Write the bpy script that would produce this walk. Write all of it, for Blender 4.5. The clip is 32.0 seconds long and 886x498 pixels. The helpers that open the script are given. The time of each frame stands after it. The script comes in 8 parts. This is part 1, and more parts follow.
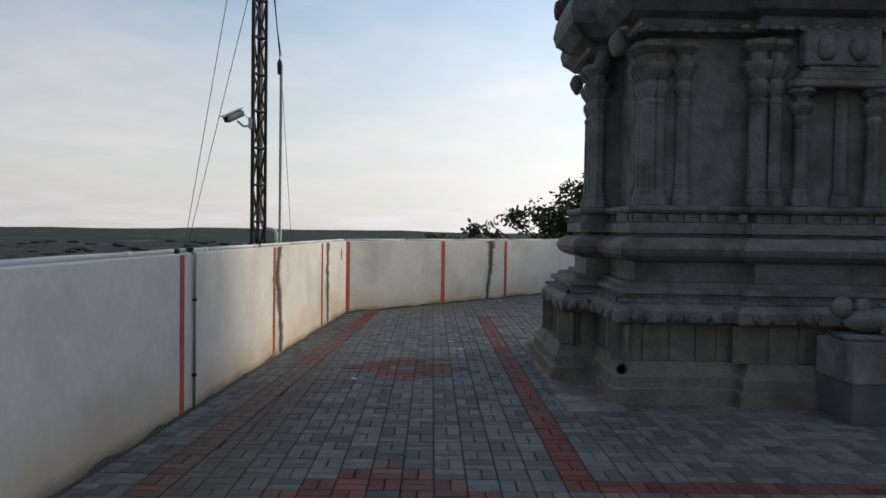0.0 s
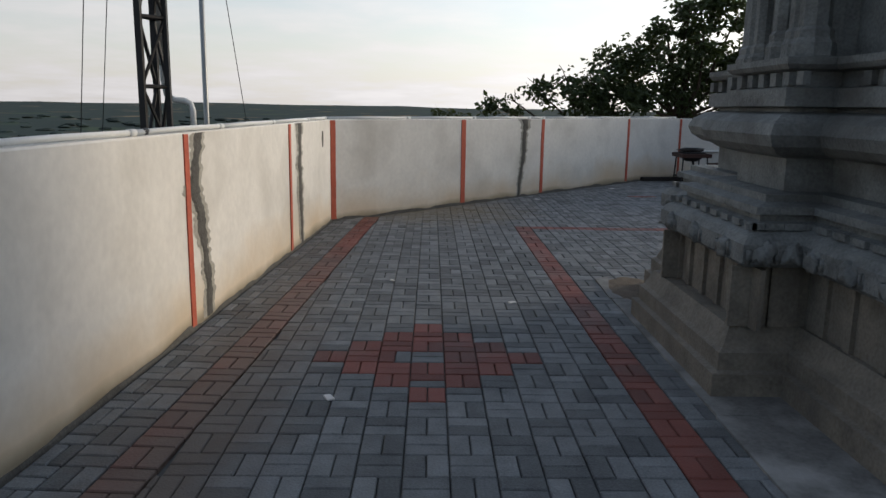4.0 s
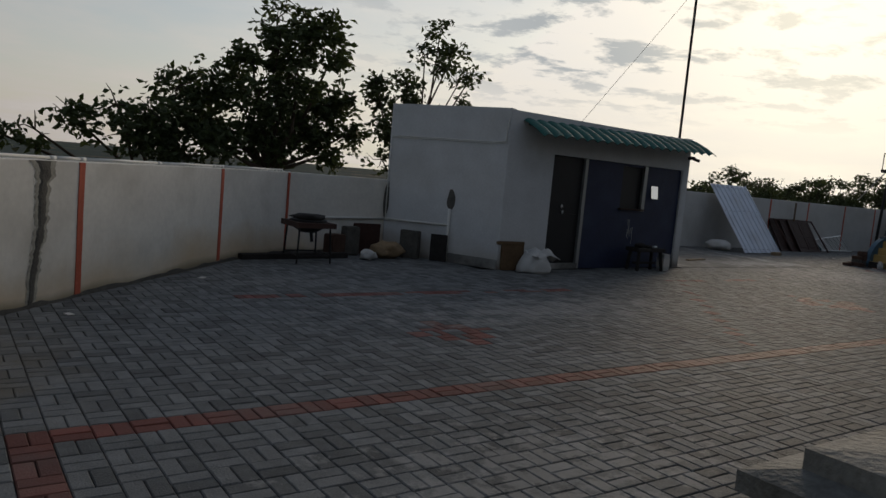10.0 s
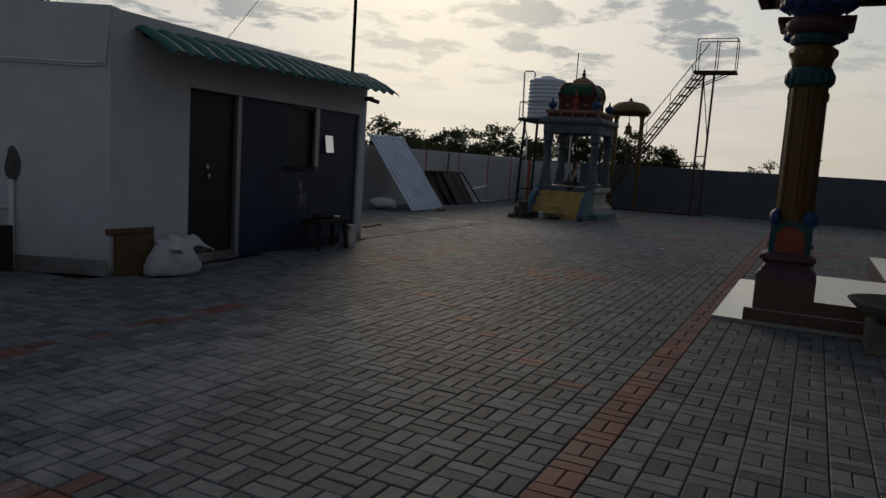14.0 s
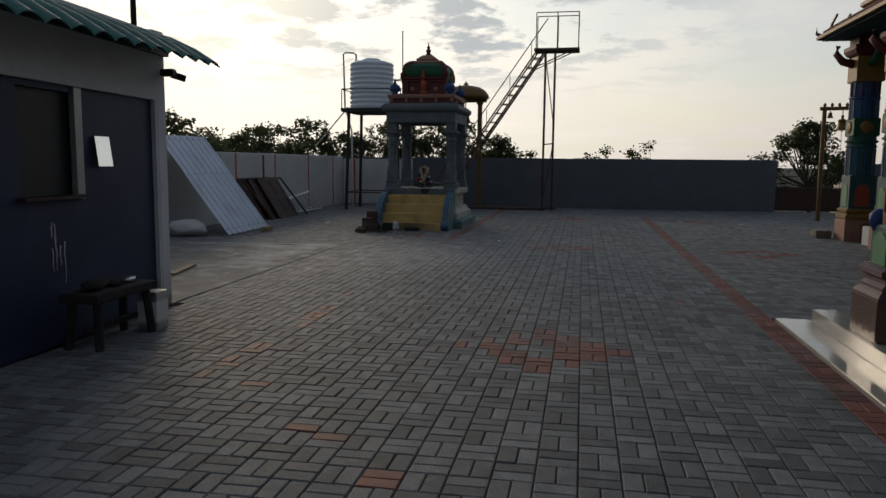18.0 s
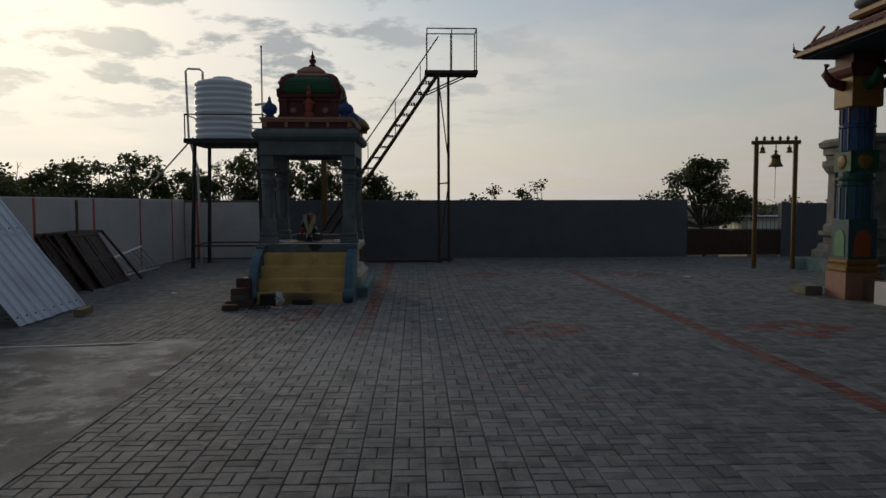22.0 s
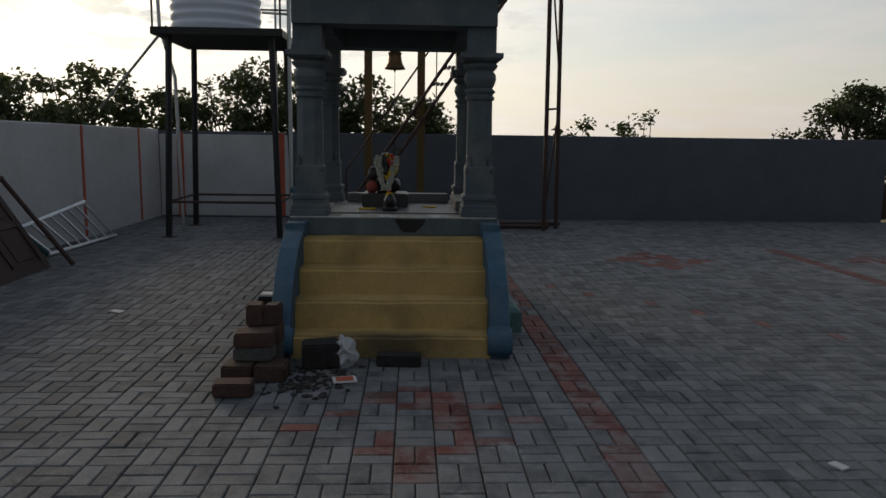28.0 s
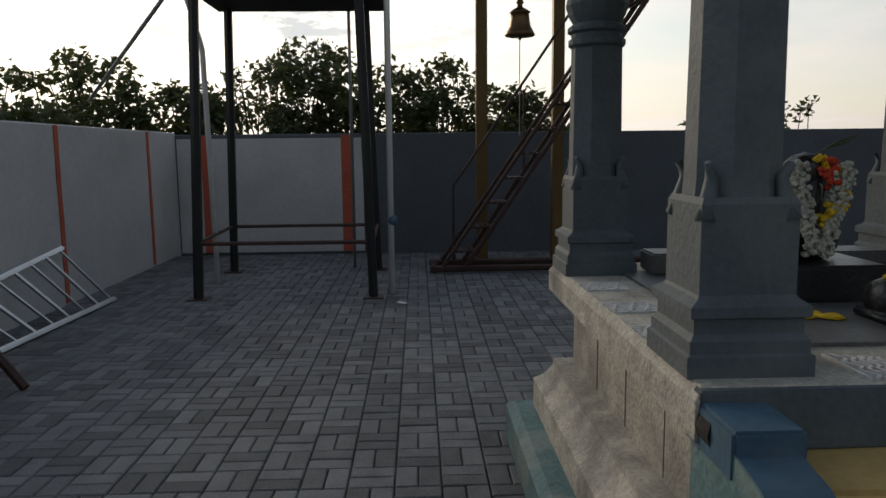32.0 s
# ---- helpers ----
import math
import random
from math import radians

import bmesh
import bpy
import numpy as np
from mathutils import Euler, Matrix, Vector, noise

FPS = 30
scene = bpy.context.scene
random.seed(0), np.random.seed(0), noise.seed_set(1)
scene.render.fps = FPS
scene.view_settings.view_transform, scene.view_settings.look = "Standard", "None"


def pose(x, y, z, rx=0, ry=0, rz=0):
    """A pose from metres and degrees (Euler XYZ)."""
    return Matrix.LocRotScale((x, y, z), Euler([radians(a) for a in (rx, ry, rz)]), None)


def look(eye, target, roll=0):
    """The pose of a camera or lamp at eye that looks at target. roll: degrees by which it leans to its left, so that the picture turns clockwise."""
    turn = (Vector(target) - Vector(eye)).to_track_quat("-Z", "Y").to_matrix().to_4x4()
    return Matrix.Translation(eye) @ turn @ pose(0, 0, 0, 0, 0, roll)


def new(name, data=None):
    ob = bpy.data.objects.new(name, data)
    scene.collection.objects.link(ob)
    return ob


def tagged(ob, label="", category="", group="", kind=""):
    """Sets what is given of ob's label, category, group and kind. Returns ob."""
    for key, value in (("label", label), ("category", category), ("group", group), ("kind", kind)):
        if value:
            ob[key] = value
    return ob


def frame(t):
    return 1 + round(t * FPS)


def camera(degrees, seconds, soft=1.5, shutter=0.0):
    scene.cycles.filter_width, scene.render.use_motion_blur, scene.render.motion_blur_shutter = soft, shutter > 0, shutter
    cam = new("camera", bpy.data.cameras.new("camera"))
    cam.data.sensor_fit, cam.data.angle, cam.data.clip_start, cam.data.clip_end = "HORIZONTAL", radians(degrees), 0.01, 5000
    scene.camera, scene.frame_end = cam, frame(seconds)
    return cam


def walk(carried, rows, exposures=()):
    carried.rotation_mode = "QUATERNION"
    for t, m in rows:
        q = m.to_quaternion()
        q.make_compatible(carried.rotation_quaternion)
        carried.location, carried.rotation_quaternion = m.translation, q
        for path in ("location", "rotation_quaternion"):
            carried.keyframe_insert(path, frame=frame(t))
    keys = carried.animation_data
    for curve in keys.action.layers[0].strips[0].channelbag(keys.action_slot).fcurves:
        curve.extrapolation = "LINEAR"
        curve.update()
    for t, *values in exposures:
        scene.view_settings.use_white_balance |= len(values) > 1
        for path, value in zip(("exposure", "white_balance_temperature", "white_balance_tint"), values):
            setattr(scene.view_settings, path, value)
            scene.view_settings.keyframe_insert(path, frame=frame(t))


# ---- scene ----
cam = camera(62.0, 32.0)
PATH = [
    (0, (-0.1, 1.186, 1.577), (-0.07, 3.185, 1.526), 0.8),
    (0.5, (-0.119, 1.672, 1.535), (0.154, 3.642, 1.328), 2.5),
    (1, (-0.146, 2.135, 1.572), (-0.004, 4.124, 1.412), 0.8),
    (1.5, (-0.125, 2.626, 1.545), (0.007, 4.617, 1.416), 3.5),
    (2, (-0.143, 3.154, 1.518), (0.045, 5.127, 1.248), -0.9),
    (2.5, (-0.214, 3.673, 1.545), (-0.222, 5.66, 1.316), 1.6),
    (3, (-0.318, 4.213, 1.54), (-0.125, 6.163, 1.139), 1.7),
    (3.5, (-0.372, 4.739, 1.555), (-0.349, 6.698, 1.153), 1.0),
    (5.5, (-0.274, 6.34, 1.545), (-0.166, 8.314, 1.246), 0.5),
    (6, (-0.213, 6.907, 1.565), (-0.454, 8.855, 1.183), 2.1),
    (6.5, (-0.244, 7.41, 1.535), (-0.264, 9.374, 1.161), 3.5),
    (7, (-0.238, 7.918, 1.514), (-0.333, 9.874, 1.106), 2.6),
    (7.5, (-0.135, 8.378, 1.515), (-0.074, 10.337, 1.119), 4.6),
    (8, (-0.118, 8.855, 1.5), (0.081, 10.821, 1.191), -0.4),
    (8.5, (-0.048, 9.337, 1.508), (0.044, 11.315, 1.229), 0.8),
    (9, (0.019, 9.859, 1.483), (0.32, 11.808, 1.149), 0.1),
    (9.5, (0.22, 10.227, 1.532), (0.712, 12.149, 1.285), 2.2),
    (10, (0.419, 10.503, 1.554), (1.561, 12.132, 1.352), 5.2),
    (10.5, (0.708, 10.892, 1.617), (1.993, 12.414, 1.447), 2.6),
    (11, (0.987, 11.441, 1.623), (2.438, 12.793, 1.364), 3.0),
    (11.5, (1.353, 11.952, 1.557), (2.871, 13.231, 1.308), 2.4),
    (12, (1.627, 12.302, 1.452), (3.083, 13.658, 1.25), 0.6),
    (12.5, (1.92, 12.601, 1.448), (3.523, 13.779, 1.237), 1.9),
    (13, (2.311, 12.995, 1.452), (3.938, 14.141, 1.255), 3.8),
    (13.5, (2.736, 13.42, 1.424), (4.489, 14.364, 1.232), 1.6),
    (14, (3.165, 13.79, 1.426), (4.943, 14.673, 1.187), 3.6),
    (14.5, (3.466, 14.14, 1.433), (5.347, 14.785, 1.216), 4.2),
    (16.5, (5.215, 15.36, 1.6), (7.126, 15.939, 1.502), 3.5),
    (17, (5.8, 15.785, 1.49), (7.741, 16.263, 1.44), -0.5),
    (17.5, (6.28, 16.1, 1.535), (8.217, 16.575, 1.394), 2.9),
    (18, (6.815, 16.457, 1.483), (8.768, 16.823, 1.252), 0.5),
    (18.5, (7.312, 16.757, 1.472), (9.274, 17.071, 1.245), 1.3),
    (19, (7.808, 17.073, 1.476), (9.787, 17.325, 1.324), 2.0),
    (19.5, (8.369, 17.301, 1.473), (10.353, 17.529, 1.364), 0.9),
    (20, (8.849, 17.544, 1.499), (10.844, 17.685, 1.466), 3.4),
    (20.5, (9.425, 17.775, 1.536), (11.423, 17.842, 1.478), -0.5),
    (21, (9.956, 17.958, 1.576), (11.954, 18.024, 1.525), 2.3),
    (21.5, (10.466, 18.205, 1.607), (12.46, 18.1, 1.49), 0.6),
    (22, (10.935, 18.335, 1.589), (12.929, 18.259, 1.465), -0.1),
    (22.5, (11.463, 18.51, 1.599), (13.445, 18.281, 1.473), 4.0),
    (23, (12.022, 18.704, 1.562), (14.01, 18.545, 1.412), 2.3),
    (23.5, (12.598, 18.851, 1.545), (14.592, 18.911, 1.411), 3.7),
    (24, (13.102, 19.046, 1.601), (15.096, 19.07, 1.448), 0.2),
    (24.5, (13.652, 19.199, 1.596), (15.639, 19.348, 1.426), 2.5),
    (25, (14.233, 19.412, 1.601), (16.228, 19.467, 1.459), 2.2),
    (25.5, (14.763, 19.525, 1.56), (16.757, 19.597, 1.423), 0.0),
    (26, (15.338, 19.664, 1.572), (17.323, 19.643, 1.328), 0.4),
    (26.5, (15.944, 19.75, 1.535), (17.931, 19.736, 1.3), 0.9),
    (28.5, (18.257, 20.17, 1.499), (20.233, 20.068, 1.206), 0.7),
    (29, (18.866, 20.327, 1.515), (20.843, 20.454, 1.24), 1.8),
    (30, (19.951, 20.748, 1.515), (21.941, 20.911, 1.411), 1.0),
    (30.5, (20.456, 20.946, 1.481), (22.447, 21.087, 1.352), 0.1),
    (31, (20.98, 21.192, 1.483), (22.974, 21.304, 1.37), -0.4),
    (31.3, (21.341, 21.322, 1.468), (23.321, 21.51, 1.257), 1.5),
    (32, (22.056, 21.627, 1.429), (24.037, 21.562, 1.164), -0.6),
]
EXPOSURES = [
    (0.0, 1.05, 6300, 10),
    (6.0, 1.15, 6300, 10),
    (8.5, 1.0, 6500, 10),
    (9.5, 0.4, 6750, 11),
    (10.0, 0.05, 6750, 10.5),
    (11.0, 0.0, 6750, 10.5),
    (12.0, 0.25, 6750, 10.5),
    (14.0, -0.25, 6750, 10.5),
    (17.0, 0.05, 6750, 10.5),
    (18.0, 0.3, 6750, 10.5),
    (19.0, 0.15, 6750, 10.5),
    (21.0, -0.1, 6750, 10.5),
    (23.0, 0.0, 6750, 10.5),
    (25.0, -0.2, 6750, 10.5),
    (26.0, -0.25, 6750, 10.5),
    (29.0, 0.75, 6950, 11),
    (30.0, 0.3, 6950, 11),
    (31.0, 0.25, 6750, 10.5),
    (32.0, 0.85, 6950, 11),
]
walk(cam, [(t, look(eye, target, roll)) for t, eye, target, roll in PATH], EXPOSURES)

# ---- world and sun ----
SUN_YAW, SUN_UP = -61.5, 14.0
world = bpy.data.worlds.new("world")
scene.world = world
world.use_nodes = True
wn, wl = world.node_tree.nodes, world.node_tree.links
wn.clear()
w_out = wn.new("ShaderNodeOutputWorld")
w_bg = wn.new("ShaderNodeBackground")
w_bg.inputs[1].default_value = 0.1
sky = wn.new("ShaderNodeTexSky")
sky.sky_type, sky.sun_disc = "NISHITA", False
sky.sun_elevation, sky.sun_rotation = radians(SUN_UP), radians(-SUN_YAW)
sky.dust_density, sky.air_density, sky.altitude = 0.7, 1.0, 300
sun_dir = Vector((-math.sin(radians(SUN_YAW)) * math.cos(radians(SUN_UP)), math.cos(radians(SUN_YAW)) * math.cos(radians(SUN_UP)), math.sin(radians(SUN_UP))))


def w_math(op, a, b=None, c=None):
    nd = wn.new("ShaderNodeMath")
    nd.operation = op
    for k, v in enumerate((a, b, c)):
        if v is None:
            continue
        if isinstance(v, (int, float)):
            nd.inputs[k].default_value = v
        else:
            wl.new(v, nd.inputs[k])
    return nd.outputs[0]


def w_range(v, a, b, c, d):
    nd = wn.new("ShaderNodeMapRange")
    wl.new(v, nd.inputs["Value"])
    for name, x in (("From Min", a), ("From Max", b), ("To Min", c), ("To Max", d)):
        nd.inputs[name].default_value = x
    return nd.outputs["Result"]


def w_mix(fac, a, b, blend="MIX"):
    nd = wn.new("ShaderNodeMix")
    nd.data_type, nd.blend_type = "RGBA", blend
    for key, v in (("Factor", fac), ("A", a), ("B", b)):
        if isinstance(v, tuple):
            nd.inputs[key].default_value = (*v, 1)
        elif isinstance(v, (int, float)):
            nd.inputs[key].default_value = v
        else:
            wl.new(v, nd.inputs[key])
    return nd.outputs["Result"]


w_co = wn.new("ShaderNodeTexCoord")
w_sep = wn.new("ShaderNodeSeparateXYZ")
wl.new(w_co.outputs["Generated"], w_sep.inputs[0])
up = w_sep.outputs[2]
w_dot = wn.new("ShaderNodeVectorMath")
w_dot.operation = "DOT_PRODUCT"
w_dot.inputs[1].default_value = sun_dir
wl.new(w_co.outputs["Generated"], w_dot.inputs[0])
near_sun = w_math("MAXIMUM", w_dot.outputs["Value"], 0.0)
glow_wide = w_math("POWER", near_sun, 3.4)
glow_tight = w_math("POWER", near_sun, 60.0)
# flat cloud layer: the direction carried to a plane overhead
flat = w_math("ADD", w_math("MAXIMUM", up, 0.0), 0.12)
w_vec = wn.new("ShaderNodeCombineXYZ")
wl.new(w_math("DIVIDE", w_sep.outputs[0], flat), w_vec.inputs[0])
wl.new(w_math("DIVIDE", w_sep.outputs[1], flat), w_vec.inputs[1])
w_noise = wn.new("ShaderNodeTexNoise")
w_noise.inputs["Scale"].default_value, w_noise.inputs["Detail"].default_value, w_noise.inputs["Roughness"].default_value = 0.9, 9.0, 0.6
wl.new(w_vec.outputs[0], w_noise.inputs["Vector"])
w_noise2 = wn.new("ShaderNodeTexNoise")
w_noise2.inputs["Scale"].default_value, w_noise2.inputs["Detail"].default_value = 2.9, 9.0
w_noise2.inputs["Distortion"].default_value = 0.2
w_noise2.inputs["Roughness"].default_value = 0.62
wl.new(w_vec.outputs[0], w_noise2.inputs["Vector"])
thin = w_range(w_noise.outputs["Fac"], 0.40, 0.64, 0.0, 1.0)
thick = w_range(w_noise2.outputs["Fac"], 0.505, 0.585, 0.0, 1.0)
# hazy sky: the clear sky veiled by bright thin cloud, warmer and lighter toward the sun
haze_level = w_math("MULTIPLY", w_range(glow_wide, 0.0, 1.0, 3.7, 8.2), w_range(thin, 0.0, 1.0, 0.95, 1.1))
haze_tint = w_mix(glow_wide, (1.0, 0.95, 0.925), (1.05, 0.985, 0.85))
w_haze = w_mix(1.0, haze_tint, haze_level, "MULTIPLY")
low = w_range(up, 0.0, 0.34, 1.0, 0.0)
veil = w_math("ADD", w_range(low, 0.0, 1.0, 0.12, 0.9), w_math("MULTIPLY", thin, 0.24))
veil = w_math("MINIMUM", veil, 1.0)
sky_soft = w_mix(1.0, sky.outputs[0], (9.0, 9.0, 9.0), "DARKEN")
base = w_mix(veil, sky_soft, w_haze)
bank = w_math("MULTIPLY", thick, w_range(up, 0.08, 0.15, 0.0, 0.92))
cloud_col = w_mix(glow_wide, (3.2, 3.5, 3.9), (3.7, 4.1, 4.4))
base = w_mix(w_math("MULTIPLY", bank, w_range(glow_wide, 0.35, 0.8, 0.0, 1.0)), base, cloud_col)
base = w_mix(w_math("MULTIPLY", glow_tight, 0.4), base, (17.0, 15.4, 11.6))
# the evening sky is dimmer opposite the sun
base = w_mix(1.0, base, w_range(w_dot.outputs["Value"], -0.5, 0.55, 0.66, 1.0), "MULTIPLY")
# thin cloud is brightest overhead
base = w_mix(1.0, base, w_range(up, 0.5, 1.0, 1.0, 1.35), "MULTIPLY")
wl.new(base, w_bg.inputs[0])
wl.new(w_bg.outputs[0], w_out.inputs[0])
sun = new("sun", bpy.data.lights.new("sun", "SUN"))
sun.data.energy, sun.data.angle, sun.data.color = 0.9, radians(18), (1.0, 0.83, 0.62)
sun.matrix_world = look(sun_dir * 50, (0, 0, 0))

# ---- materials ----
def principled(name, color, rough=0.8, metal=0.0, vary=0.25, scale=6.0, bump=0.2, fine=60.0, spec=0.3, stain=None, stain_scale=1.2, stain_amount=0.5, island=0.0):
    m = bpy.data.materials.new(name)
    m.use_nodes = True
    n, l = m.node_tree.nodes, m.node_tree.links
    b = n["Principled BSDF"]
    b.inputs["Roughness"].default_value, b.inputs["Metallic"].default_value = rough, metal
    b.inputs["Specular IOR Level"].default_value = spec
    co = n.new("ShaderNodeNewGeometry")
    noise_a = n.new("ShaderNodeTexNoise")
    noise_a.inputs["Scale"].default_value, noise_a.inputs["Detail"].default_value = scale, 6.0
    l.new(co.outputs["Position"], noise_a.inputs["Vector"])
    noise_b = n.new("ShaderNodeTexNoise")
    noise_b.inputs["Scale"].default_value, noise_b.inputs["Detail"].default_value = fine, 4.0
    l.new(co.outputs["Position"], noise_b.inputs["Vector"])
    add = n.new("ShaderNodeMath")
    add.operation = "ADD"
    l.new(noise_a.outputs["Fac"], add.inputs[0])
    l.new(noise_b.outputs["Fac"], add.inputs[1])
    half = n.new("ShaderNodeMapRange")
    half.inputs["From Min"].default_value, half.inputs["From Max"].default_value = 0.6, 1.4
    half.inputs["To Min"].default_value, half.inputs["To Max"].default_value = 1 - vary, 1 + vary
    l.new(add.outputs[0], half.inputs["Value"])
    mul = n.new("ShaderNodeMix")
    mul.data_type, mul.blend_type = "RGBA", "MULTIPLY"
    mul.inputs["Factor"].default_value = 1.0
    mul.inputs["A"].default_value = (*color, 1)
    l.new(half.outputs["Result"], mul.inputs["B"])
    last = mul.outputs["Result"]
    if stain:
        noise_c = n.new("ShaderNodeTexNoise")
        noise_c.inputs["Scale"].default_value, noise_c.inputs["Detail"].default_value = stain_scale, 8.0
        l.new(co.outputs["Position"], noise_c.inputs["Vector"])
        ramp = n.new("ShaderNodeMapRange")
        ramp.inputs["From Min"].default_value, ramp.inputs["From Max"].default_value = 0.48, 0.72
        ramp.inputs["To Max"].default_value = stain_amount
        l.new(noise_c.outputs["Fac"], ramp.inputs["Value"])
        mix = n.new("ShaderNodeMix")
        mix.data_type = "RGBA"
        mix.inputs["B"].default_value = (*stain, 1)
        l.new(ramp.outputs["Result"], mix.inputs["Factor"])
        l.new(last, mix.inputs["A"])
        last = mix.outputs["Result"]
    if island:
        info = n.new("ShaderNodeObjectInfo")
        geo = n.new("ShaderNodeNewGeometry")
        summed = n.new("ShaderNodeMath")
        summed.operation = "ADD"
        l.new(info.outputs["Random"], summed.inputs[0])
        l.new(geo.outputs["Random Per Island"], summed.inputs[1])
        wrap = n.new("ShaderNodeMath")
        wrap.operation = "FRACT"
        l.new(summed.outputs[0], wrap.inputs[0])
        rng = n.new("ShaderNodeMapRange")
        rng.inputs["To Min"].default_value, rng.inputs["To Max"].default_value = 1 - island, 1 + island
        l.new(wrap.outputs[0], rng.inputs["Value"])
        mix2 = n.new("ShaderNodeMix")
        mix2.data_type, mix2.blend_type = "RGBA", "MULTIPLY"
        mix2.inputs["Factor"].default_value = 1.0
        l.new(last, mix2.inputs["A"])
        l.new(rng.outputs["Result"], mix2.inputs["B"])
        last = mix2.outputs["Result"]
    l.new(last, b.inputs["Base Color"])
    if bump:
        bm_ = n.new("ShaderNodeBump")
        bm_.inputs["Strength"].default_value, bm_.inputs["Distance"].default_value = bump, 0.01
        l.new(add.outputs[0], bm_.inputs["Height"])
        l.new(bm_.outputs["Normal"], b.inputs["Normal"])
    return m


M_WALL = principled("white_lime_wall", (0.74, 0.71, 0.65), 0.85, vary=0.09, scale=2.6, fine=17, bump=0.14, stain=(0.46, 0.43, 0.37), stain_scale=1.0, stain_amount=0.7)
# white lime wash with the shade of its sunless side put into the colour
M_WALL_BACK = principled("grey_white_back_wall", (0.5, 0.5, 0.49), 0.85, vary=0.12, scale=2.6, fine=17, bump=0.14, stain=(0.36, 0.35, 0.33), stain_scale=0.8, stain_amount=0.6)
M_HUT = principled("white_hut_plaster", (0.56, 0.57, 0.58), 0.85, vary=0.1, scale=3.0, fine=30, bump=0.2, stain=(0.38, 0.37, 0.34), stain_scale=1.0, stain_amount=0.35)
M_STRIPE = principled("red_oxide_stripe", (0.46, 0.105, 0.06), 0.8, vary=0.2, scale=5, fine=40)
M_CEMENT_DARK = principled("dark_raw_cement", (0.095, 0.09, 0.08), 0.9, vary=0.35, scale=9, fine=50, bump=0.6)
M_CEMENT = principled("raw_cement_slab", (0.14, 0.137, 0.128), 0.85, vary=0.35, scale=5.0, fine=45, bump=0.5, stain=(0.36, 0.355, 0.335), stain_scale=2.0, stain_amount=0.9)
M_GREYWALL = principled("slate_grey_painted_wall", (0.1, 0.112, 0.125), 0.85, vary=0.15, scale=2, fine=25, bump=0.3, stain=(0.08, 0.085, 0.09), stain_scale=0.7)
M_STONE = principled("grey_temple_plaster", (0.152, 0.157, 0.15), 0.75, vary=0.42, scale=8, fine=55, bump=0.7, stain=(0.06, 0.058, 0.052), stain_scale=2.4, stain_amount=0.9)
M_STONE_BROWN = principled("brown_weathered_plinth", (0.19, 0.168, 0.135), 0.85, vary=0.35, scale=6, fine=50, bump=0.6, stain=(0.085, 0.078, 0.066), stain_scale=2.6, stain_amount=0.8)
M_SHRINE = principled("slate_blue_shrine_paint", (0.088, 0.108, 0.116), 0.7, vary=0.18, scale=6, fine=50, bump=0.35, stain=(0.2, 0.2, 0.18), stain_scale=3.0, stain_amount=0.35)
M_CREAM = principled("cream_granite_wash", (0.44, 0.41, 0.34), 0.85, vary=0.45, scale=9, fine=60, bump=0.7, stain=(0.15, 0.145, 0.13), stain_scale=2.6, stain_amount=0.85)
M_BLUEPAINT = principled("blue_painted_balustrade", (0.05, 0.11, 0.16), 0.6, vary=0.2, scale=6, fine=45, stain=(0.16, 0.17, 0.16), stain_scale=4, stain_amount=0.35)
M_YELLOW = principled("yellow_painted_steps", (0.5, 0.34, 0.125), 0.7, vary=0.15, scale=5, fine=45, stain=(0.2, 0.15, 0.06), stain_scale=3.0, stain_amount=0.6)
M_GRANITE = principled("polished_dark_granite", (0.1, 0.1, 0.095), 0.5, vary=0.3, scale=30, fine=120, bump=0.05, spec=0.5, stain=(0.22, 0.21, 0.19), stain_scale=3)
M_MARBLE = principled("cream_polished_marble", (0.32, 0.3, 0.27), 0.1, vary=0.1, scale=5, fine=40, bump=0.03, spec=0.5)
M_MARBLE_BROWN = principled("brown_polished_granite", (0.12, 0.075, 0.055), 0.2, vary=0.25, scale=20, fine=120, bump=0.03, spec=0.5)
M_PAVER = principled("grey_concrete_paver", (0.132, 0.138, 0.139), 0.72, spec=0.13, vary=0.38, scale=8, fine=90, bump=0.6, island=0.32, stain=(0.2, 0.198, 0.185), stain_scale=0.45, stain_amount=0.4)
M_RED = principled("red_concrete_paver", (0.15, 0.05, 0.038), 0.7, spec=0.25, vary=0.25, scale=4, fine=90, bump=0.5, island=0.3, stain=(0.12, 0.095, 0.085), stain_scale=1.1, stain_amount=0.8)
M_BOARD = principled("brown_board", (0.12, 0.075, 0.04), 0.85, vary=0.35, scale=7, fine=50, bump=0.3)
M_CEMENT_PALE = principled("pale_cement_smear", (0.36, 0.34, 0.29), 0.9, vary=0.3, scale=8, fine=40, bump=0.4)
M_MIRROR = principled("mirror_glass", (0.85, 0.86, 0.86), 0.04, 1.0, vary=0.02, bump=0)
M_MINT = principled("mint_green_paint", (0.07, 0.2, 0.1), 0.6, vary=0.2, scale=9, bump=0.3)
M_LIME = principled("dried_lime", (0.5, 0.49, 0.46), 0.9, vary=0.4, scale=9, fine=60, bump=0.4)
M_SOIL = principled("brown_sandy_soil", (0.11, 0.085, 0.06), 0.95, vary=0.35, scale=9, fine=70, bump=0.8)
M_SAND = principled("joint_sand", (0.08, 0.079, 0.074), 0.95, vary=0.3)
M_PVC = principled("white_pvc", (0.66, 0.66, 0.63), 0.45, vary=0.08, bump=0.05)
M_STEEL_GREY = principled("galvanised_grey_steel", (0.3, 0.31, 0.31), 0.45, 0.6, vary=0.15, bump=0.1)
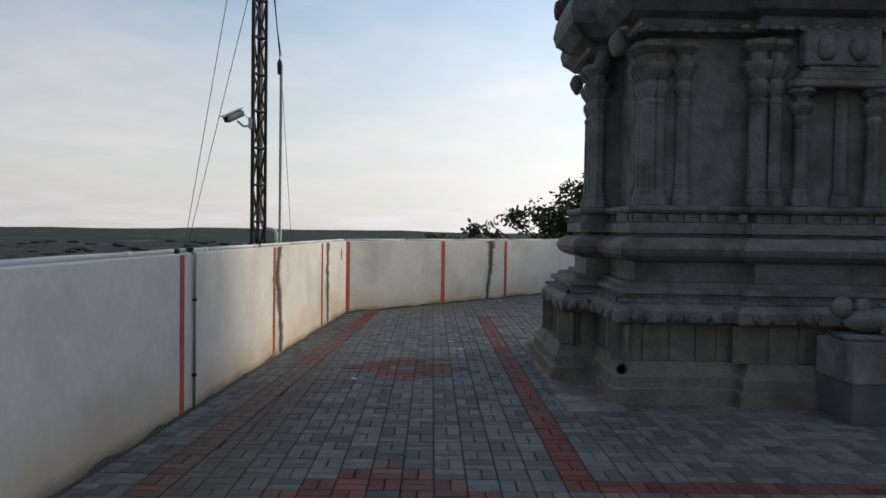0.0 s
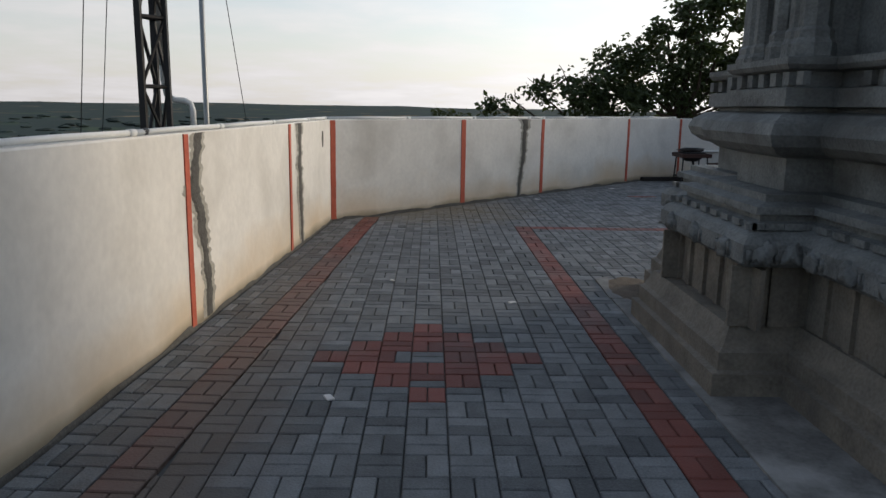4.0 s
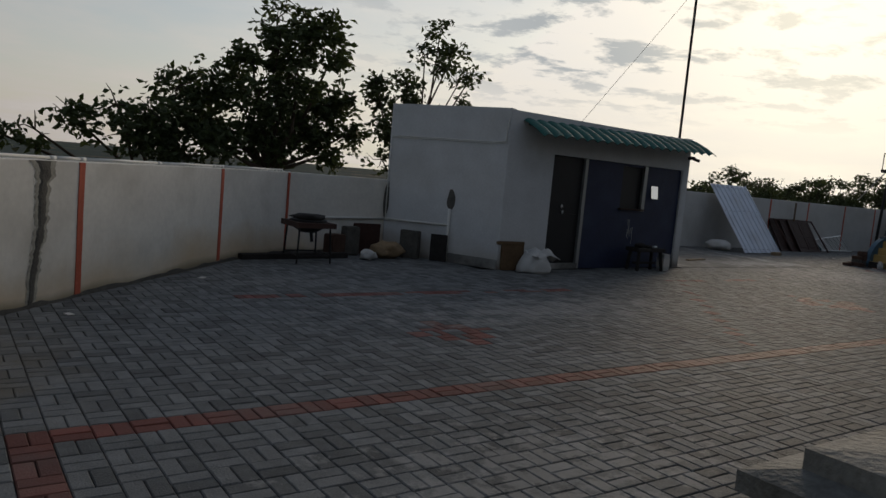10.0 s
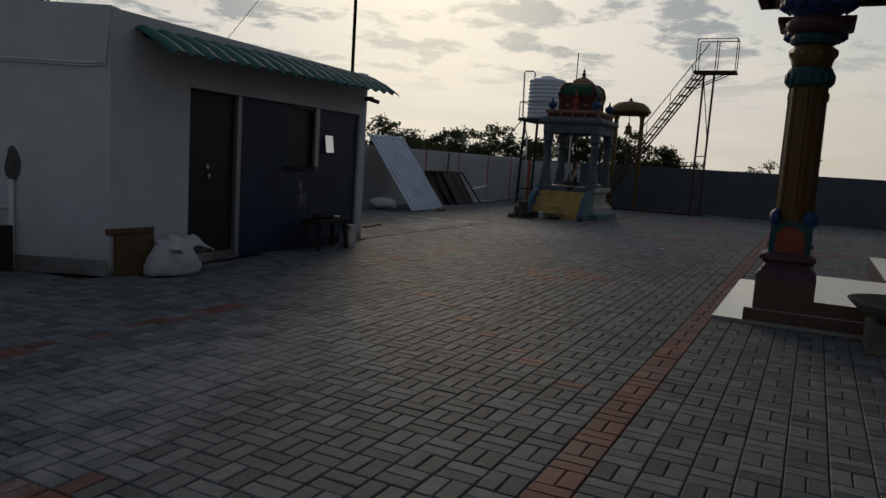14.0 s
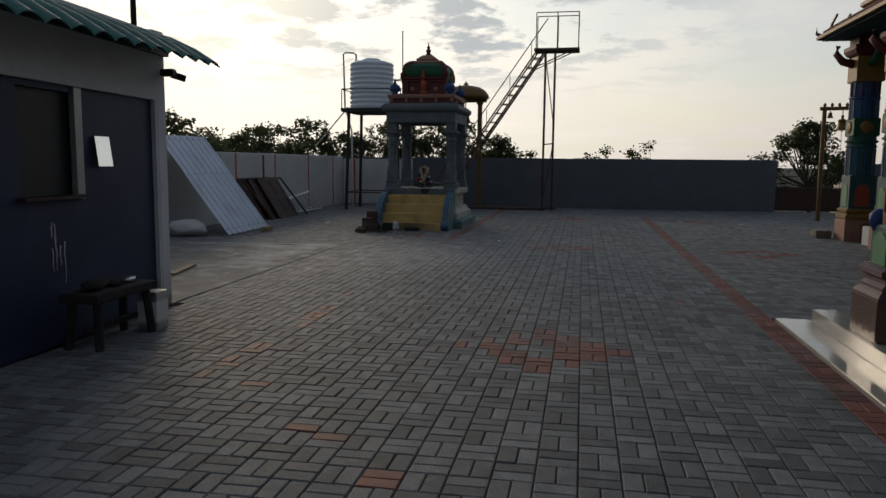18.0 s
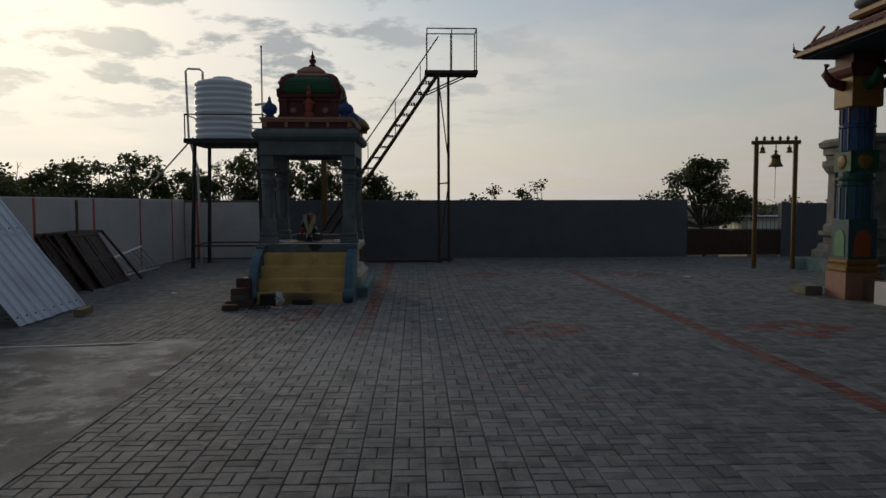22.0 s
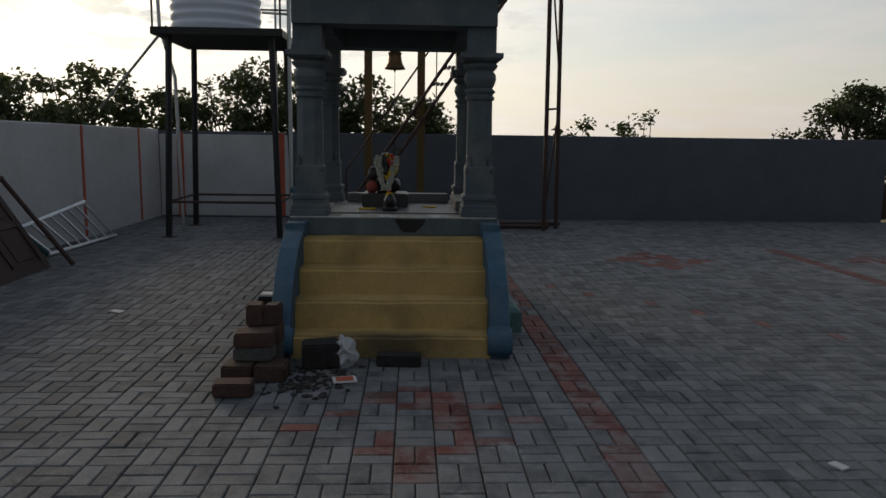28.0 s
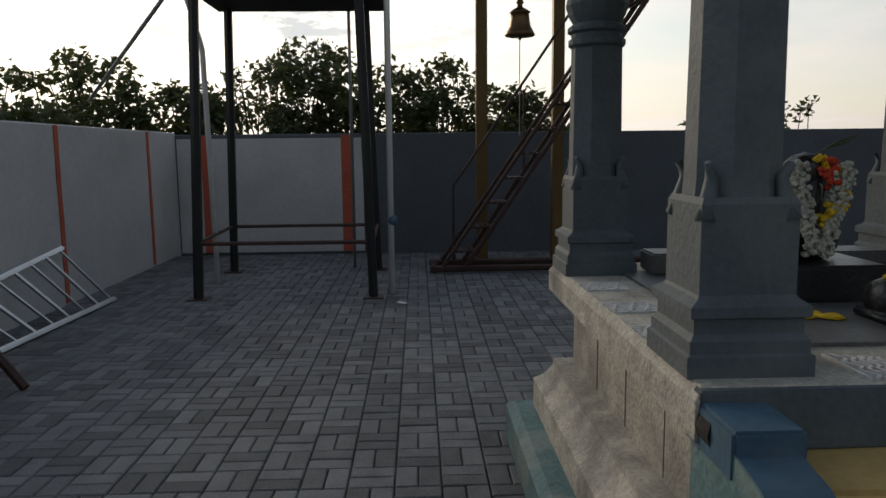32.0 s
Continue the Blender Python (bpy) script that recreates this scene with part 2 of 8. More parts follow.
M_DARK = principled("black_painted_steel", (0.018, 0.017, 0.017), 0.5, vary=0.3, scale=8, bump=0.15)
M_RUST = principled("dark_red_oxide_steel", (0.055, 0.028, 0.022), 0.6, vary=0.35, scale=9, fine=50, bump=0.3)
M_NAVY = principled("navy_painted_sheet", (0.014, 0.022, 0.06), 0.55, vary=0.2, scale=3, fine=20, bump=0.1, stain=(0.03, 0.045, 0.09), stain_scale=2)
M_BLACKDOOR = principled("black_painted_door", (0.012, 0.012, 0.014), 0.5, vary=0.2, bump=0.1)
M_TANK = principled("white_plastic_tank", (0.62, 0.66, 0.72), 0.38, vary=0.05, scale=2, bump=0.03)
M_GREENROOF = principled("green_fibre_sheet", (0.012, 0.10, 0.085), 0.65, vary=0.2, scale=4, fine=30, bump=0.1, stain=(0.02, 0.08, 0.07), stain_scale=2)
M_TIN = principled("grey_white_corrugated_sheet", (0.52, 0.57, 0.66), 0.45, 0.2, vary=0.12, scale=3, fine=30, bump=0.08, stain=(0.3, 0.31, 0.33), stain_scale=1.5)
M_WOOD_DARK = principled("dark_brown_door_wood", (0.03, 0.012, 0.009), 0.6, vary=0.35, scale=6, fine=40, bump=0.3)
M_WOOD = principled("weathered_plank", (0.24, 0.17, 0.1), 0.8, vary=0.35, scale=8, fine=60, bump=0.4)
M_ALU = principled("aluminium", (0.55, 0.56, 0.57), 0.35, 0.9, vary=0.1, bump=0.1)
M_BRICK = principled("brown_fired_brick", (0.085, 0.05, 0.037), 0.9, vary=0.35, scale=9, fine=60, bump=0.6, island=0.25)
M_SOOT = principled("sooty_block", (0.03, 0.027, 0.025), 0.95, vary=0.4, scale=10, fine=60, bump=0.6)
M_SACK = principled("white_woven_sack", (0.5, 0.5, 0.49), 0.75, vary=0.15, scale=5, fine=120, bump=0.4)
M_BRASS = principled("dull_bell_metal", (0.16, 0.10, 0.05), 0.42, 0.85, vary=0.25, scale=8, bump=0.15)
M_YPOST = principled("ochre_painted_post", (0.14, 0.082, 0.024), 0.55, vary=0.2, scale=6, bump=0.15)
M_GREENP = principled("green_painted_dome", (0.012, 0.075, 0.035), 0.6, vary=0.25, scale=9, bump=0.3)
M_REDP = principled("dark_red_paint", (0.095, 0.024, 0.022), 0.6, vary=0.25, scale=9, bump=0.3)
M_PINKP = principled("salmon_paint", (0.29, 0.155, 0.11), 0.65, vary=0.2, scale=9, bump=0.3)
M_COBALT = principled("cobalt_blue_paint", (0.02, 0.055, 0.16), 0.55, vary=0.25, scale=9, bump=0.3)
M_TEAL = principled("teal_paint", (0.022, 0.07, 0.078), 0.6, vary=0.25, scale=9, bump=0.3)
M_GOLD = principled("golden_yellow_paint", (0.2, 0.115, 0.03), 0.55, vary=0.25, scale=9, bump=0.3)
M_OCHRE = principled("brown_ochre_pillar_paint", (0.12, 0.058, 0.022), 0.5, vary=0.2, scale=6, bump=0.2)
M_PURPLE = principled("mauve_paint", (0.09, 0.05, 0.065), 0.6, vary=0.25, scale=9, bump=0.3)
M_ORANGE = principled("orange_red_paint", (0.26, 0.06, 0.03), 0.6, vary=0.2, scale=9, bump=0.3)
M_IDOL = principled("black_oiled_stone", (0.018, 0.017, 0.017), 0.35, vary=0.3, scale=10, bump=0.4, spec=0.5)
M_FLOWER_W = principled("white_jasmine", (0.45, 0.44, 0.36), 0.8, vary=0.25, scale=40, bump=0.5)
M_FLOWER_Y = principled("yellow_marigold", (0.65, 0.42, 0.02), 0.8, vary=0.25, scale=40, bump=0.5)
M_FLOWER_R = principled("red_flowers", (0.5, 0.05, 0.02), 0.8, vary=0.25, scale=40, bump=0.5)
M_CLOTH = principled("dull_red_cloth", (0.3, 0.06, 0.04), 0.85, vary=0.25, scale=20, bump=0.4)
M_CHALK = principled("white_chalk_drawing", (0.6, 0.6, 0.58), 0.9, vary=0.2, scale=20, fine=80)
M_PAPER = principled("white_printed_paper", (0.6, 0.58, 0.55), 0.7, vary=0.1)
M_PAPER_RED = principled("red_printed_picture", (0.4, 0.1, 0.05), 0.7, vary=0.4, scale=30)
M_WHITE = principled("white_plastic_housing", (0.55, 0.56, 0.56), 0.5, vary=0.1)
M_GLASSDARK = principled("dark_lens", (0.01, 0.01, 0.012), 0.1, vary=0.0, bump=0, spec=0.6)
M_BARK = principled("tree_bark", (0.06, 0.045, 0.032), 0.9, vary=0.35, scale=6, fine=30, bump=0.7)
M_TURQ = principled("turquoise_wash", (0.10, 0.18, 0.18), 0.8, vary=0.4, scale=6, fine=45, bump=0.5, stain=(0.3, 0.3, 0.26), stain_scale=4, stain_amount=0.8)


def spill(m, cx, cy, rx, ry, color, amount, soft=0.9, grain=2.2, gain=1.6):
    """A ragged patch of one colour round one place, such as dried cement spilt on the paving."""
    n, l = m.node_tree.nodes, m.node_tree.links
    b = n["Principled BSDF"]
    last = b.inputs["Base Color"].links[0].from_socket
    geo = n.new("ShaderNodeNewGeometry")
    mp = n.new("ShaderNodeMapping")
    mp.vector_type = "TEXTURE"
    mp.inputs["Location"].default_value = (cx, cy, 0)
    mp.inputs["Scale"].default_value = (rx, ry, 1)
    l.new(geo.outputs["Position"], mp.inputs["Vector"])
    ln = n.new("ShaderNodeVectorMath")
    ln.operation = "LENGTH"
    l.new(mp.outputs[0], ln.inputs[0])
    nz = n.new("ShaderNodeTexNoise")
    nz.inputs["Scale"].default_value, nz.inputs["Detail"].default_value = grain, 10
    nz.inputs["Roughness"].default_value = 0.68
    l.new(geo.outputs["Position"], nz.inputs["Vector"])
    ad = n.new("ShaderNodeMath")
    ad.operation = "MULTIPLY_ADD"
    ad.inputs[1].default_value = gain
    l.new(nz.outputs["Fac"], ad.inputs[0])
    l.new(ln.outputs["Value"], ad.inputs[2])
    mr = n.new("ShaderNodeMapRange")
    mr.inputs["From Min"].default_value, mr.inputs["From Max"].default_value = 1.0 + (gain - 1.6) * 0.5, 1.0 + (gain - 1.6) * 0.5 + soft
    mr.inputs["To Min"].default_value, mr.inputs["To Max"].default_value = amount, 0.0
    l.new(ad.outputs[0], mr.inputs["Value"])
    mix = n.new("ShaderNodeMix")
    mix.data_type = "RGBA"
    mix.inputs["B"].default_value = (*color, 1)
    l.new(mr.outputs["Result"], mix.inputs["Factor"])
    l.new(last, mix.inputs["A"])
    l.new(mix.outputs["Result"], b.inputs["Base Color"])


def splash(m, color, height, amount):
    """Ragged colour on lime wash, such as dried red-earth splashes, up to about the given height."""
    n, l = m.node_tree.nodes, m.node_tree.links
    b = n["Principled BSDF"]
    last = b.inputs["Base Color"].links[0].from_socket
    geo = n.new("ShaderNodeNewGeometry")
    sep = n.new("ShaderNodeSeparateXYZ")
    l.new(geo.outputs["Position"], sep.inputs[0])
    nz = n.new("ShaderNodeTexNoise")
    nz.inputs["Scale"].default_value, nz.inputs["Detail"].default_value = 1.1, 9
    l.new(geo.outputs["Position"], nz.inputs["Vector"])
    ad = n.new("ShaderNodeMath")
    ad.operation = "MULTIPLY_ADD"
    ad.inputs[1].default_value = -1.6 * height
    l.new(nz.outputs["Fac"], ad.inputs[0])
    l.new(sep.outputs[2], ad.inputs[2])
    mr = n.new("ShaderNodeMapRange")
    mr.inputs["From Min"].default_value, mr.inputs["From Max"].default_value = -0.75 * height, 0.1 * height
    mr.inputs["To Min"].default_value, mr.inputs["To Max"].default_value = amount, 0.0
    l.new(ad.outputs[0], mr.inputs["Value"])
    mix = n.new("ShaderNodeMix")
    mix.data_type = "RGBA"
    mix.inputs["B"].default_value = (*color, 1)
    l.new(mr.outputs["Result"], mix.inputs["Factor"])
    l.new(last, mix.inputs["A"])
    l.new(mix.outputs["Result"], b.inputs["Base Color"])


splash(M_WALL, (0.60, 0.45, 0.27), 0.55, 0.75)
# darker ragged band close to the ground
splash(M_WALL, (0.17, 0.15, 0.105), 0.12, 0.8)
splash(M_HUT, (0.34, 0.29, 0.22), 0.5, 0.6)
# the hut plaster also turns darker towards its foot
splash(M_HUT, (0.12, 0.11, 0.1), 0.16, 0.7)
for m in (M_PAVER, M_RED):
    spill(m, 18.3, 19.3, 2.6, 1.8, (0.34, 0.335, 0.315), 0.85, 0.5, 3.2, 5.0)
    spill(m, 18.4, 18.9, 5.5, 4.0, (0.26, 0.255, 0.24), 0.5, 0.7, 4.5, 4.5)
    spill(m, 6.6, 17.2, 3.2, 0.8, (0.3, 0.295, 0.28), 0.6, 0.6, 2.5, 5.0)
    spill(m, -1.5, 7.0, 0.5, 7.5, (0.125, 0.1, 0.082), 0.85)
    spill(m, -0.2, 16.2, 1.5, 1.6, (0.2, 0.16, 0.1), 0.6)
    spill(m, 3.3, 13.3, 1.6, 1.0, (0.34, 0.335, 0.32), 0.5, 0.4, 5.0, 5.0)
    spill(m, 1.45, 9.9, 0.35, 2.4, (0.3, 0.29, 0.27), 0.6, 0.6, 3.0, 4.0)


spill(M_CEMENT, 19.3, 21.7, 0.5, 1.1, (0.5, 0.49, 0.46), 0.8)
spill(M_CEMENT, 17.6, 21.3, 2.4, 0.9, (0.42, 0.41, 0.39), 0.9, 0.5, 3.0, 5.0)
# darker ragged patch over most of the slab
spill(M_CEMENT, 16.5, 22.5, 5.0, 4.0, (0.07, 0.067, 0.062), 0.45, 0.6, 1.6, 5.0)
spill(M_YELLOW, 22.72, 20.15, 0.16, 0.5, (0.05, 0.04, 0.03), 0.8)


def leaf_material(name, color, translucent):
    m = principled(name, color, 0.55, vary=0.35, scale=1.2, fine=9, bump=0, spec=0.3, island=0.45)
    n, l = m.node_tree.nodes, m.node_tree.links
    b = n["Principled BSDF"]
    t = n.new("ShaderNodeBsdfTranslucent")
    t.inputs["Color"].default_value = (*translucent, 1)
    mix = n.new("ShaderNodeMixShader")
    mix.inputs[0].default_value = 0.3
    l.new(b.outputs[0], mix.inputs[1])
    l.new(t.outputs[0], mix.inputs[2])
    l.new(mix.outputs[0], n["Material Output"].inputs["Surface"])
    return m


M_LEAF = leaf_material("dark_green_leaf", (0.05, 0.066, 0.028), (0.075, 0.1, 0.025))
M_LEAF_B = leaf_material("bush_leaf", (0.065, 0.082, 0.036), (0.1, 0.12, 0.035))


def plain_material():
    """Fields, scrub and red earth of the plain, in patches of real size."""
    m = bpy.data.materials.new("farmland")
    m.use_nodes = True
    n, l = m.node_tree.nodes, m.node_tree.links
    b = n["Principled BSDF"]
    b.inputs["Roughness"].default_value, b.inputs["Specular IOR Level"].default_value = 0.95, 0.1
    co = n.new("ShaderNodeTexCoord")
    vor = n.new("ShaderNodeTexVoronoi")
    vor.inputs["Scale"].default_value = 0.009
    l.new(co.outputs["Object"], vor.inputs["Vector"])
    sep = n.new("ShaderNodeSeparateColor")
    l.new(vor.outputs["Color"], sep.inputs[0])
    fields = n.new("ShaderNodeValToRGB")
    fields.color_ramp.interpolation = "CONSTANT"
    e = fields.color_ramp.elements
    e[0].color = (0.04, 0.052, 0.044, 1)
    e[1].position, e[1].color = 0.45, (0.046, 0.06, 0.048, 1)
    for pos, col in ((0.72, (0.12, 0.095, 0.055, 1)), (0.8, (0.06, 0.085, 0.045, 1)), (0.91, (0.26, 0.18, 0.1, 1))):
        x = e.new(pos)
        x.color = col
    l.new(sep.outputs[0], fields.inputs[0])
    nz = n.new("ShaderNodeTexNoise")
    nz.inputs["Scale"].default_value, nz.inputs["Detail"].default_value = 0.012, 8
    l.new(co.outputs["Object"], nz.inputs["Vector"])
    ramp = n.new("ShaderNodeMapRange")
    ramp.inputs["From Min"].default_value, ramp.inputs["From Max"].default_value = 0.34, 0.54
    l.new(nz.outputs["Fac"], ramp.inputs["Value"])
    mix = n.new("ShaderNodeMix")
    mix.data_type = "RGBA"
    mix.inputs["B"].default_value = (0.034, 0.048, 0.04, 1)
    l.new(ramp.outputs["Result"], mix.inputs["Factor"])
    l.new(fields.outputs[0], mix.inputs["A"])
    l.new(mix.outputs["Result"], b.inputs["Base Color"])
    return m


M_EARTH = plain_material()
M_FARWOOD = principled("far_scrub", (0.03, 0.044, 0.036), 0.9, vary=0.3, scale=0.02, fine=0.2, bump=0, island=0.35)

# ---- mesh helpers ----
def part(name, bm, material, parent=None, label="", smooth=False):
    """Links a bmesh as one mesh object, under a thing or a part where one is given."""
    me = bpy.data.meshes.new(name)
    bm.normal_update()
    bm.to_mesh(me)
    bm.free()
    if material:
        me.materials.append(material)
    if smooth:
        me.polygons.foreach_set("use_smooth", [True] * len(me.polygons))
    ob = new(name, me)
    if parent is not None:
        ob.parent = parent
    if label:
        ob["label"] = label
    return ob


def thing(name, at, label, category, group="", kind=""):
    ob = new(name)
    ob.location = at
    ob.empty_display_size = 0.1
    return tagged(ob, label, category, group, kind)


def box(bm, x0, x1, y0, y1, z0, z1, m=None):
    v = [bm.verts.new((x, y, z) if m is None else m @ Vector((x, y, z))) for x in (x0, x1) for y in (y0, y1) for z in (z0, z1)]
    for f in ((0, 1, 3, 2), (4, 6, 7, 5), (0, 4, 5, 1), (2, 3, 7, 6), (0, 2, 6, 4), (1, 5, 7, 3)):
        bm.faces.new([v[i] for i in f])
    return v


def boxes(*rows, bevel=0.0):
    bm = bmesh.new()
    for r in rows:
        box(bm, *r)
    if bevel:
        bmesh.ops.bevel(bm, geom=list(bm.edges), offset=bevel, segments=2, affect="EDGES", clamp_overlap=True)
    return bm


def prism(pts, z0, z1, bevel=0.0):
    bm = bmesh.new()
    lo = [bm.verts.new((x, y, z0)) for x, y in pts]
    hi = [bm.verts.new((x, y, z1)) for x, y in pts]
    n = len(pts)
    for i in range(n):
        bm.faces.new((lo[i], lo[(i + 1) % n], hi[(i + 1) % n], hi[i]))
    bm.faces.new(hi)
    bm.faces.new(lo[::-1])
    bmesh.ops.recalc_face_normals(bm, faces=list(bm.faces))
    if bevel:
        bmesh.ops.bevel(bm, geom=list(bm.edges), offset=bevel, segments=2, affect="EDGES", clamp_overlap=True)
    return bm


def tube(bm, pts, r, segs=8, r2=None, caps=True):
    """A round bar along a line of points, tapering from r to r2."""
    pts = [Vector(p) for p in pts]
    rings, n = [], len(pts)
    for i, p in enumerate(pts):
        d = (pts[min(i + 1, n - 1)] - pts[max(i - 1, 0)]).normalized()
        side = d.cross(Vector((0, 0, 1)) if abs(d.z) < 0.95 else Vector((1, 0, 0))).normalized()
        up = side.cross(d)
        rad = r if r2 is None else r + (r2 - r) * i / (n - 1)
        rings.append([bm.verts.new(p + rad * (math.cos(a) * side + math.sin(a) * up)) for a in (2 * math.pi * (k + 0.5) / segs for k in range(segs))])
    for a, b in zip(rings, rings[1:]):
        for k in range(segs):
            bm.faces.new((a[k], a[(k + 1) % segs], b[(k + 1) % segs], b[k]))
    if caps:
        bm.faces.new(rings[0][::-1])
        bm.faces.new(rings[-1])
    return bm


def tubes(rows, r, segs=8):
    bm = bmesh.new()
    for pts in rows:
        tube(bm, pts, r, segs)
    return bm


def lathe(profile, segs=24, at=(0, 0, 0), turn=0.0, bm=None):
    """A turned body from (radius, height) pairs; four segments and a turn of 45 degrees give a square one (radius to the corner)."""
    bm = bm or bmesh.new()
    rings = []
    for r, z in profile:
        rings.append([bm.verts.new((at[0] + max(r, 0.0005) * math.cos(turn + 2 * math.pi * k / segs), at[1] + max(r, 0.0005) * math.sin(turn + 2 * math.pi * k / segs), at[2] + z)) for k in range(segs)])
    for a, b in zip(rings, rings[1:]):
        for k in range(segs):
            bm.faces.new((a[k], a[(k + 1) % segs], b[(k + 1) % segs], b[k]))
    bm.faces.new(rings[0][::-1])
    bm.faces.new(rings[-1])
    return bm


def square(profile, at=(0, 0, 0), bm=None):
    return lathe([(h * math.sqrt(2), z) for h, z in profile], 4, at, math.pi / 4, bm)


def swept(plan, profile, bm=None, cap=True):
    """A moulding carried round a right-angled plan (counter-clockwise): profile rows are (offset outwards, height)."""
    bm = bm or bmesh.new()
    n = len(plan)
    outs = []
    for i in range(n):
        p, q, r = Vector(plan[i - 1]), Vector(plan[i]), Vector(plan[(i + 1) % n])
        a, b = (q - p).normalized(), (r - q).normalized()
        na, nb = Vector((a.y, -a.x)), Vector((b.y, -b.x))
        outs.append((na + nb) / (1 + na.dot(nb)))
    rings = [[bm.verts.new((plan[i][0] + outs[i].x * o, plan[i][1] + outs[i].y * o, z)) for i in range(n)] for o, z in profile]
    for a, b in zip(rings, rings[1:]):
        for k in range(n):
            bm.faces.new((a[k], a[(k + 1) % n], b[(k + 1) % n], b[k]))
    if cap:
        bm.faces.new(rings[-1])
    return bm


def roughen(bm, amount, scale, seed=0.0):
    for v in bm.verts:
        v.co += noise.noise_vector(v.co * scale + Vector((seed, seed, seed))) * amount
    return bm


def blob(radii, at=(0, 0, 0), jitter=0.2, seed=1.0, subdivisions=2):
    bm = bmesh.new()
    bmesh.ops.create_icosphere(bm, subdivisions=subdivisions, radius=1.0)
    for v in bm.verts:
        k = 1 + jitter * noise.noise(v.co * 1.7 + Vector((seed, seed * 2, 0)))
        v.co = Vector((v.co.x * radii[0] * k + at[0], v.co.y * radii[1] * k + at[1], v.co.z * radii[2] * k + at[2]))
    return bm


def merge(*bms):
    out = bms[0]
    for b in bms[1:]:
        me = bpy.data.meshes.new("joined")
        b.to_mesh(me)
        b.free()
        out.from_mesh(me)
        bpy.data.meshes.remove(me)
    return out

# ---- hill and plain: one sheet to the horizon ----
def hill_height(x, y):
    dx = max(-3.2 - x, 0, x - 33.0)
    dy = max(-14.0 - y, 0, y - 26.0)
    d = math.hypot(dx, dy)
    if d < 1.5:
        return -0.09
    d -= 1.5
    drop = 78 * (1 - math.exp(-d / 75.0))
    far = 66 * min(1, d / 4400.0) ** 1.15
    rough = noise.noise(Vector((x * 0.004, y * 0.004, 3.1))) * min(1, d / 300) * 7 + noise.noise(Vector((x * 0.03, y * 0.03, 1.0))) * min(1, d / 60) * 1.2
    ridge = max(0, noise.noise(Vector((x * 0.0011, y * 0.0011, 7.7)))) * 24 * min(1, max(0, d - 1800) / 1600)
    return -0.09 - drop + far + rough + ridge


def ground_sheet():
    bm = bmesh.new()
    cx, cy, rings, segs = 15.0, 6.0, [], 144
    radii = [6, 12, 18, 22, 26, 30, 34, 38, 44, 52, 62, 76, 95, 120, 160, 210, 280, 370, 480, 620, 800, 1050, 1350, 1700, 2100, 2600, 3200, 3900, 4700]
    centre = bm.verts.new((cx, cy, -0.09))
    for r in radii:
        ring = []
        for k in range(segs):
            a = 2 * math.pi * k / segs
            x, y = cx + r * math.cos(a), cy + r * math.sin(a)
            ring.append(bm.verts.new((x, y, hill_height(x, y))))
        rings.append(ring)
    for k in range(segs):
        bm.faces.new((centre, rings[0][k], rings[0][(k + 1) % segs]))
    for a, b in zip(rings, rings[1:]):
        for k in range(segs):
            bm.faces.new((a[k], b[k], b[(k + 1) % segs], a[(k + 1) % segs]))
    return bm


tagged(part("ground", ground_sheet(), M_EARTH, smooth=True), kind="structure")
# bedding under the paving, as far as the walls
BED = [(-2.66, -12.0), (32.6, -12.0), (32.6, 25.1), (13.6, 25.1), (13.6, 24.0), (7.5, 22.45), (5.4, 22.3), (3.9, 21.1), (1.69, 18.7), (-1.74, 15.1)]
tagged(part("floor", prism(BED, -0.088, -0.028), M_SAND), "dark sand bed under the pavers", kind="structure")

# ---- parapet walls ----
WALL = [(-3.32, -12.0), (-1.71, 15.05), (1.69, 18.64), (3.88, 21.06), (5.4, 22.27), (7.48, 22.5)]
WALL_TOP = 1.352
STRIPE_W = 0.085


def wall_run(name, a, b, height, material, thick=0.22):
    """A plastered wall from a to b, its plain face on the right hand of the walk; split into short strips so that the foot can be uneven."""
    a, b = Vector(a), Vector(b)
    d = (b - a).normalized()
    out = Vector((-d.y, d.x)) * thick
    bm = bmesh.new()
    n = max(2, int((b - a).length / 0.35))
    prev = None
    for i in range(n + 1):
        p = a + (b - a) * i / n
        wob = 0.006 * noise.noise(Vector((p.x * 0.8, p.y * 0.8, 0)))
        f = p + Vector((d.y, -d.x)) * wob
        q = p + out
        ring = [bm.verts.new((f.x, f.y, -0.06)), bm.verts.new((f.x, f.y, height - 0.012)), bm.verts.new((f.x + out.x * 0.05, f.y + out.y * 0.05, height)), bm.verts.new((q.x, q.y, height)), bm.verts.new((q.x, q.y, -0.5))]
        if prev:
            for k in range(5):
                bm.faces.new((prev[k], ring[k], ring[(k + 1) % 5], prev[(k + 1) % 5]))
        else:
            bm.faces.new(ring)
        prev = ring
    bm.faces.new(prev[::-1])
    bmesh.ops.recalc_face_normals(bm, faces=list(bm.faces))
    return tagged(part(name, bm, material, smooth=False), kind="structure")


def on_wall(seg, s, z, off=0.0):
    """A place on a wall segment: s metres from its start, off metres in front of it."""
    a, b = Vector(seg[0]), Vector(seg[1])
    d = (b - a).normalized()
    p = a + d * s + Vector((d.y, -d.x)) * off
    return Vector((p.x, p.y, z))


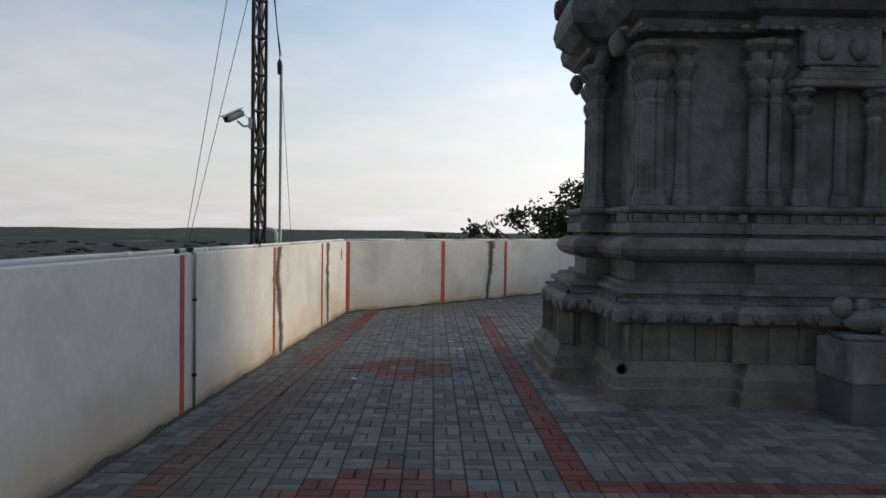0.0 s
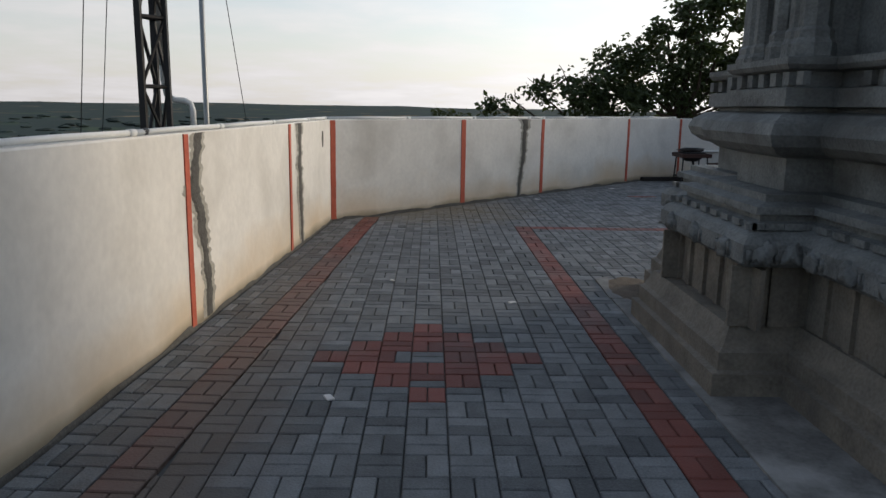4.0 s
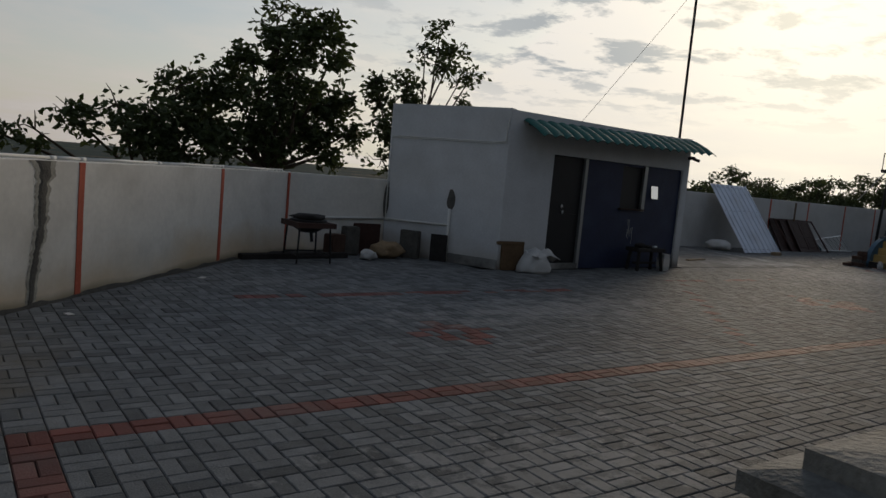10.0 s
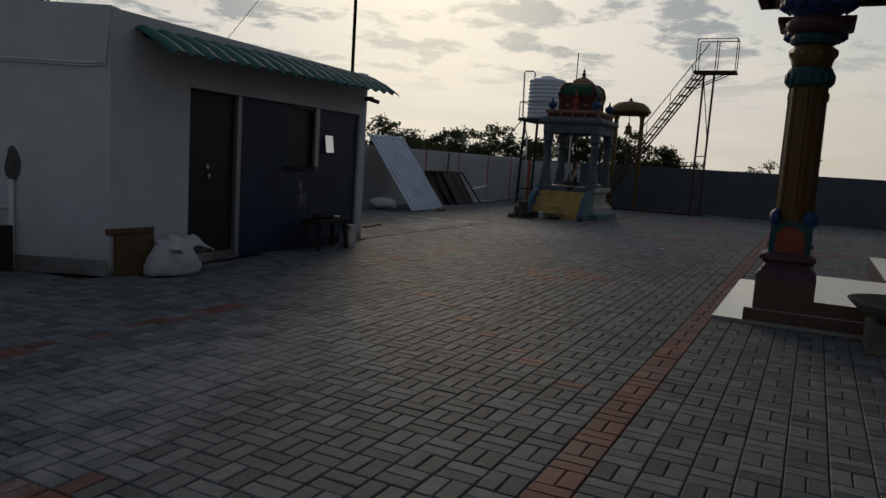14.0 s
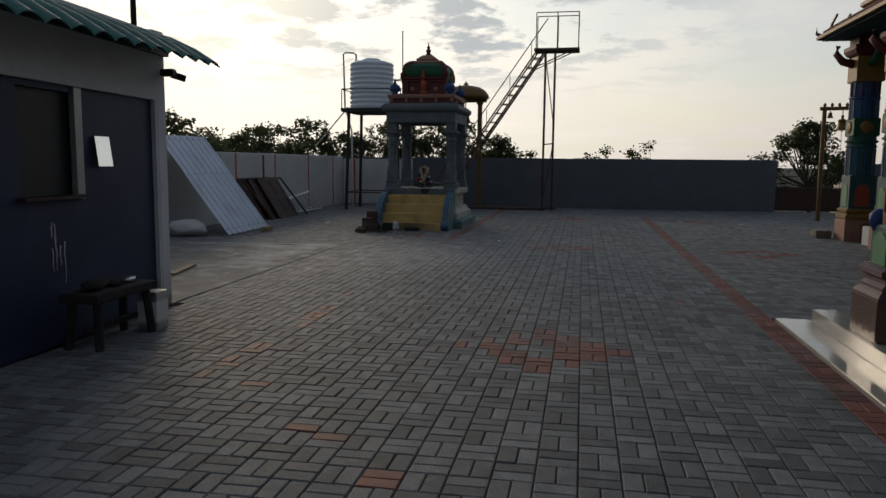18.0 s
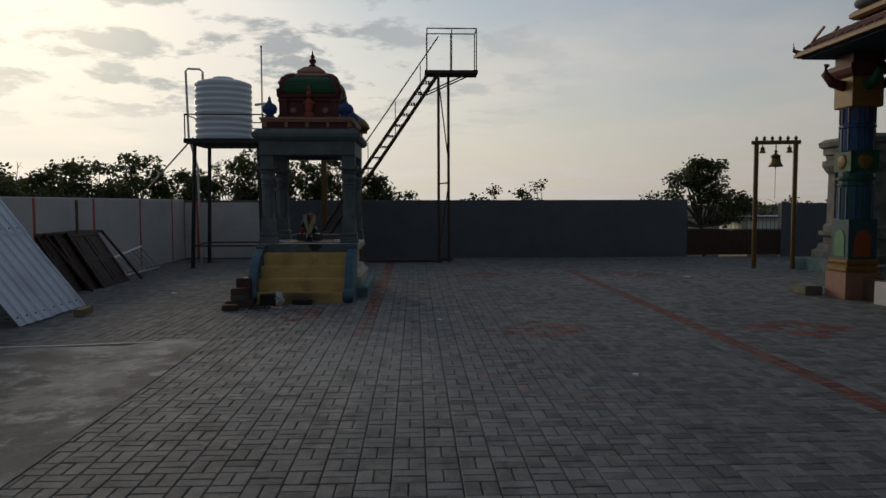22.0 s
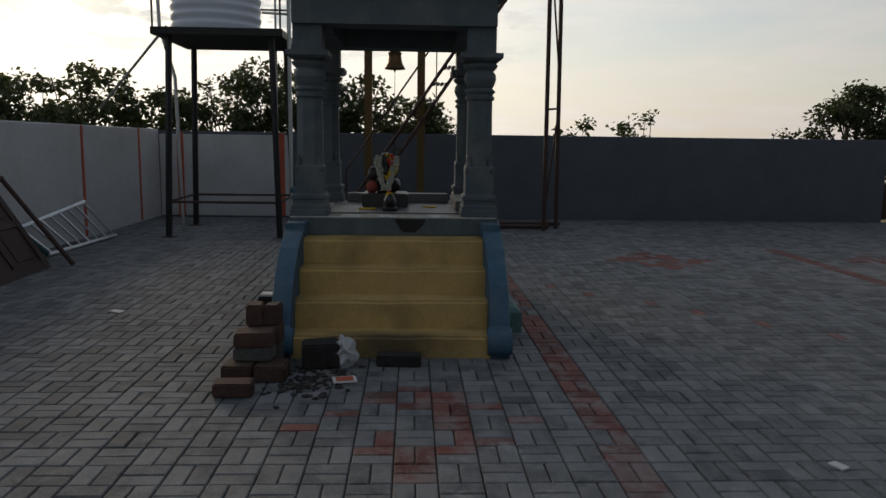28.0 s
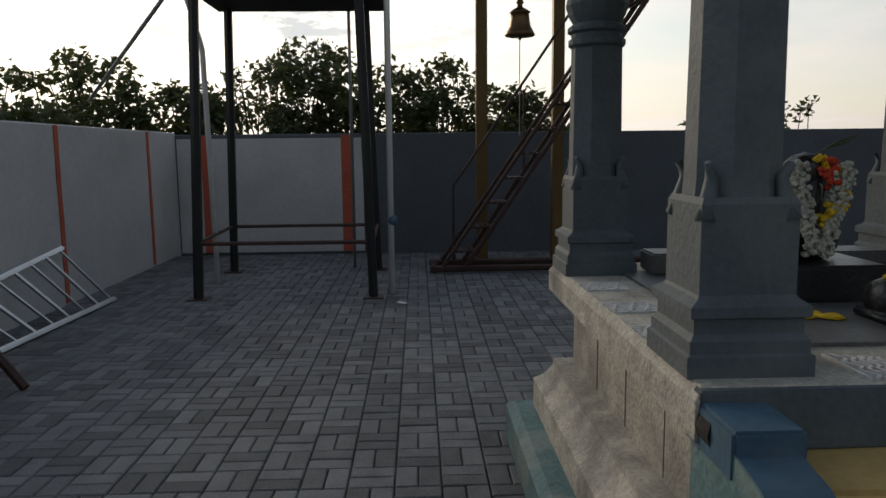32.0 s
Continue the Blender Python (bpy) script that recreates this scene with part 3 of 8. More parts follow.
def stripe(wall, seg, s, z0, z1, width=STRIPE_W, lean=0.0, material=None):
    """A hand-painted band, wavering a little, 4 mm proud of the plaster."""
    bm = bmesh.new()
    prev = None
    for i in range(17):
        t = i / 16
        z = z0 + (z1 - z0) * t
        c = s + lean * t + 0.006 * noise.noise(Vector((s * 3, z * 2.2, 1)))
        w = width * (0.5 + 0.07 * noise.noise(Vector((s, z * 7, 4))))
        ring = [bm.verts.new(on_wall(seg, c - w, z, 0.0)), bm.verts.new(on_wall(seg, c - w, z, 0.009)), bm.verts.new(on_wall(seg, c + w, z, 0.009)), bm.verts.new(on_wall(seg, c + w, z, 0.0))]
        if prev:
            for k in range(3):
                bm.faces.new((prev[k], prev[k + 1], ring[k + 1], ring[k]))
        prev = ring
    return part("painted_stripe", bm, material or M_STRIPE, wall)


def repair(wall, seg, s, path, widths, material=None, lift=0.012):
    """A smeared cement repair that follows a crack: path rows are (shift along the wall, height)."""
    if material is None:
        repair(wall, seg, s, path, [w * 1.55 for w in widths], M_CEMENT_PALE, 0.006)
    bm = bmesh.new()
    prev = None
    n = 90
    for i in range(n + 1):
        t = i / n * (len(path) - 1)
        k = min(int(t), len(path) - 2)
        u = t - k
        c = s + 0.6 * (path[k][0] * (1 - u) + path[k + 1][0] * u)
        z = path[k][1] * (1 - u) + path[k + 1][1] * u
        w = widths[k] * (1 - u) + widths[k + 1] * u
        l = w * (0.72 + 0.35 * noise.noise(Vector((s * 5, z * 31, 2.3))) + 0.3 * noise.noise(Vector((s * 5, z * 9, 1.3))))
        r = w * (0.72 + 0.35 * noise.noise(Vector((s * 5, z * 27, 6.3))) + 0.3 * noise.noise(Vector((s * 5, z * 8, 8.3))))
        bump = lift + 0.3 * lift * noise.noise(Vector((s, z * 12, 3)))
        ring = [bm.verts.new(on_wall(seg, c - l, z, 0.003)), bm.verts.new(on_wall(seg, c - l * 0.45, z, bump)), bm.verts.new(on_wall(seg, c + r * 0.3, z, bump)), bm.verts.new(on_wall(seg, c + r, z, 0.003))]
        if prev:
            for k2 in range(3):
                bm.faces.new((prev[k2], prev[k2 + 1], ring[k2 + 1], ring[k2]))
        prev = ring
    return part("cement_repair", bm, material or M_CEMENT_DARK, wall, "smeared cement over a crack")


SEG = [(WALL[k], WALL[k + 1]) for k in range(5)]
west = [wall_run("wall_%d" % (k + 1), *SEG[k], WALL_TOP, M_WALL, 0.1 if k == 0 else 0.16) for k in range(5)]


def along(seg, x, y):
    a, b = Vector(seg[0]), Vector(seg[1])
    return (Vector((x, y)) - a).dot((b - a).normalized())


for wx, wy in ((-2.16, 7.32), (-2.42, 3.6), (-2.0, 10.12), (-1.84, 12.9), (-2.65, 0.2)):
    stripe(west[0], SEG[0], along(SEG[0], wx, wy), 0.02, WALL_TOP - 0.01, 0.075)
S1, S2 = along(SEG[1], 0.09, 17.06), along(SEG[1], 1.685, 18.635)
stripe(west[1], SEG[1], 0.045, 0.02, WALL_TOP - 0.01)
stripe(west[1], SEG[1], S1, 0.02, WALL_TOP - 0.01, 0.1)
stripe(west[1], SEG[1], S2 - 0.06, 0.02, WALL_TOP - 0.01)
stripe(west[2], SEG[2], (Vector(SEG[2][1]) - Vector(SEG[2][0])).length - 0.06, 0.02, WALL_TOP - 0.01)
stripe(west[3], SEG[3], (Vector(SEG[3][1]) - Vector(SEG[3][0])).length - 0.05, 0.02, WALL_TOP - 0.01, 0.07)
repair(west[0], SEG[0], along(SEG[0], -1.98, 10.36), [(0.12, 0.02), (0.1, 0.25), (0.04, 0.5), (-0.02, 0.72), (-0.16, 0.9), (-0.18, 1.1), (-0.05, 1.25), (0.0, 1.345)], [0.1, 0.1, 0.1, 0.13, 0.14, 0.12, 0.12, 0.12])
repair(west[0], SEG[0], along(SEG[0], -1.82, 13.32), [(0.08, 0.02), (0.05, 0.3), (0.02, 0.6), (-0.02, 0.9), (0.0, 1.1), (0.03, 1.345)], [0.09, 0.1, 0.13, 0.12, 0.1, 0.13])
repair(west[1], SEG[1], S2 - 0.62, [(-0.2, 0.02), (-0.16, 0.3), (-0.06, 0.55), (0.02, 0.8), (-0.02, 1.0), (0.05, 1.2), (0.0, 1.345)], [0.07, 0.07, 0.06, 0.09, 0.08, 0.1, 0.12])
repair(west[0], SEG[0], along(SEG[0], -1.77, 14.55), [(0.0, 1.02), (0.02, 1.12), (0.0, 1.22)], [0.02, 0.05, 0.02])


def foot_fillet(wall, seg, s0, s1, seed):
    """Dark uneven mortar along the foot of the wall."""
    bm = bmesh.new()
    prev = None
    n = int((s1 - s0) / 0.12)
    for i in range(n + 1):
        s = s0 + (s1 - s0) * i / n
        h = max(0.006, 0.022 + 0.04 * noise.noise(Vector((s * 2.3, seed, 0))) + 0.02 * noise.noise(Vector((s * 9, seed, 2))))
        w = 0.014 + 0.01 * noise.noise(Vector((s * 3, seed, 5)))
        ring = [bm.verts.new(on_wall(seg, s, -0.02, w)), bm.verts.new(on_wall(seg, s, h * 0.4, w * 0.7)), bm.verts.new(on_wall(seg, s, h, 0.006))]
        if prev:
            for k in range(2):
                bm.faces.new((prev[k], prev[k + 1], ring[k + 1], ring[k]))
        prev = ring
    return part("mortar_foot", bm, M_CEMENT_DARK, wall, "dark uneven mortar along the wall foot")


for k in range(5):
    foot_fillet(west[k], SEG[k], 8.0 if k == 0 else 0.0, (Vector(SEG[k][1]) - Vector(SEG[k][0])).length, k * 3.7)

FAR_TOP = 1.68
FAR_X = 32.55
far_wall = wall_run("wall_6", (FAR_X, 25.0), (FAR_X, 10.25), FAR_TOP, M_GREYWALL)
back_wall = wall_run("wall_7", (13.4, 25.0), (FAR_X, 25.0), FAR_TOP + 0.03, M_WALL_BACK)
BACKSEG = ((13.4, 25.0), (FAR_X, 25.0))
for s in (10.72, 13.13, 15.72, 18.08):
    stripe(back_wall, BACKSEG, s, 0.02, FAR_TOP + 0.02, 0.075)
# white limewashed panel, in the shade-darkened white, on the far wall between two red bands
bm = bmesh.new()
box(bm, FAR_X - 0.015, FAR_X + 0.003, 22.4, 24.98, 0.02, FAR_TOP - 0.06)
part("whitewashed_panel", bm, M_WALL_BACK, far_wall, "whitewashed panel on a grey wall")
for s, w in ((0.42, 0.13), (2.38, 0.16)):
    bm = bmesh.new()
    box(bm, FAR_X - 0.022, FAR_X - 0.01, 25 - s - w / 2, 25 - s + w / 2, 0.02, FAR_TOP - 0.02)
    part("painted_stripe", bm, M_STRIPE, far_wall)
# closing walls behind the walk, out of view
wall_run("wall_8", (FAR_X, -12.0), (-3.4, -12.0), WALL_TOP, M_WALL)
wall_run("wall_9", (FAR_X, 2.6), (FAR_X, -12.0), WALL_TOP, M_GREYWALL)

# white conduit pipe on the parapet, in lengths with sockets
conduit = thing("conduit_pipe", (-2.0, 5.0, WALL_TOP), "white plastic conduit clipped along the parapet top", "pipe")
conduit.location = (0, 0, 0)
for k, (s0, s1) in enumerate(((8.0, 27.0), (0.0, 5.05), (0.0, 3.3), (0.0, 1.7))):
    seg = SEG[k]
    length = (Vector(seg[1]) - Vector(seg[0])).length
    s = s0
    while s < min(s1, length) - 0.05:
        e = min(s + 1.5, s1, length)
        bm = tube(bmesh.new(), [on_wall(seg, s, WALL_TOP + 0.02, -0.05), on_wall(seg, (s + e) / 2, WALL_TOP + 0.024, -0.05), on_wall(seg, e, WALL_TOP + 0.02, -0.05)], 0.018, 8)
        part("pipe_length", bm, M_PVC, conduit, smooth=True)
        bm = tube(bmesh.new(), [on_wall(seg, e - 0.04, WALL_TOP + 0.02, -0.05), on_wall(seg, e + 0.04, WALL_TOP + 0.02, -0.05)], 0.023, 8)
        part("socket", bm, M_PVC, conduit, smooth=True)
        s = e
# the down pipe beside a stripe
seg = SEG[0]
sd = along(SEG[0], -2.15, 7.55)
downpipe = thing("down_pipe", on_wall(seg, sd, 0, 0.03), "thin grey conduit running down the white wall", "pipe")
downpipe.location = (0, 0, 0)
part("pipe_length", tube(bmesh.new(), [on_wall(seg, sd, 0.0, 0.02), on_wall(seg, sd, 1.2, 0.02), on_wall(seg, sd, 1.34, 0.025), on_wall(seg, sd - 0.02, 1.385, -0.02)], 0.012, 8), M_STEEL_GREY, downpipe, smooth=True)
for z in (0.3, 0.95):
    part("pipe_clip", tube(bmesh.new(), [on_wall(seg, sd, z - 0.012, 0.02), on_wall(seg, sd, z + 0.012, 0.02)], 0.02, 8), M_DARK, downpipe)
part("black_elbow", blob((0.03, 0.045, 0.03), on_wall(seg, sd - 0.03, 1.385, -0.01), 0.1), M_DARK, downpipe, "black plastic elbow", smooth=True)
part("black_elbow", blob((0.03, 0.06, 0.025), on_wall(seg, sd - 0.25, 1.375, -0.04), 0.1), M_DARK, downpipe, "black plastic elbow", smooth=True)
part("black_elbow", blob((0.02, 0.06, 0.022), on_wall(seg, sd + 2.1, 1.375, -0.05), 0.1), M_DARK, downpipe, "black plastic elbow", smooth=True)

# ---- lattice mast, camera and antenna pole beyond the wall ----
mast = thing("lattice_mast", (-2.23, 10.28, -1.0), "tall black steel lattice mast behind the white wall", "mast")
MX, MY = -2.23, 10.28
mast.location = (0, 0, 0)
legs = [(MX - 0.06, MY - 0.09), (MX + 0.06, MY + 0.06), (MX - 0.04, MY + 0.12)]
for (lx, ly), r in zip(legs, (0.028, 0.024, 0.026)):
    part("leg", tube(bmesh.new(), [(lx, ly, -1.6), (lx, ly, 9.5)], r, 4), M_DARK, mast)
for side in range(3):
    (ax, ay), (bx, by) = legs[side], legs[(side + 1) % 3]
    z, flip = -1.5, 0
    while z < 9.3:
        bm = tube(bmesh.new(), [(ax, ay, z), (bx, by, z)], 0.014, 6)
        part("cross_bar", bm, M_DARK, mast)
        a, b = ((ax, ay, z), (bx, by, z + 0.45)) if flip else ((bx, by, z), (ax, ay, z + 0.45))
        part("brace", tube(bmesh.new(), [a, b], 0.013, 6), M_DARK, mast)
        z, flip = z + 0.45, not flip
for (gx, gy), z in (((-5.4, 15.2), 6.8), ((-7.0, 19.5), 5.0)):
    part("guy_wire", tube(bmesh.new(), [(MX, MY, z), (gx, gy, -2.5)], 0.005, 5), M_DARK, mast)
cctv = thing("security_camera", (MX, MY, 2.84), "white bullet security camera on a short bracket", "camera")
cctv.location = (0.05, 0, 0)
part("bracket", tube(bmesh.new(), [(MX - 0.1, MY - 0.06, 2.82), (MX - 0.22, MY - 0.1, 2.8), (MX - 0.29, MY - 0.13, 2.86)], 0.014, 8), M_WHITE, cctv, smooth=True)
part("wall_plate", boxes((MX - 0.16, MX - 0.11, MY - 0.12, MY - 0.0, 2.77, 2.91), bevel=0.006), M_WHITE, cctv)
part("cable", tube(bmesh.new(), [(MX - 0.12, MY - 0.06, 2.86), (MX - 0.2, MY - 0.1, 2.93), (MX - 0.27, MY - 0.13, 2.97)], 0.005, 5), M_WHITE, cctv)
mm = look((MX - 0.31, MY - 0.15, 2.92), (MX - 0.82, MY - 0.62, 2.56))
bm = bmesh.new()
box(bm, -0.05, 0.05, -0.045, 0.045, -0.13, 0.11, mm)
bmesh.ops.bevel(bm, geom=list(bm.edges), offset=0.018, segments=2, affect="EDGES")
part("housing", bm, M_WHITE, cctv, smooth=True)
bm = bmesh.new()
box(bm, -0.06, 0.06, 0.046, 0.056, -0.17, 0.11, mm)
part("sun_shield", bm, M_WHITE, cctv)
bm = bmesh.new()
box(bm, -0.04, 0.04, -0.035, 0.035, -0.14, -0.128, mm)
part("lens", bm, M_GLASSDARK, cctv)
gpipe = thing("water_pipe", (0, 0, 0), "grey plastic pipe bending over the wall beside the mast", "pipe")
part("riser", tube(bmesh.new(), [(MX - 0.02, MY + 0.19, 1.8), (MX - 0.02, MY + 0.19, 6.0)], 0.024, 10), M_PVC, gpipe, smooth=True)
part("bend", tube(bmesh.new(), [(MX - 0.02, MY + 0.19, 1.9), (MX - 0.015, MY + 0.19, 1.7), (MX + 0.0, MY + 0.2, 1.6), (MX + 0.05, MY + 0.2, 1.565), (MX + 0.12, MY + 0.21, 1.56), (MX + 0.155, MY + 0.22, 1.54), (MX + 0.17, MY + 0.22, 1.49), (MX + 0.17, MY + 0.22, 1.385)], 0.022, 10), M_PVC, gpipe, smooth=True)
antenna = thing("antenna_pole", (0, 0, 0), "thin grey steel pole with a cable hanging beside it", "pole")
PX, PY = -2.13, 11.05
part("pole", tube(bmesh.new(), [(PX, PY, -1.5), (PX, PY, 3.75)], 0.02, 8), M_STEEL_GREY, antenna, smooth=True)
part("head", lathe([(0.0, 0), (0.03, 0.02), (0.035, 0.16), (0.02, 0.2), (0.006, 0.22), (0.006, 0.3)], 8, (PX - 0.02, PY, 3.6)), M_DARK, antenna)
part("cable", tube(bmesh.new(), [(PX - 0.1, PY - 0.05, 9.0), (PX - 0.12, PY - 0.04, 5.0), (PX - 0.06, PY - 0.03, 4.3), (PX - 0.02, PY, 3.85)], 0.009, 5), M_DARK, antenna)
part("cable", tube(bmesh.new(), [(PX - 0.13, PY - 0.05, 9.0), (PX - 0.14, PY - 0.04, 5.0), (PX - 0.05, PY - 0.03, 4.2), (PX - 0.0, PY, 3.85)], 0.006, 5), M_DARK, antenna)
part("guy_wire", tube(bmesh.new(), [(PX, PY, 3.7), (-2.75, 15.6, -0.1)], 0.004, 5), M_DARK, antenna)

# ---- the grey sanctum ----
sanctum = thing("temple_sanctum", (0, 0, 0), "grey plastered stone temple with mouldings and pilasters", "temple")
X0, X1, Y0 = 1.62, 7.2, 7.97
JUT = 0.13


def temple_plan(x0, jut_x, y0, y1):
    """Stepped plan of the sanctum: corner bay, projecting middle bays."""
    return [(x0, y0), (2.72, y0), (2.72, y0 - JUT), (5.9, y0 - JUT), (5.9, y0), (X1, y0), (X1, y1), (x0, y1), (x0, y1 - 1.0), (jut_x, y1 - 1.0), (jut_x, 8.97), (x0, 8.97)]


FOOT_PLAN = temple_plan(1.585, 1.2, 7.91, 11.58)
PLAN = temple_plan(X0, 1.31, Y0, 11.33)
UPPER_PLAN = temple_plan(X0, 1.36, Y0, 11.04)


def band(name, rows, material, label="", plan=None):
    return part(name, swept(plan or PLAN, rows), material, sanctum, label)


band("plinth", [(0.02, -0.08), (0.02, 0.14), (-0.02, 0.15), (-0.02, 0.25), (-0.05, 0.27), (-0.09, 0.36), (-0.1, 0.38)], M_STONE_BROWN, "brown weathered plinth", FOOT_PLAN)
band("panel_course", [(-0.1, 0.37), (-0.1, 0.74)], M_STONE_BROWN)
band("frieze", [(-0.1, 0.72), (0.0, 0.735), (0.03, 0.76), (0.03, 0.86), (0.0, 0.9), (-0.06, 0.93), (-0.06, 0.955), (-0.1, 0.97), (-0.1, 1.0), (-0.06, 1.01), (-0.06, 1.05), (-0.14, 1.07), (-0.14, 1.11), (-0.22, 1.12)], M_STONE)
band("recess_course", [(-0.22, 1.11), (-0.22, 1.31)], M_STONE, plan=UPPER_PLAN)
band("torus_course", [(-0.22, 1.3), (-0.12, 1.325), (-0.055, 1.37), (-0.03, 1.43), (-0.055, 1.49), (-0.12, 1.535), (-0.2, 1.55), (-0.2, 1.57), (-0.14, 1.58), (-0.14, 1.675), (-0.21, 1.685), (-0.21, 1.765), (-0.15, 1.775), (-0.13, 1.8), (-0.13, 1.835), (-0.2, 1.845), (-0.34, 1.85)], M_STONE, plan=UPPER_PLAN)
band("wall", [(-0.34, 1.84), (-0.34, 3.72)], M_STONE, plan=UPPER_PLAN)
band("cornice", [(-0.34, 3.46), (-0.24, 3.5), (-0.2, 3.58), (-0.24, 3.62), (-0.12, 3.66), (-0.06, 3.72), (0.01, 3.78), (0.04, 3.9), (0.01, 4.05), (-0.06, 4.2), (-0.16, 4.3), (-0.2, 4.32), (-0.2, 4.55), (-0.3, 4.6), (-0.3, 5.4), (-0.2, 5.45), (-0.1, 5.6), (-0.3, 5.8), (-0.6, 5.85), (-0.6, 6.8), (-1.4, 7.6)], M_STONE, "heavy overhanging grey cornice", UPPER_PLAN)


def edges_of(plan):
    for i in range(len(plan)):
        p, q = Vector(plan[i]), Vector(plan[(i + 1) % len(plan)])
        d = (q - p).normalized()
        yield p, q, d, Vector((d.y, -d.x)), (q - p).length


def seen_edge(p, q):
    return min(p.y, q.y) < 8.2 and max(p.x, q.x) < 6.0 or max(p.x, q.x) < 1.75


def turned(p, d, out):
    """Local frame on a wall: x along it, y out of it."""
    return Matrix(((d.x, out.x, 0, p.x), (d.y, out.y, 0, p.y), (0, 0, 1, 0), (0, 0, 0, 1)))


for p, q, d, out, length in edges_of(PLAN):
    if not seen_edge(p, q) or length < 0.3:
        continue
    m = turned(p, d, out)
    # small pilasters dividing the panel course
    n = max(2, round(length / 0.3))
    for k in range(n + 1):
        bm = bmesh.new()
        x = min(max(0.05 + (length - 0.1) * k / n, 0.05), length - 0.05)
        wide = 0.085 if k in (0, n) else 0.03
        box(bm, x - wide, x + wide, -0.1, -0.075, 0.385, 0.725, m)
        part("panel_rib", bm, M_STONE_BROWN, sanctum)
    # lion-head and lotus pieces along the frieze
    n = max(2, round(length / 0.4))
    for k in range(n):
        x = length * (k + 0.5) / n
        bm = merge(blob((0.06, 0.04, 0.06), (0, 0, 0.0), 0.5, k * 1.3 + length, 3), boxes((-0.1, -0.06, -0.03, 0.012, -0.05, 0.03), (0.06, 0.1, -0.03, 0.012, -0.05, 0.03), (-0.12, 0.12, -0.03, 0.006, -0.06, -0.045), bevel=0.006))
        roughen(bm, 0.012, 20, k)
        bmesh.ops.translate(bm, verts=list(bm.verts), vec=(x, 0.03, 0.81))
        bmesh.ops.transform(bm, matrix=m, verts=list(bm.verts))
        part("frieze_carving", bm, M_STONE, sanctum, smooth=True)
    for k in range(max(3, round(length / 0.16))):
        bm = bmesh.new()
        x = (k + 0.5) * length / max(3, round(length / 0.16))
        box(bm, x - 0.05, x + 0.05, -0.06, -0.035, 0.93, 0.965, m)
        part("lotus_petal", bm, M_STONE, sanctum)


def pilaster(x, y, turn_m, wide=0.09, tall=1.55, z0=1.85):
    """Engaged pilaster with a stepped foot, a cushion capital and a bracket."""
    rows = [(1.35, 0.0), (1.35, 0.07), (1.15, 0.1), (1.15, 0.14), (0.95, 0.16), (0.9, 0.8 * tall * 0.66), (0.9, tall * 0.62), (1.0, tall * 0.625), (1.0, tall * 0.64), (0.75, tall * 0.66), (1.15, tall * 0.71), (1.2, tall * 0.74), (0.85, tall * 0.77), (1.5, tall * 0.82), (1.75, tall * 0.85), (1.75, tall * 0.875), (0.95, tall * 0.88), (0.95, tall * 0.93), (1.9, tall * 0.97), (1.9, tall)]
    bm = lathe([(wide * r, z) for r, z in rows], 8, (0, 0, z0), math.pi / 8)
    bmesh.ops.transform(bm, matrix=turn_m @ Matrix.Translation((x, y, 0)), verts=list(bm.verts))
    return part("pilaster", bm, M_STONE, sanctum)


for p, q, d, out, length in edges_of(UPPER_PLAN):
    if not seen_edge(p, q) or length < 0.5:
        continue
    m = turned(p, d, out)
    n = max(4, round(length / 0.16))
    for k in range(n):
        bm = bmesh.new()
        x = length * (k + 0.5) / n
        box(bm, x - 0.035, x + 0.035, -0.215, -0.175, 1.69, 1.76, m)
        part("dentil", bm, M_STONE, sanctum)
    for k in range(max(3, round(length / 0.13))):
        x = length * (k + 0.5) / max(3, round(length / 0.13))
        bm = blob((0.05, 0.02, 0.028), (0, 0, 0), 0.2, k * 1.1)
        bmesh.ops.translate(bm, verts=list(bm.verts), vec=(x, -0.19, 3.5))
        bmesh.ops.transform(bm, matrix=m, verts=list(bm.verts))
        part("cornice_petal", bm, M_STONE, sanctum, smooth=True)
    spots = [0.45, length - 0.42] if length < 1.6 else [0.42, 1.05, length - 1.05, length - 0.42]
    for x in spots:
        pilaster(x, -0.33, m, 0.075)
# corner pilasters
for cx, cy in ((1.98, 8.31), (1.98, 10.68), (1.72, 9.32), (2.98, 8.18)):
    pilaster(cx, cy, Matrix.Identity(4), 0.09)
# niche in the middle bay of the south face
m = turned(Vector((2.72, Y0 - JUT)), Vector((1, 0)), Vector((0, -1)))
for x in (0.62, 1.3):
    jamb = part("niche_jamb", boxes((x, x + 0.04, -0.33, -0.2, 1.86, 2.95)), M_STONE, sanctum)
    jamb.data.transform(m)
for x in (0.64, 1.32):
    pilaster(x, -0.26, m, 0.065, 1.1)
bm = boxes((0.5, 1.46, -0.33, -0.12, 2.95, 3.02), (0.58, 1.38, -0.33, -0.16, 3.02, 3.1), (0.66, 1.3, -0.33, -0.2, 3.1, 3.16), (0.62, 1.34, -0.33, -0.18, 3.16, 3.5), bevel=0.012)
bmesh.ops.transform(bm, matrix=m, verts=list(bm.verts))
part("niche_canopy", bm, M_STONE, sanctum)
for k in range(2):
    bm = blob((0.09, 0.05, 0.12), (0.82 + 0.3 * k, -0.17, 3.32), 0.3, k + 3.0)
    bmesh.ops.transform(bm, matrix=m, verts=list(bm.verts))
    part("niche_carving", bm, M_STONE, sanctum, smooth=True)
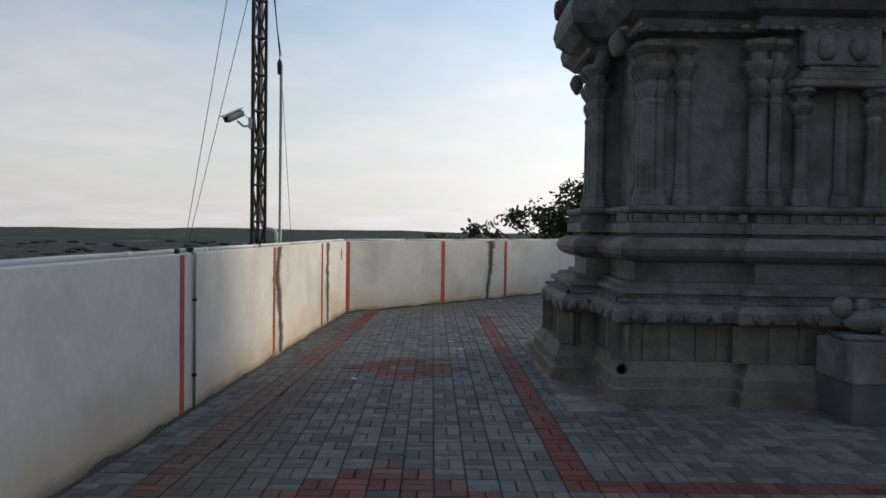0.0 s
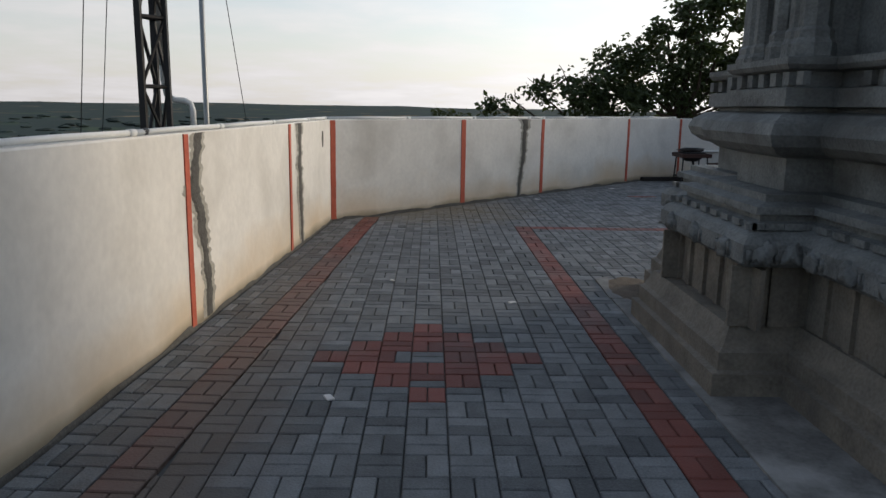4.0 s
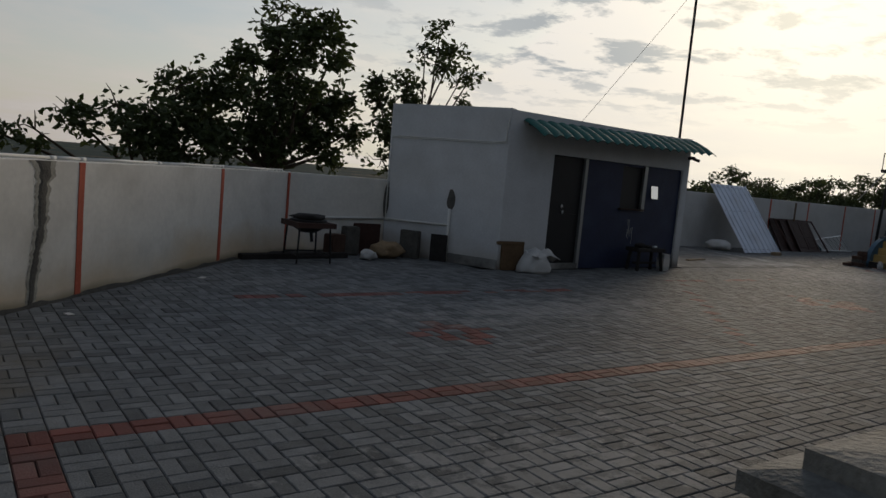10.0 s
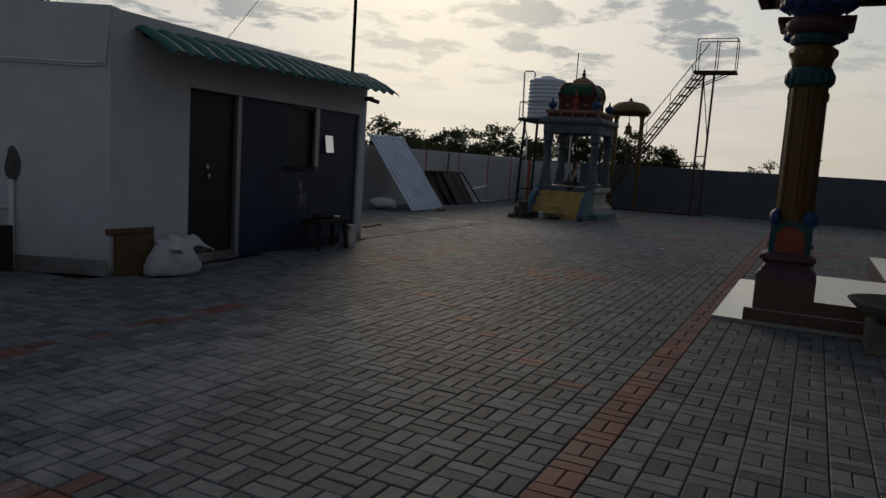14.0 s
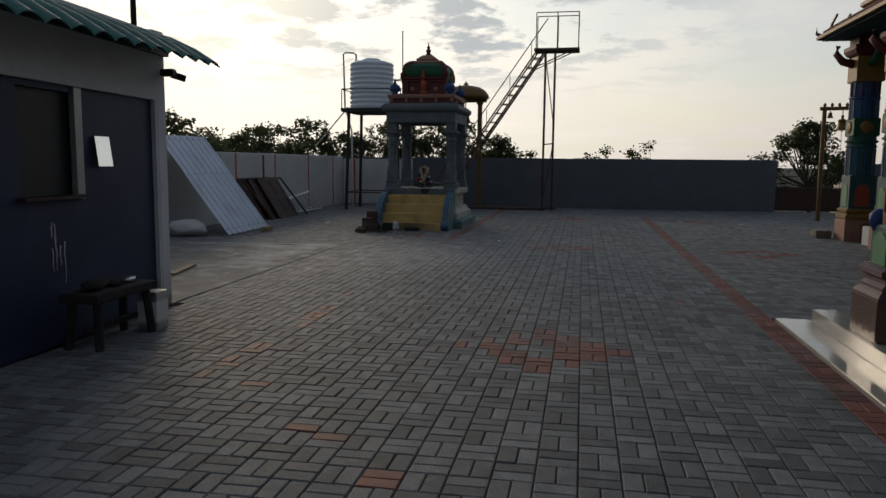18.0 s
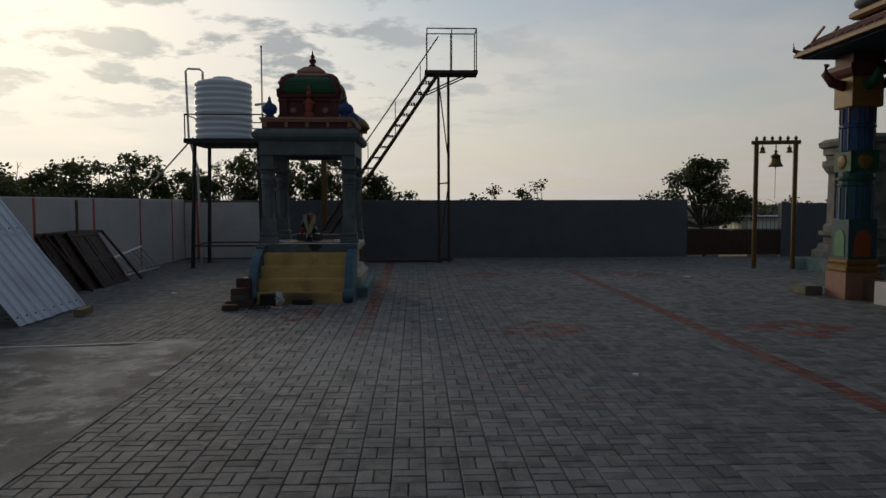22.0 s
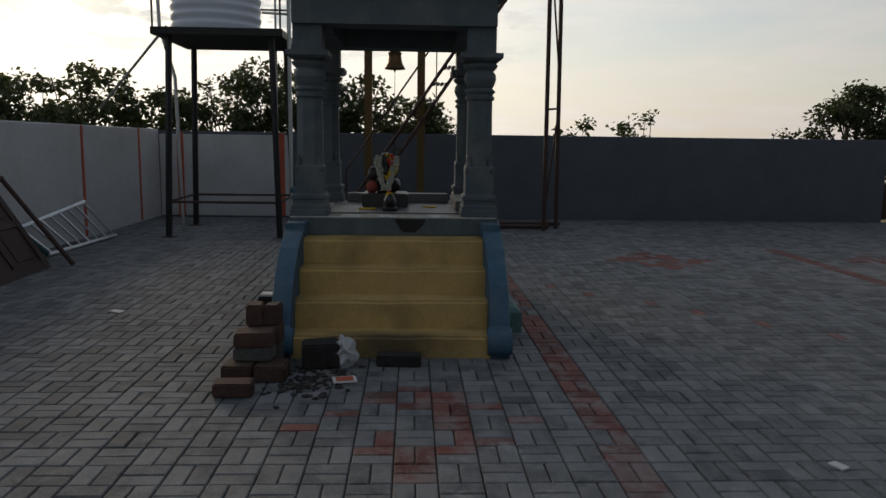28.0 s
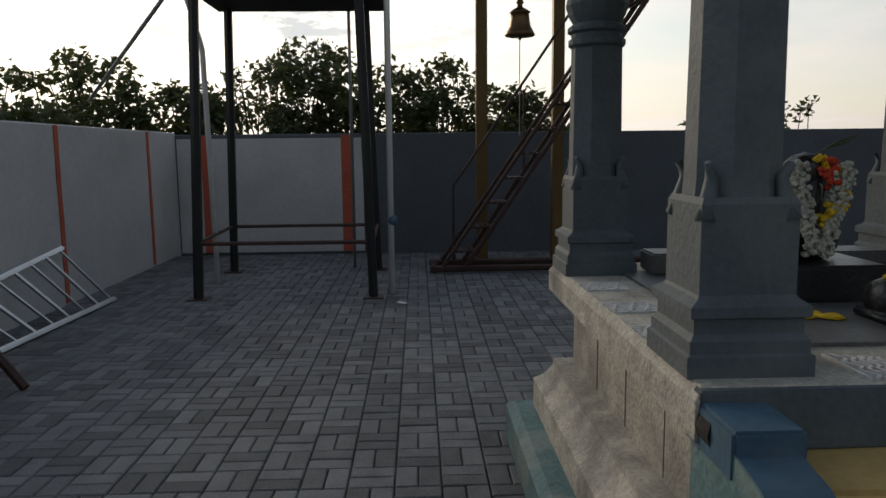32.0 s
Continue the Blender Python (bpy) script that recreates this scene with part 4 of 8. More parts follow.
# round drain hole near the corner
bm = lathe([(0.05, 0), (0.05, 0.012), (0.034, 0.012), (0.034, 0.0)], 16)
bmesh.ops.transform(bm, matrix=Matrix.Translation((X0 + 0.05, Y0 - 0.005, 0.315)) @ Matrix.Rotation(radians(90), 4, "X"), verts=list(bm.verts))
part("drain_hole", bm, M_DARK, sanctum, "round dark drain outlet")
# painted figures at the edge of the cornice, seen only as an edge
for k, (mat, y) in enumerate(((M_REDP, 10.7), (M_TEAL, 10.2), (M_REDP, 9.6), (M_TEAL, 9.0), (M_REDP, 8.4))):
    part("cornice_ornament", blob((0.1, 0.14, 0.16), (1.53, y, 4.42), 0.4, k * 2.1), mat, sanctum, smooth=True)
for y in (8.5, 9.2, 9.9, 10.6):
    part("eave_bracket", blob((0.09, 0.1, 0.13), (1.72, y, 3.45), 0.4, y), M_STONE, sanctum, smooth=True)

# cement apron beside the plinth
apron = thing("cement_apron", (0, 0, 0), "thin rough cement apron and sand along the temple plinth", "apron", kind="structure")
for y0, y1, e in ((7.58, 8.7, 1.1), (8.7, 9.9, 1.12), (9.9, 11.05, 1.13)):
    part("slab", prism([(e, y0), (1.61, y0), (1.61, y1 - 0.006), (e + 0.012, y1 - 0.006)], -0.03, 0.012), M_CEMENT, apron)
part("slab", prism([(1.13, 11.056), (1.24, 11.056), (1.2, 11.4), (1.3, 11.84), (1.16, 11.78)], -0.03, 0.012), M_CEMENT, apron)
sand = roughen(blob((0.24, 0.55, 0.016), (1.42, 11.3, 0.002), 0.3, 4.0, 4), 0.008, 9)
part("sand_patch", sand, M_SOIL, apron, "brown sandy soil patch", smooth=True)

# pedestal with the small resting bull
pedestal = thing("pedestal", (3.72, 7.5, 0), "square pedestal painted pale above and slate blue below", "pedestal")
part("lower_block", boxes((-0.32, 0.32, -0.28, 0.3, 0.0, 0.34), bevel=0.01), M_SHRINE, pedestal)
part("upper_block", boxes((-0.322, 0.322, -0.282, 0.302, 0.34, 0.68), bevel=0.01), M_CEMENT, pedestal)
bull = blob((0.26, 0.12, 0.11), (0, 0, 0.17), 0.1, 2.0, 3)
merge(bull, blob((0.1, 0.08, 0.1), (-0.27, 0.0, 0.28), 0.15, 5.0), blob((0.09, 0.06, 0.08), (-0.08, 0, 0.28), 0.1, 8.0), boxes((-0.28, 0.28, -0.15, 0.15, 0.0, 0.05), bevel=0.01), blob((0.12, 0.06, 0.05), (0.12, -0.12, 0.08), 0.1, 3.0))
statue = tagged(part("bull_statue", bull, M_STONE, smooth=True), "small grey stone statue of a resting bull", "statue")
statue.location = (3.72, 7.5, 0.68)

# ---- hut ----
HA, HB, HC, HD, HE = (7.39, 22.45), (8.43, 20.28), (13.76, 20.64), (13.6, 24.95), (9.5, 24.95)
HUT_TOP = 2.76
hut = thing("hut", (0, 0, 0), "small whitewashed flat-roofed hut with navy sheet front", "hut")


def panel(a, b, z0, z1, thick, material, name, parent, label="", off=0.0, bevel=0.0):
    """An upright slab from plan point a to b, its face on the right hand, set off metres in front."""
    a, b = Vector(a), Vector(b)
    d = (b - a).normalized()
    o = Vector((d.y, -d.x))
    f0, f1, g0, g1 = a + o * off, b + o * off, a + o * (off - thick), b + o * (off - thick)
    return part(name, prism([f0, f1, g1, g0], z0, z1, bevel), material, parent, label)


def lerp2(a, b, t):
    return (a[0] + (b[0] - a[0]) * t, a[1] + (b[1] - a[1]) * t)


FRONT = (Vector(HC) - Vector(HB)).length
fx = lambda s: lerp2(HB, HC, s / FRONT)
DOOR0, DOOR1, NAVY1 = 1.15, 2.07, FRONT - 0.16
LINTEL = 2.08
panel(HA, HB, 0, HUT_TOP, 0.2, M_HUT, "side_wall", hut)
panel(HB, fx(DOOR0), 0, HUT_TOP - 0.12, 0.2, M_HUT, "front_wall", hut)
panel(fx(DOOR0), fx(NAVY1), LINTEL, HUT_TOP - 0.12, 0.2, M_HUT, "lintel_wall", hut)
panel(fx(NAVY1), HC, 0, HUT_TOP - 0.12, 0.2, M_HUT, "corner_pier", hut)
panel(HC, HD, 0, HUT_TOP, 0.2, M_HUT, "end_wall", hut)
panel(HD, HE, 0, HUT_TOP, 0.2, M_HUT, "rear_wall", hut)
panel(HE, HA, 0, HUT_TOP, 0.2, M_HUT, "rear_wall", hut)
ROOF_IN = [(10.7 + (x - 10.7) * 0.965, 22.6 + (y - 22.6) * 0.93) for x, y in (HA, HB, HC, HD, HE)]
part("roof_slab", prism(ROOF_IN, HUT_TOP - 0.3, HUT_TOP - 0.16), M_CEMENT, hut)
panel(lerp2(HB, HC, 0.004), lerp2(HB, HC, 0.996), HUT_TOP - 0.12, HUT_TOP - 0.02, 0.16, M_HUT, "parapet", hut)
# door: dark opening with a black leaf
panel(fx(DOOR0), fx(DOOR1), 0.02, LINTEL, 0.04, M_BLACKDOOR, "door_leaf", hut, "black steel door leaf, shut", off=-0.09)
panel(fx(DOOR0 + 0.06), fx(DOOR1 - 0.06), 1.15, 1.95, 0.012, M_BLACKDOOR, "door_panel", hut, off=-0.08)
panel(fx(DOOR0 + 0.06), fx(DOOR1 - 0.06), 0.15, 1.02, 0.012, M_BLACKDOOR, "door_panel", hut, off=-0.08)
for z, s in ((1.05, 0.43), (1.16, 0.4)):
    p = fx(DOOR0 + s)
    part("padlock", blob((0.025, 0.02, 0.035), (p[0], p[1] + 0.075, z), 0.05), M_ALU, hut, "small bright padlock", smooth=True)
panel(fx(DOOR1 - 0.02), fx(DOOR1 + 0.06), 0.0, LINTEL, 0.06, M_STEEL_GREY, "door_post", hut, off=-0.03)
panel(fx(DOOR0), fx(DOOR1), 0.0, 0.1, 0.16, M_CEMENT, "threshold", hut, off=-0.01)
# navy sheet front with a serving hatch
HATCH0, HATCH1, HZ0, HZ1 = 3.2, 3.88, 1.2, 2.03
panel(fx(DOOR1 + 0.06), fx(HATCH0), 0.0, LINTEL, 0.03, M_NAVY, "navy_sheet", hut, off=-0.05)
panel(fx(HATCH0), fx(HATCH1), 0.0, HZ0, 0.03, M_NAVY, "navy_sheet", hut, off=-0.05)
panel(fx(HATCH0), fx(HATCH1), HZ1, LINTEL, 0.03, M_NAVY, "navy_sheet", hut, off=-0.05)
panel(fx(HATCH1), fx(NAVY1), 0.0, LINTEL, 0.03, M_NAVY, "navy_sheet", hut, off=-0.05)
panel(fx(HATCH0), fx(HATCH1), HZ0, HZ1, 0.01, M_BLACKDOOR, "hatch_shutter", hut, "dark serving hatch shutter", off=-0.1)
panel(fx(HATCH1 - 0.01), fx(HATCH1 + 0.09), HZ0 - 0.04, LINTEL, 0.05, M_STEEL_GREY, "hatch_post", hut, off=-0.03)
panel(fx(HATCH0 - 0.05), fx(HATCH1 + 0.05), HZ0 - 0.03, HZ0, 0.12, M_WOOD_DARK, "hatch_sill", hut, off=0.02)
mirror = part("mirror", boxes((-0.11, 0.11, -0.003, 0.003, -0.13, 0.13)), M_MIRROR, hut, "small frameless mirror tipped upward")
mirror.data.transform(Matrix.Translation((*fx(4.23), 1.56)) @ Matrix.Rotation(math.atan2(HC[1] - HB[1], HC[0] - HB[0]), 4, "Z") @ Matrix.Translation((0, 0.008, 0)) @ Matrix.Rotation(radians(-7), 4, "X"))
drip = random.Random(8)
for k in range(7):
    bm = bmesh.new()
    p = fx(3.48 + drip.uniform(0, 0.2))
    h = drip.uniform(0.78, 1.0)
    run = drip.uniform(0.06, 0.5)
    tube(bm, [(p[0] + 0.006 * math.sin(9 * u + k), p[1] + 0.049, h - run * u) for u in (0, 0.25, 0.5, 0.75, 1)], 0.0045, 5, 0.0015)
    part("paint_drip", bm, M_CHALK, hut, "pale drip on the navy sheet")
# corrugated green awning
def awning():
    bm = bmesh.new()
    prev = None
    s = 0.55
    waves = 19
    n = waves * 8
    s0, s1 = 0.3, FRONT + 0.12
    for i in range(n + 1):
        s = s0 + (s1 - s0) * i / n
        w = abs(math.sin(math.pi * waves * i / n)) ** 0.8 * 0.05
        px, py = lerp2(HB, HC, s / FRONT)
        w -= 0.14 - 0.1 * i / n
        row = []
        for t in (0.0, 0.35, 0.7, 1.0):
            row.append(bm.verts.new((px, py + 0.14 - 0.7 * t, HUT_TOP + 0.012 - 0.14 * t - 0.17 * t * t + w)))
        for t in (1.0, 0.7, 0.35, 0.0):
            row.append(bm.verts.new((px, py + 0.14 - 0.7 * t, HUT_TOP + 0.004 - 0.14 * t - 0.17 * t * t + w)))
        if prev:
            for k in range(8):
                bm.faces.new((prev[k], row[k], row[(k + 1) % 8], prev[(k + 1) % 8]))
        prev = row
    bmesh.ops.recalc_face_normals(bm, faces=list(bm.faces))
    return bm


part("awning_sheet", awning(), M_GREENROOF, hut, "green corrugated fibre sheet awning")
panel(fx(0.42), fx(FRONT), HUT_TOP - 0.24, HUT_TOP - 0.19, 0.05, M_DARK, "awning_batten", hut, off=0.055)
p = fx(FRONT - 0.1)
part("eave_box", boxes((p[0] - 0.03, p[0] + 0.06, p[1] - 0.16, p[1] - 0.02, 2.32, 2.39), bevel=0.01), M_BLACKDOOR, hut)
lamp_c = thing("flood_camera", (0, 0, 0), "small dark camera fixed under the awning", "camera")
part("arm", tube(bmesh.new(), [(13.68, 20.66, 2.37), (13.74, 20.54, 2.34)], 0.012, 6), M_DARK, lamp_c)
bm = bmesh.new()
box(bm, -0.03, 0.03, -0.03, 0.03, -0.08, 0.06, look((13.77, 20.5, 2.33), (15.0, 19.0, 1.8)))
part("housing", bm, M_DARK, lamp_c)
# pole on the roof corner
pole = thing("roof_pole", (0, 0, 0), "tall thin steel pole rising from the hut roof", "pole")
part("pole", tube(bmesh.new(), [(13.52, 20.8, HUT_TOP - 0.2), (13.52, 20.8, 9.0)], 0.028, 8), M_DARK, pole, smooth=True)
part("stay_wire", tube(bmesh.new(), [(13.52, 20.8, 5.9), (10.4, 20.6, HUT_TOP)], 0.004, 4), M_DARK, pole)
# conduits and pipes on the side wall
pipes = thing("hut_pipes", (0, 0, 0), "white conduits running round the hut wall", "pipe")
SIDE = (HA, HB)
ls = (Vector(HB) - Vector(HA)).length
for dz in (0.0, 0.025):
    part("conduit", tube(bmesh.new(), [on_wall(SIDE, 0.02, 2.15 + dz, 0.012), on_wall(SIDE, 1.2, 2.155 + dz, 0.012), on_wall(SIDE, ls - 0.25, 2.15 + dz, 0.012), on_wall(SIDE, ls - 0.05, 2.17 + dz, 0.015), on_wall(SIDE, ls - 0.02, 2.55 + dz, 0.02)], 0.01, 6), M_PVC, pipes, smooth=True)
part("conduit", tube(bmesh.new(), [on_wall(SIDE, 0.03, 2.15, 0.014), on_wall(SIDE, 0.03, 0.62, 0.014)], 0.012, 6), M_PVC, pipes, smooth=True)
part("water_pipe", tube(bmesh.new(), [on_wall(SEG[4], 0.25, 0.6, 0.03), on_wall(SEG[4], 2.05, 0.63, 0.03)], 0.022, 8), M_PVC, pipes, smooth=True)
part("water_pipe", tube(bmesh.new(), [on_wall(SIDE, 0.05, 0.63, 0.03), on_wall(SIDE, 1.38, 0.66, 0.03)], 0.02, 8), M_PVC, pipes, smooth=True)
part("water_pipe", tube(bmesh.new(), [on_wall(SIDE, 1.4, 0.03, 0.035), on_wall(SIDE, 1.4, 0.95, 0.035)], 0.028, 8), M_PVC, pipes, smooth=True)
# flat dark shapes: something hung at the pipe top, and a corner strip
for s, w, h0, h1, seed in ((1.4, 0.085, 0.93, 1.3, 1), (0.02, 0.06, 0.65, 1.3, 4)):
    bm = bmesh.new()
    rim = []
    for k in range(18):
        a = 2 * math.pi * k / 18
        j = 1 + 0.3 * noise.noise(Vector((math.cos(a), math.sin(a), seed)))
        rim.append(bm.verts.new(on_wall(SIDE, s + w * j * math.cos(a), (h0 + h1) / 2 + (h1 - h0) / 2 * j * math.sin(a), 0.006)))
    mid = bm.verts.new(on_wall(SIDE, s, (h0 + h1) / 2, 0.012))
    for k in range(18):
        bm.faces.new((mid, rim[k], rim[(k + 1) % 18]))
    part("dark_patch", bm, M_CEMENT_DARK, hut, "dark patch on the hut wall")

# ---- things round the hut ----
grill = thing("iron_brazier", (5.28, 21.15, 0), "black iron fire stand with a covered pan", "brazier")
for lx, ly in ((-0.3, -0.32), (0.28, -0.28), (-0.26, 0.3), (0.3, 0.32)):
    part("leg", tube(bmesh.new(), [(lx, ly, 0.0), (lx * 0.9, ly * 0.9, 0.62)], 0.016, 6), M_DARK, grill)
part("lower_frame", tubes([[(-0.3, -0.32, 0.13), (0.28, -0.28, 0.13)], [(0.28, -0.28, 0.13), (0.3, 0.32, 0.13)], [(0.3, 0.32, 0.13), (-0.26, 0.3, 0.13)], [(-0.26, 0.3, 0.13), (-0.3, -0.32, 0.13)]], 0.012, 6), M_DARK, grill)
part("top_frame", boxes((-0.32, 0.32, -0.34, -0.28, 0.55, 0.63), (-0.32, 0.32, 0.28, 0.34, 0.55, 0.63), (-0.32, -0.26, -0.28, 0.28, 0.55, 0.63), (0.26, 0.32, -0.28, 0.28, 0.55, 0.63)), M_RUST, grill)
part("pan", lathe([(0.12, 0.46), (0.22, 0.52), (0.27, 0.62), (0.29, 0.66), (0.27, 0.665), (0.2, 0.6), (0.0, 0.56)], 20), M_DARK, grill, smooth=True)
part("spout", tube(bmesh.new(), [(0.0, -0.1, 0.5), (0.02, -0.12, 0.32)], 0.025, 8), M_DARK, grill)
part("lid_cloth", blob((0.27, 0.27, 0.06), (0, 0, 0.7), 0.35, 4.0), M_SOOT, grill, "sooty cloth heaped on the pan", smooth=True)
kerb_m = pose(5.2, 21.45, 0, 0, 0, 8)
bm = boxes((-0.95, 1.0, -0.09, 0.09, 0.0, 0.085), bevel=0.008)
roughen(bm, 0.006, 8)
bmesh.ops.transform(bm, matrix=kerb_m, verts=list(bm.verts))
tagged(part("stone_kerb", bm, M_SOOT), "dark sooty stone kerb lying on the paving", "kerb")


def loose_block(name, at, size, turn, material, label, category, seed=1.0, group=""):
    bm = boxes((-size[0] / 2, size[0] / 2, -size[1] / 2, size[1] / 2, 0, size[2]), bevel=min(size) * 0.08)
    roughen(bm, min(size) * 0.05, 9, seed)
    for v in bm.verts:
        v.co.z = max(v.co.z, 0)
    ob = tagged(part(name, bm, material), label, category, group)
    ob.matrix_world = pose(*at, 0, 0, turn)
    return ob


loose_block("stone_block", (6.05, 21.75, 0), (0.3, 0.25, 0.38), 12, M_BRICK, "brown stone block beside the wall", "block", 1)
loose_block("stone_block", (6.45, 21.95, 0), (0.28, 0.2, 0.5), -6, M_CEMENT_DARK, "grey stone block standing against the wall", "block", 2)
loose_block("iron_plate", (6.85, 22.1, 0), (0.55, 0.05, 0.55), 4, M_RUST, "rusty dark plate leaning on the wall", "plate", 3)
loose_block("stone_slab", (7.5, 21.65, 0), (0.35, 0.16, 0.5), -52, M_CEMENT_DARK, "grey upright slab beside the hut", "slab", 4)
loose_block("stone_slab", (7.85, 21.25, 0), (0.06, 0.3, 0.48), 38, M_SOOT, "thin dark slab leaning on the hut", "slab", 5)
sack2 = tagged(part("sacking", roughen(blob((0.32, 0.2, 0.15), (0, 0, 0.14), 0.5, 3.0, 3), 0.02, 9), M_WOOD, smooth=True), "crumpled straw-coloured sacking in a heap", "sack")
sack2.location = (6.98, 21.6, 0)
bagw = tagged(part("plastic_bag", roughen(blob((0.14, 0.12, 0.09), (0, 0, 0.08), 0.5, 6.0, 3), 0.015, 14), M_SACK, smooth=True), "crumpled white plastic bag on the paving", "bag")
bagw.location = (6.5, 21.35, 0)
panel(lerp2(HA, HB, 0.56), lerp2(HA, HB, 0.995), 0.0, 0.17, 0.03, M_CEMENT, "wall_skirting", hut, "rough cement skirting", off=0.03, bevel=0.01)
# sack of sand by the door, its mouth folded over
sack = thing("sand_sack", (9.02, 20.0, 0), "full white woven sack with a folded-over top", "sack")
bm = bmesh.new()
prev = None
for k, (r, z) in enumerate(((0.22, 0.0), (0.3, 0.01), (0.31, 0.05), (0.3, 0.11), (0.28, 0.17), (0.25, 0.23), (0.22, 0.28), (0.2, 0.32), (0.1, 0.335))):
    row = []
    for i in range(28):
        a = 2 * math.pi * i / 28
        c, s_ = math.cos(a), math.sin(a)
        q = r * (1 + 0.05 * math.sin(5 * a + 2.3 * k) * min(1, z * 6) + 0.035 * math.sin(11 * a - k))
        row.append(bm.verts.new((q * math.copysign(abs(c) ** 0.7, c) + 0.05 * z, 0.68 * q * math.copysign(abs(s_) ** 0.7, s_), z)))
    if prev:
        for i in range(28):
            bm.faces.new((prev[i], prev[(i + 1) % 28], row[(i + 1) % 28], row[i]))
    else:
        bm.faces.new(row[::-1])
    prev = row
bm.faces.new(prev)
roughen(bm, 0.03, 7)
roughen(bm, 0.014, 16)
for v in bm.verts:
    v.co.z = max(v.co.z, 0.0)
part("body", bm, M_SACK, sack, smooth=True)
bm = bmesh.new()
sheets = []
for lift in (0.012, 0.0):
    grid = []
    for i in range(17):
        u = -0.16 + 0.6 * i / 16
        line = []
        for j in range(9):
            v = -0.17 + 0.3 * j / 8
            z = 0.35 + 0.045 * math.sin(9 * u + 11 * v) + 0.022 * math.sin(23 * u - 14 * v + 1) - 1.1 * max(0, u - 0.24) ** 1.5 - 0.9 * max(0, -v - 0.1) + lift
            line.append(bm.verts.new((u, v + 0.03 * math.sin(8 * u), z)))
        grid.append(line)
    sheets.append(grid)
for n_, grid in enumerate(sheets):
    for i in range(16):
        for j in range(8):
            f = (grid[i][j], grid[i + 1][j], grid[i + 1][j + 1], grid[i][j + 1])
            bm.faces.new(f if n_ == 0 else f[::-1])
top_g, low_g = sheets
for i in range(16):
    for j in (0, 8):
        bm.faces.new((top_g[i][j], top_g[i + 1][j], low_g[i + 1][j], low_g[i][j]))
for j in range(8):
    for i in (0, 16):
        bm.faces.new((top_g[i][j], top_g[i][j + 1], low_g[i][j + 1], low_g[i][j]))
bmesh.ops.recalc_face_normals(bm, faces=list(bm.faces))
roughen(bm, 0.01, 20)
part("folded_top", bm, M_SACK, sack, "crumpled mouth of the sack", smooth=True)
bm = boxes((-0.24, 0.24, -0.025, 0.025, 0.0, 0.44), (-0.32, 0.24, -0.035, 0.035, 0.44, 0.5), bevel=0.006)
roughen(bm, 0.006, 12)
board = tagged(part("brown_board", bm, M_BOARD), "stained brown board leaning by the sack", "board")
board.matrix_world = pose(8.72, 20.22, 0, -6, 0, -4)
# bench with things on it
bench = thing("wooden_bench", (12.2, 20.25, 0), "low sooty wooden bench in front of the hut", "bench")
part("seat", roughen(boxes((-0.42, 0.42, -0.17, 0.17, 0.38, 0.45), bevel=0.012), 0.004, 8), M_SOOT, bench)
for x in (-0.32, 0.32):
    for y in (-0.11, 0.11):
        part("leg", tube(bmesh.new(), [(x * 1.12, y * 1.25, 0.0), (x, y, 0.385)], 0.034, 6), M_SOOT, bench)
part("stretcher", boxes((-0.34, 0.34, -0.02, 0.02, 0.13, 0.17)), M_SOOT, bench)
for i, (x, r, h) in enumerate(((-0.2, 0.13, 0.1), (0.05, 0.1, 0.06), (0.25, 0.07, 0.05))):
    o = tagged(part("cloth_bundle" if i < 2 else "steel_bowl", roughen(blob((r, r * 0.7, h / 2), (0, 0, h / 2), 0.3, i + 1.0), 0.008, 9), M_SOOT if i < 2 else M_ALU, smooth=True), "grimy cloth bundle lying on the bench" if i < 2 else "small dented steel bowl on the bench", "bundle" if i < 2 else "bowl")
    o.location = (12.2 + x, 20.25, 0.45)
can = thing("tin_can", (12.66, 20.16, 0), "square tin can standing beside the bench", "can")
part("body", boxes((-0.09, 0.09, -0.09, 0.09, 0.0, 0.33), bevel=0.01), M_ALU, can)
part("rim", boxes((-0.095, 0.095, -0.095, 0.095, 0.33, 0.345), bevel=0.004), M_ALU, can)
part("label_band", boxes((-0.092, 0.092, -0.092, 0.092, 0.08, 0.26)), M_PAPER, can)

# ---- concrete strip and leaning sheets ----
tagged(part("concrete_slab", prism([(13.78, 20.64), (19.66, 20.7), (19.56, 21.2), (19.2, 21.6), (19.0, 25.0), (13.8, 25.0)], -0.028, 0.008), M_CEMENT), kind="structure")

streak = prism([(19.46, 21.22), (19.4, 21.22), (19.2, 22.3), (19.08, 23.5), (19.12, 23.52), (19.26, 22.4)], 0.004, 0.0125)
tagged(part("lime_streak", streak, M_LIME), "pale lime streak dried on the concrete", "streak")


def corrugated(width, length, pitch, depth):
    """Trapezoid-ribbed sheet: wide flat pans between narrow raised ribs."""
    bm = bmesh.new()
    prev = None
    knots = [0.0]
    for k in range(int(width / pitch)):
        x = pitch * k
        knots += [x + pitch * 0.62, x + pitch * 0.70, x + pitch * 0.84, x + pitch * 0.92]
    for x in knots + [width]:
        u = (x / pitch) % 1
        h = depth if 0.68 < u < 0.86 else 0.0
        row = [bm.verts.new((x, length * j / 6, h)) for j in range(7)] + [bm.verts.new((x, length * j / 6, h - 0.003)) for j in range(6, -1, -1)]
        if prev:
            for k in range(14):
                bm.faces.new((prev[k], row[k], row[(k + 1) % 14], prev[(k + 1) % 14]))
        prev = row
    bmesh.ops.recalc_face_normals(bm, faces=list(bm.faces))
    return bm


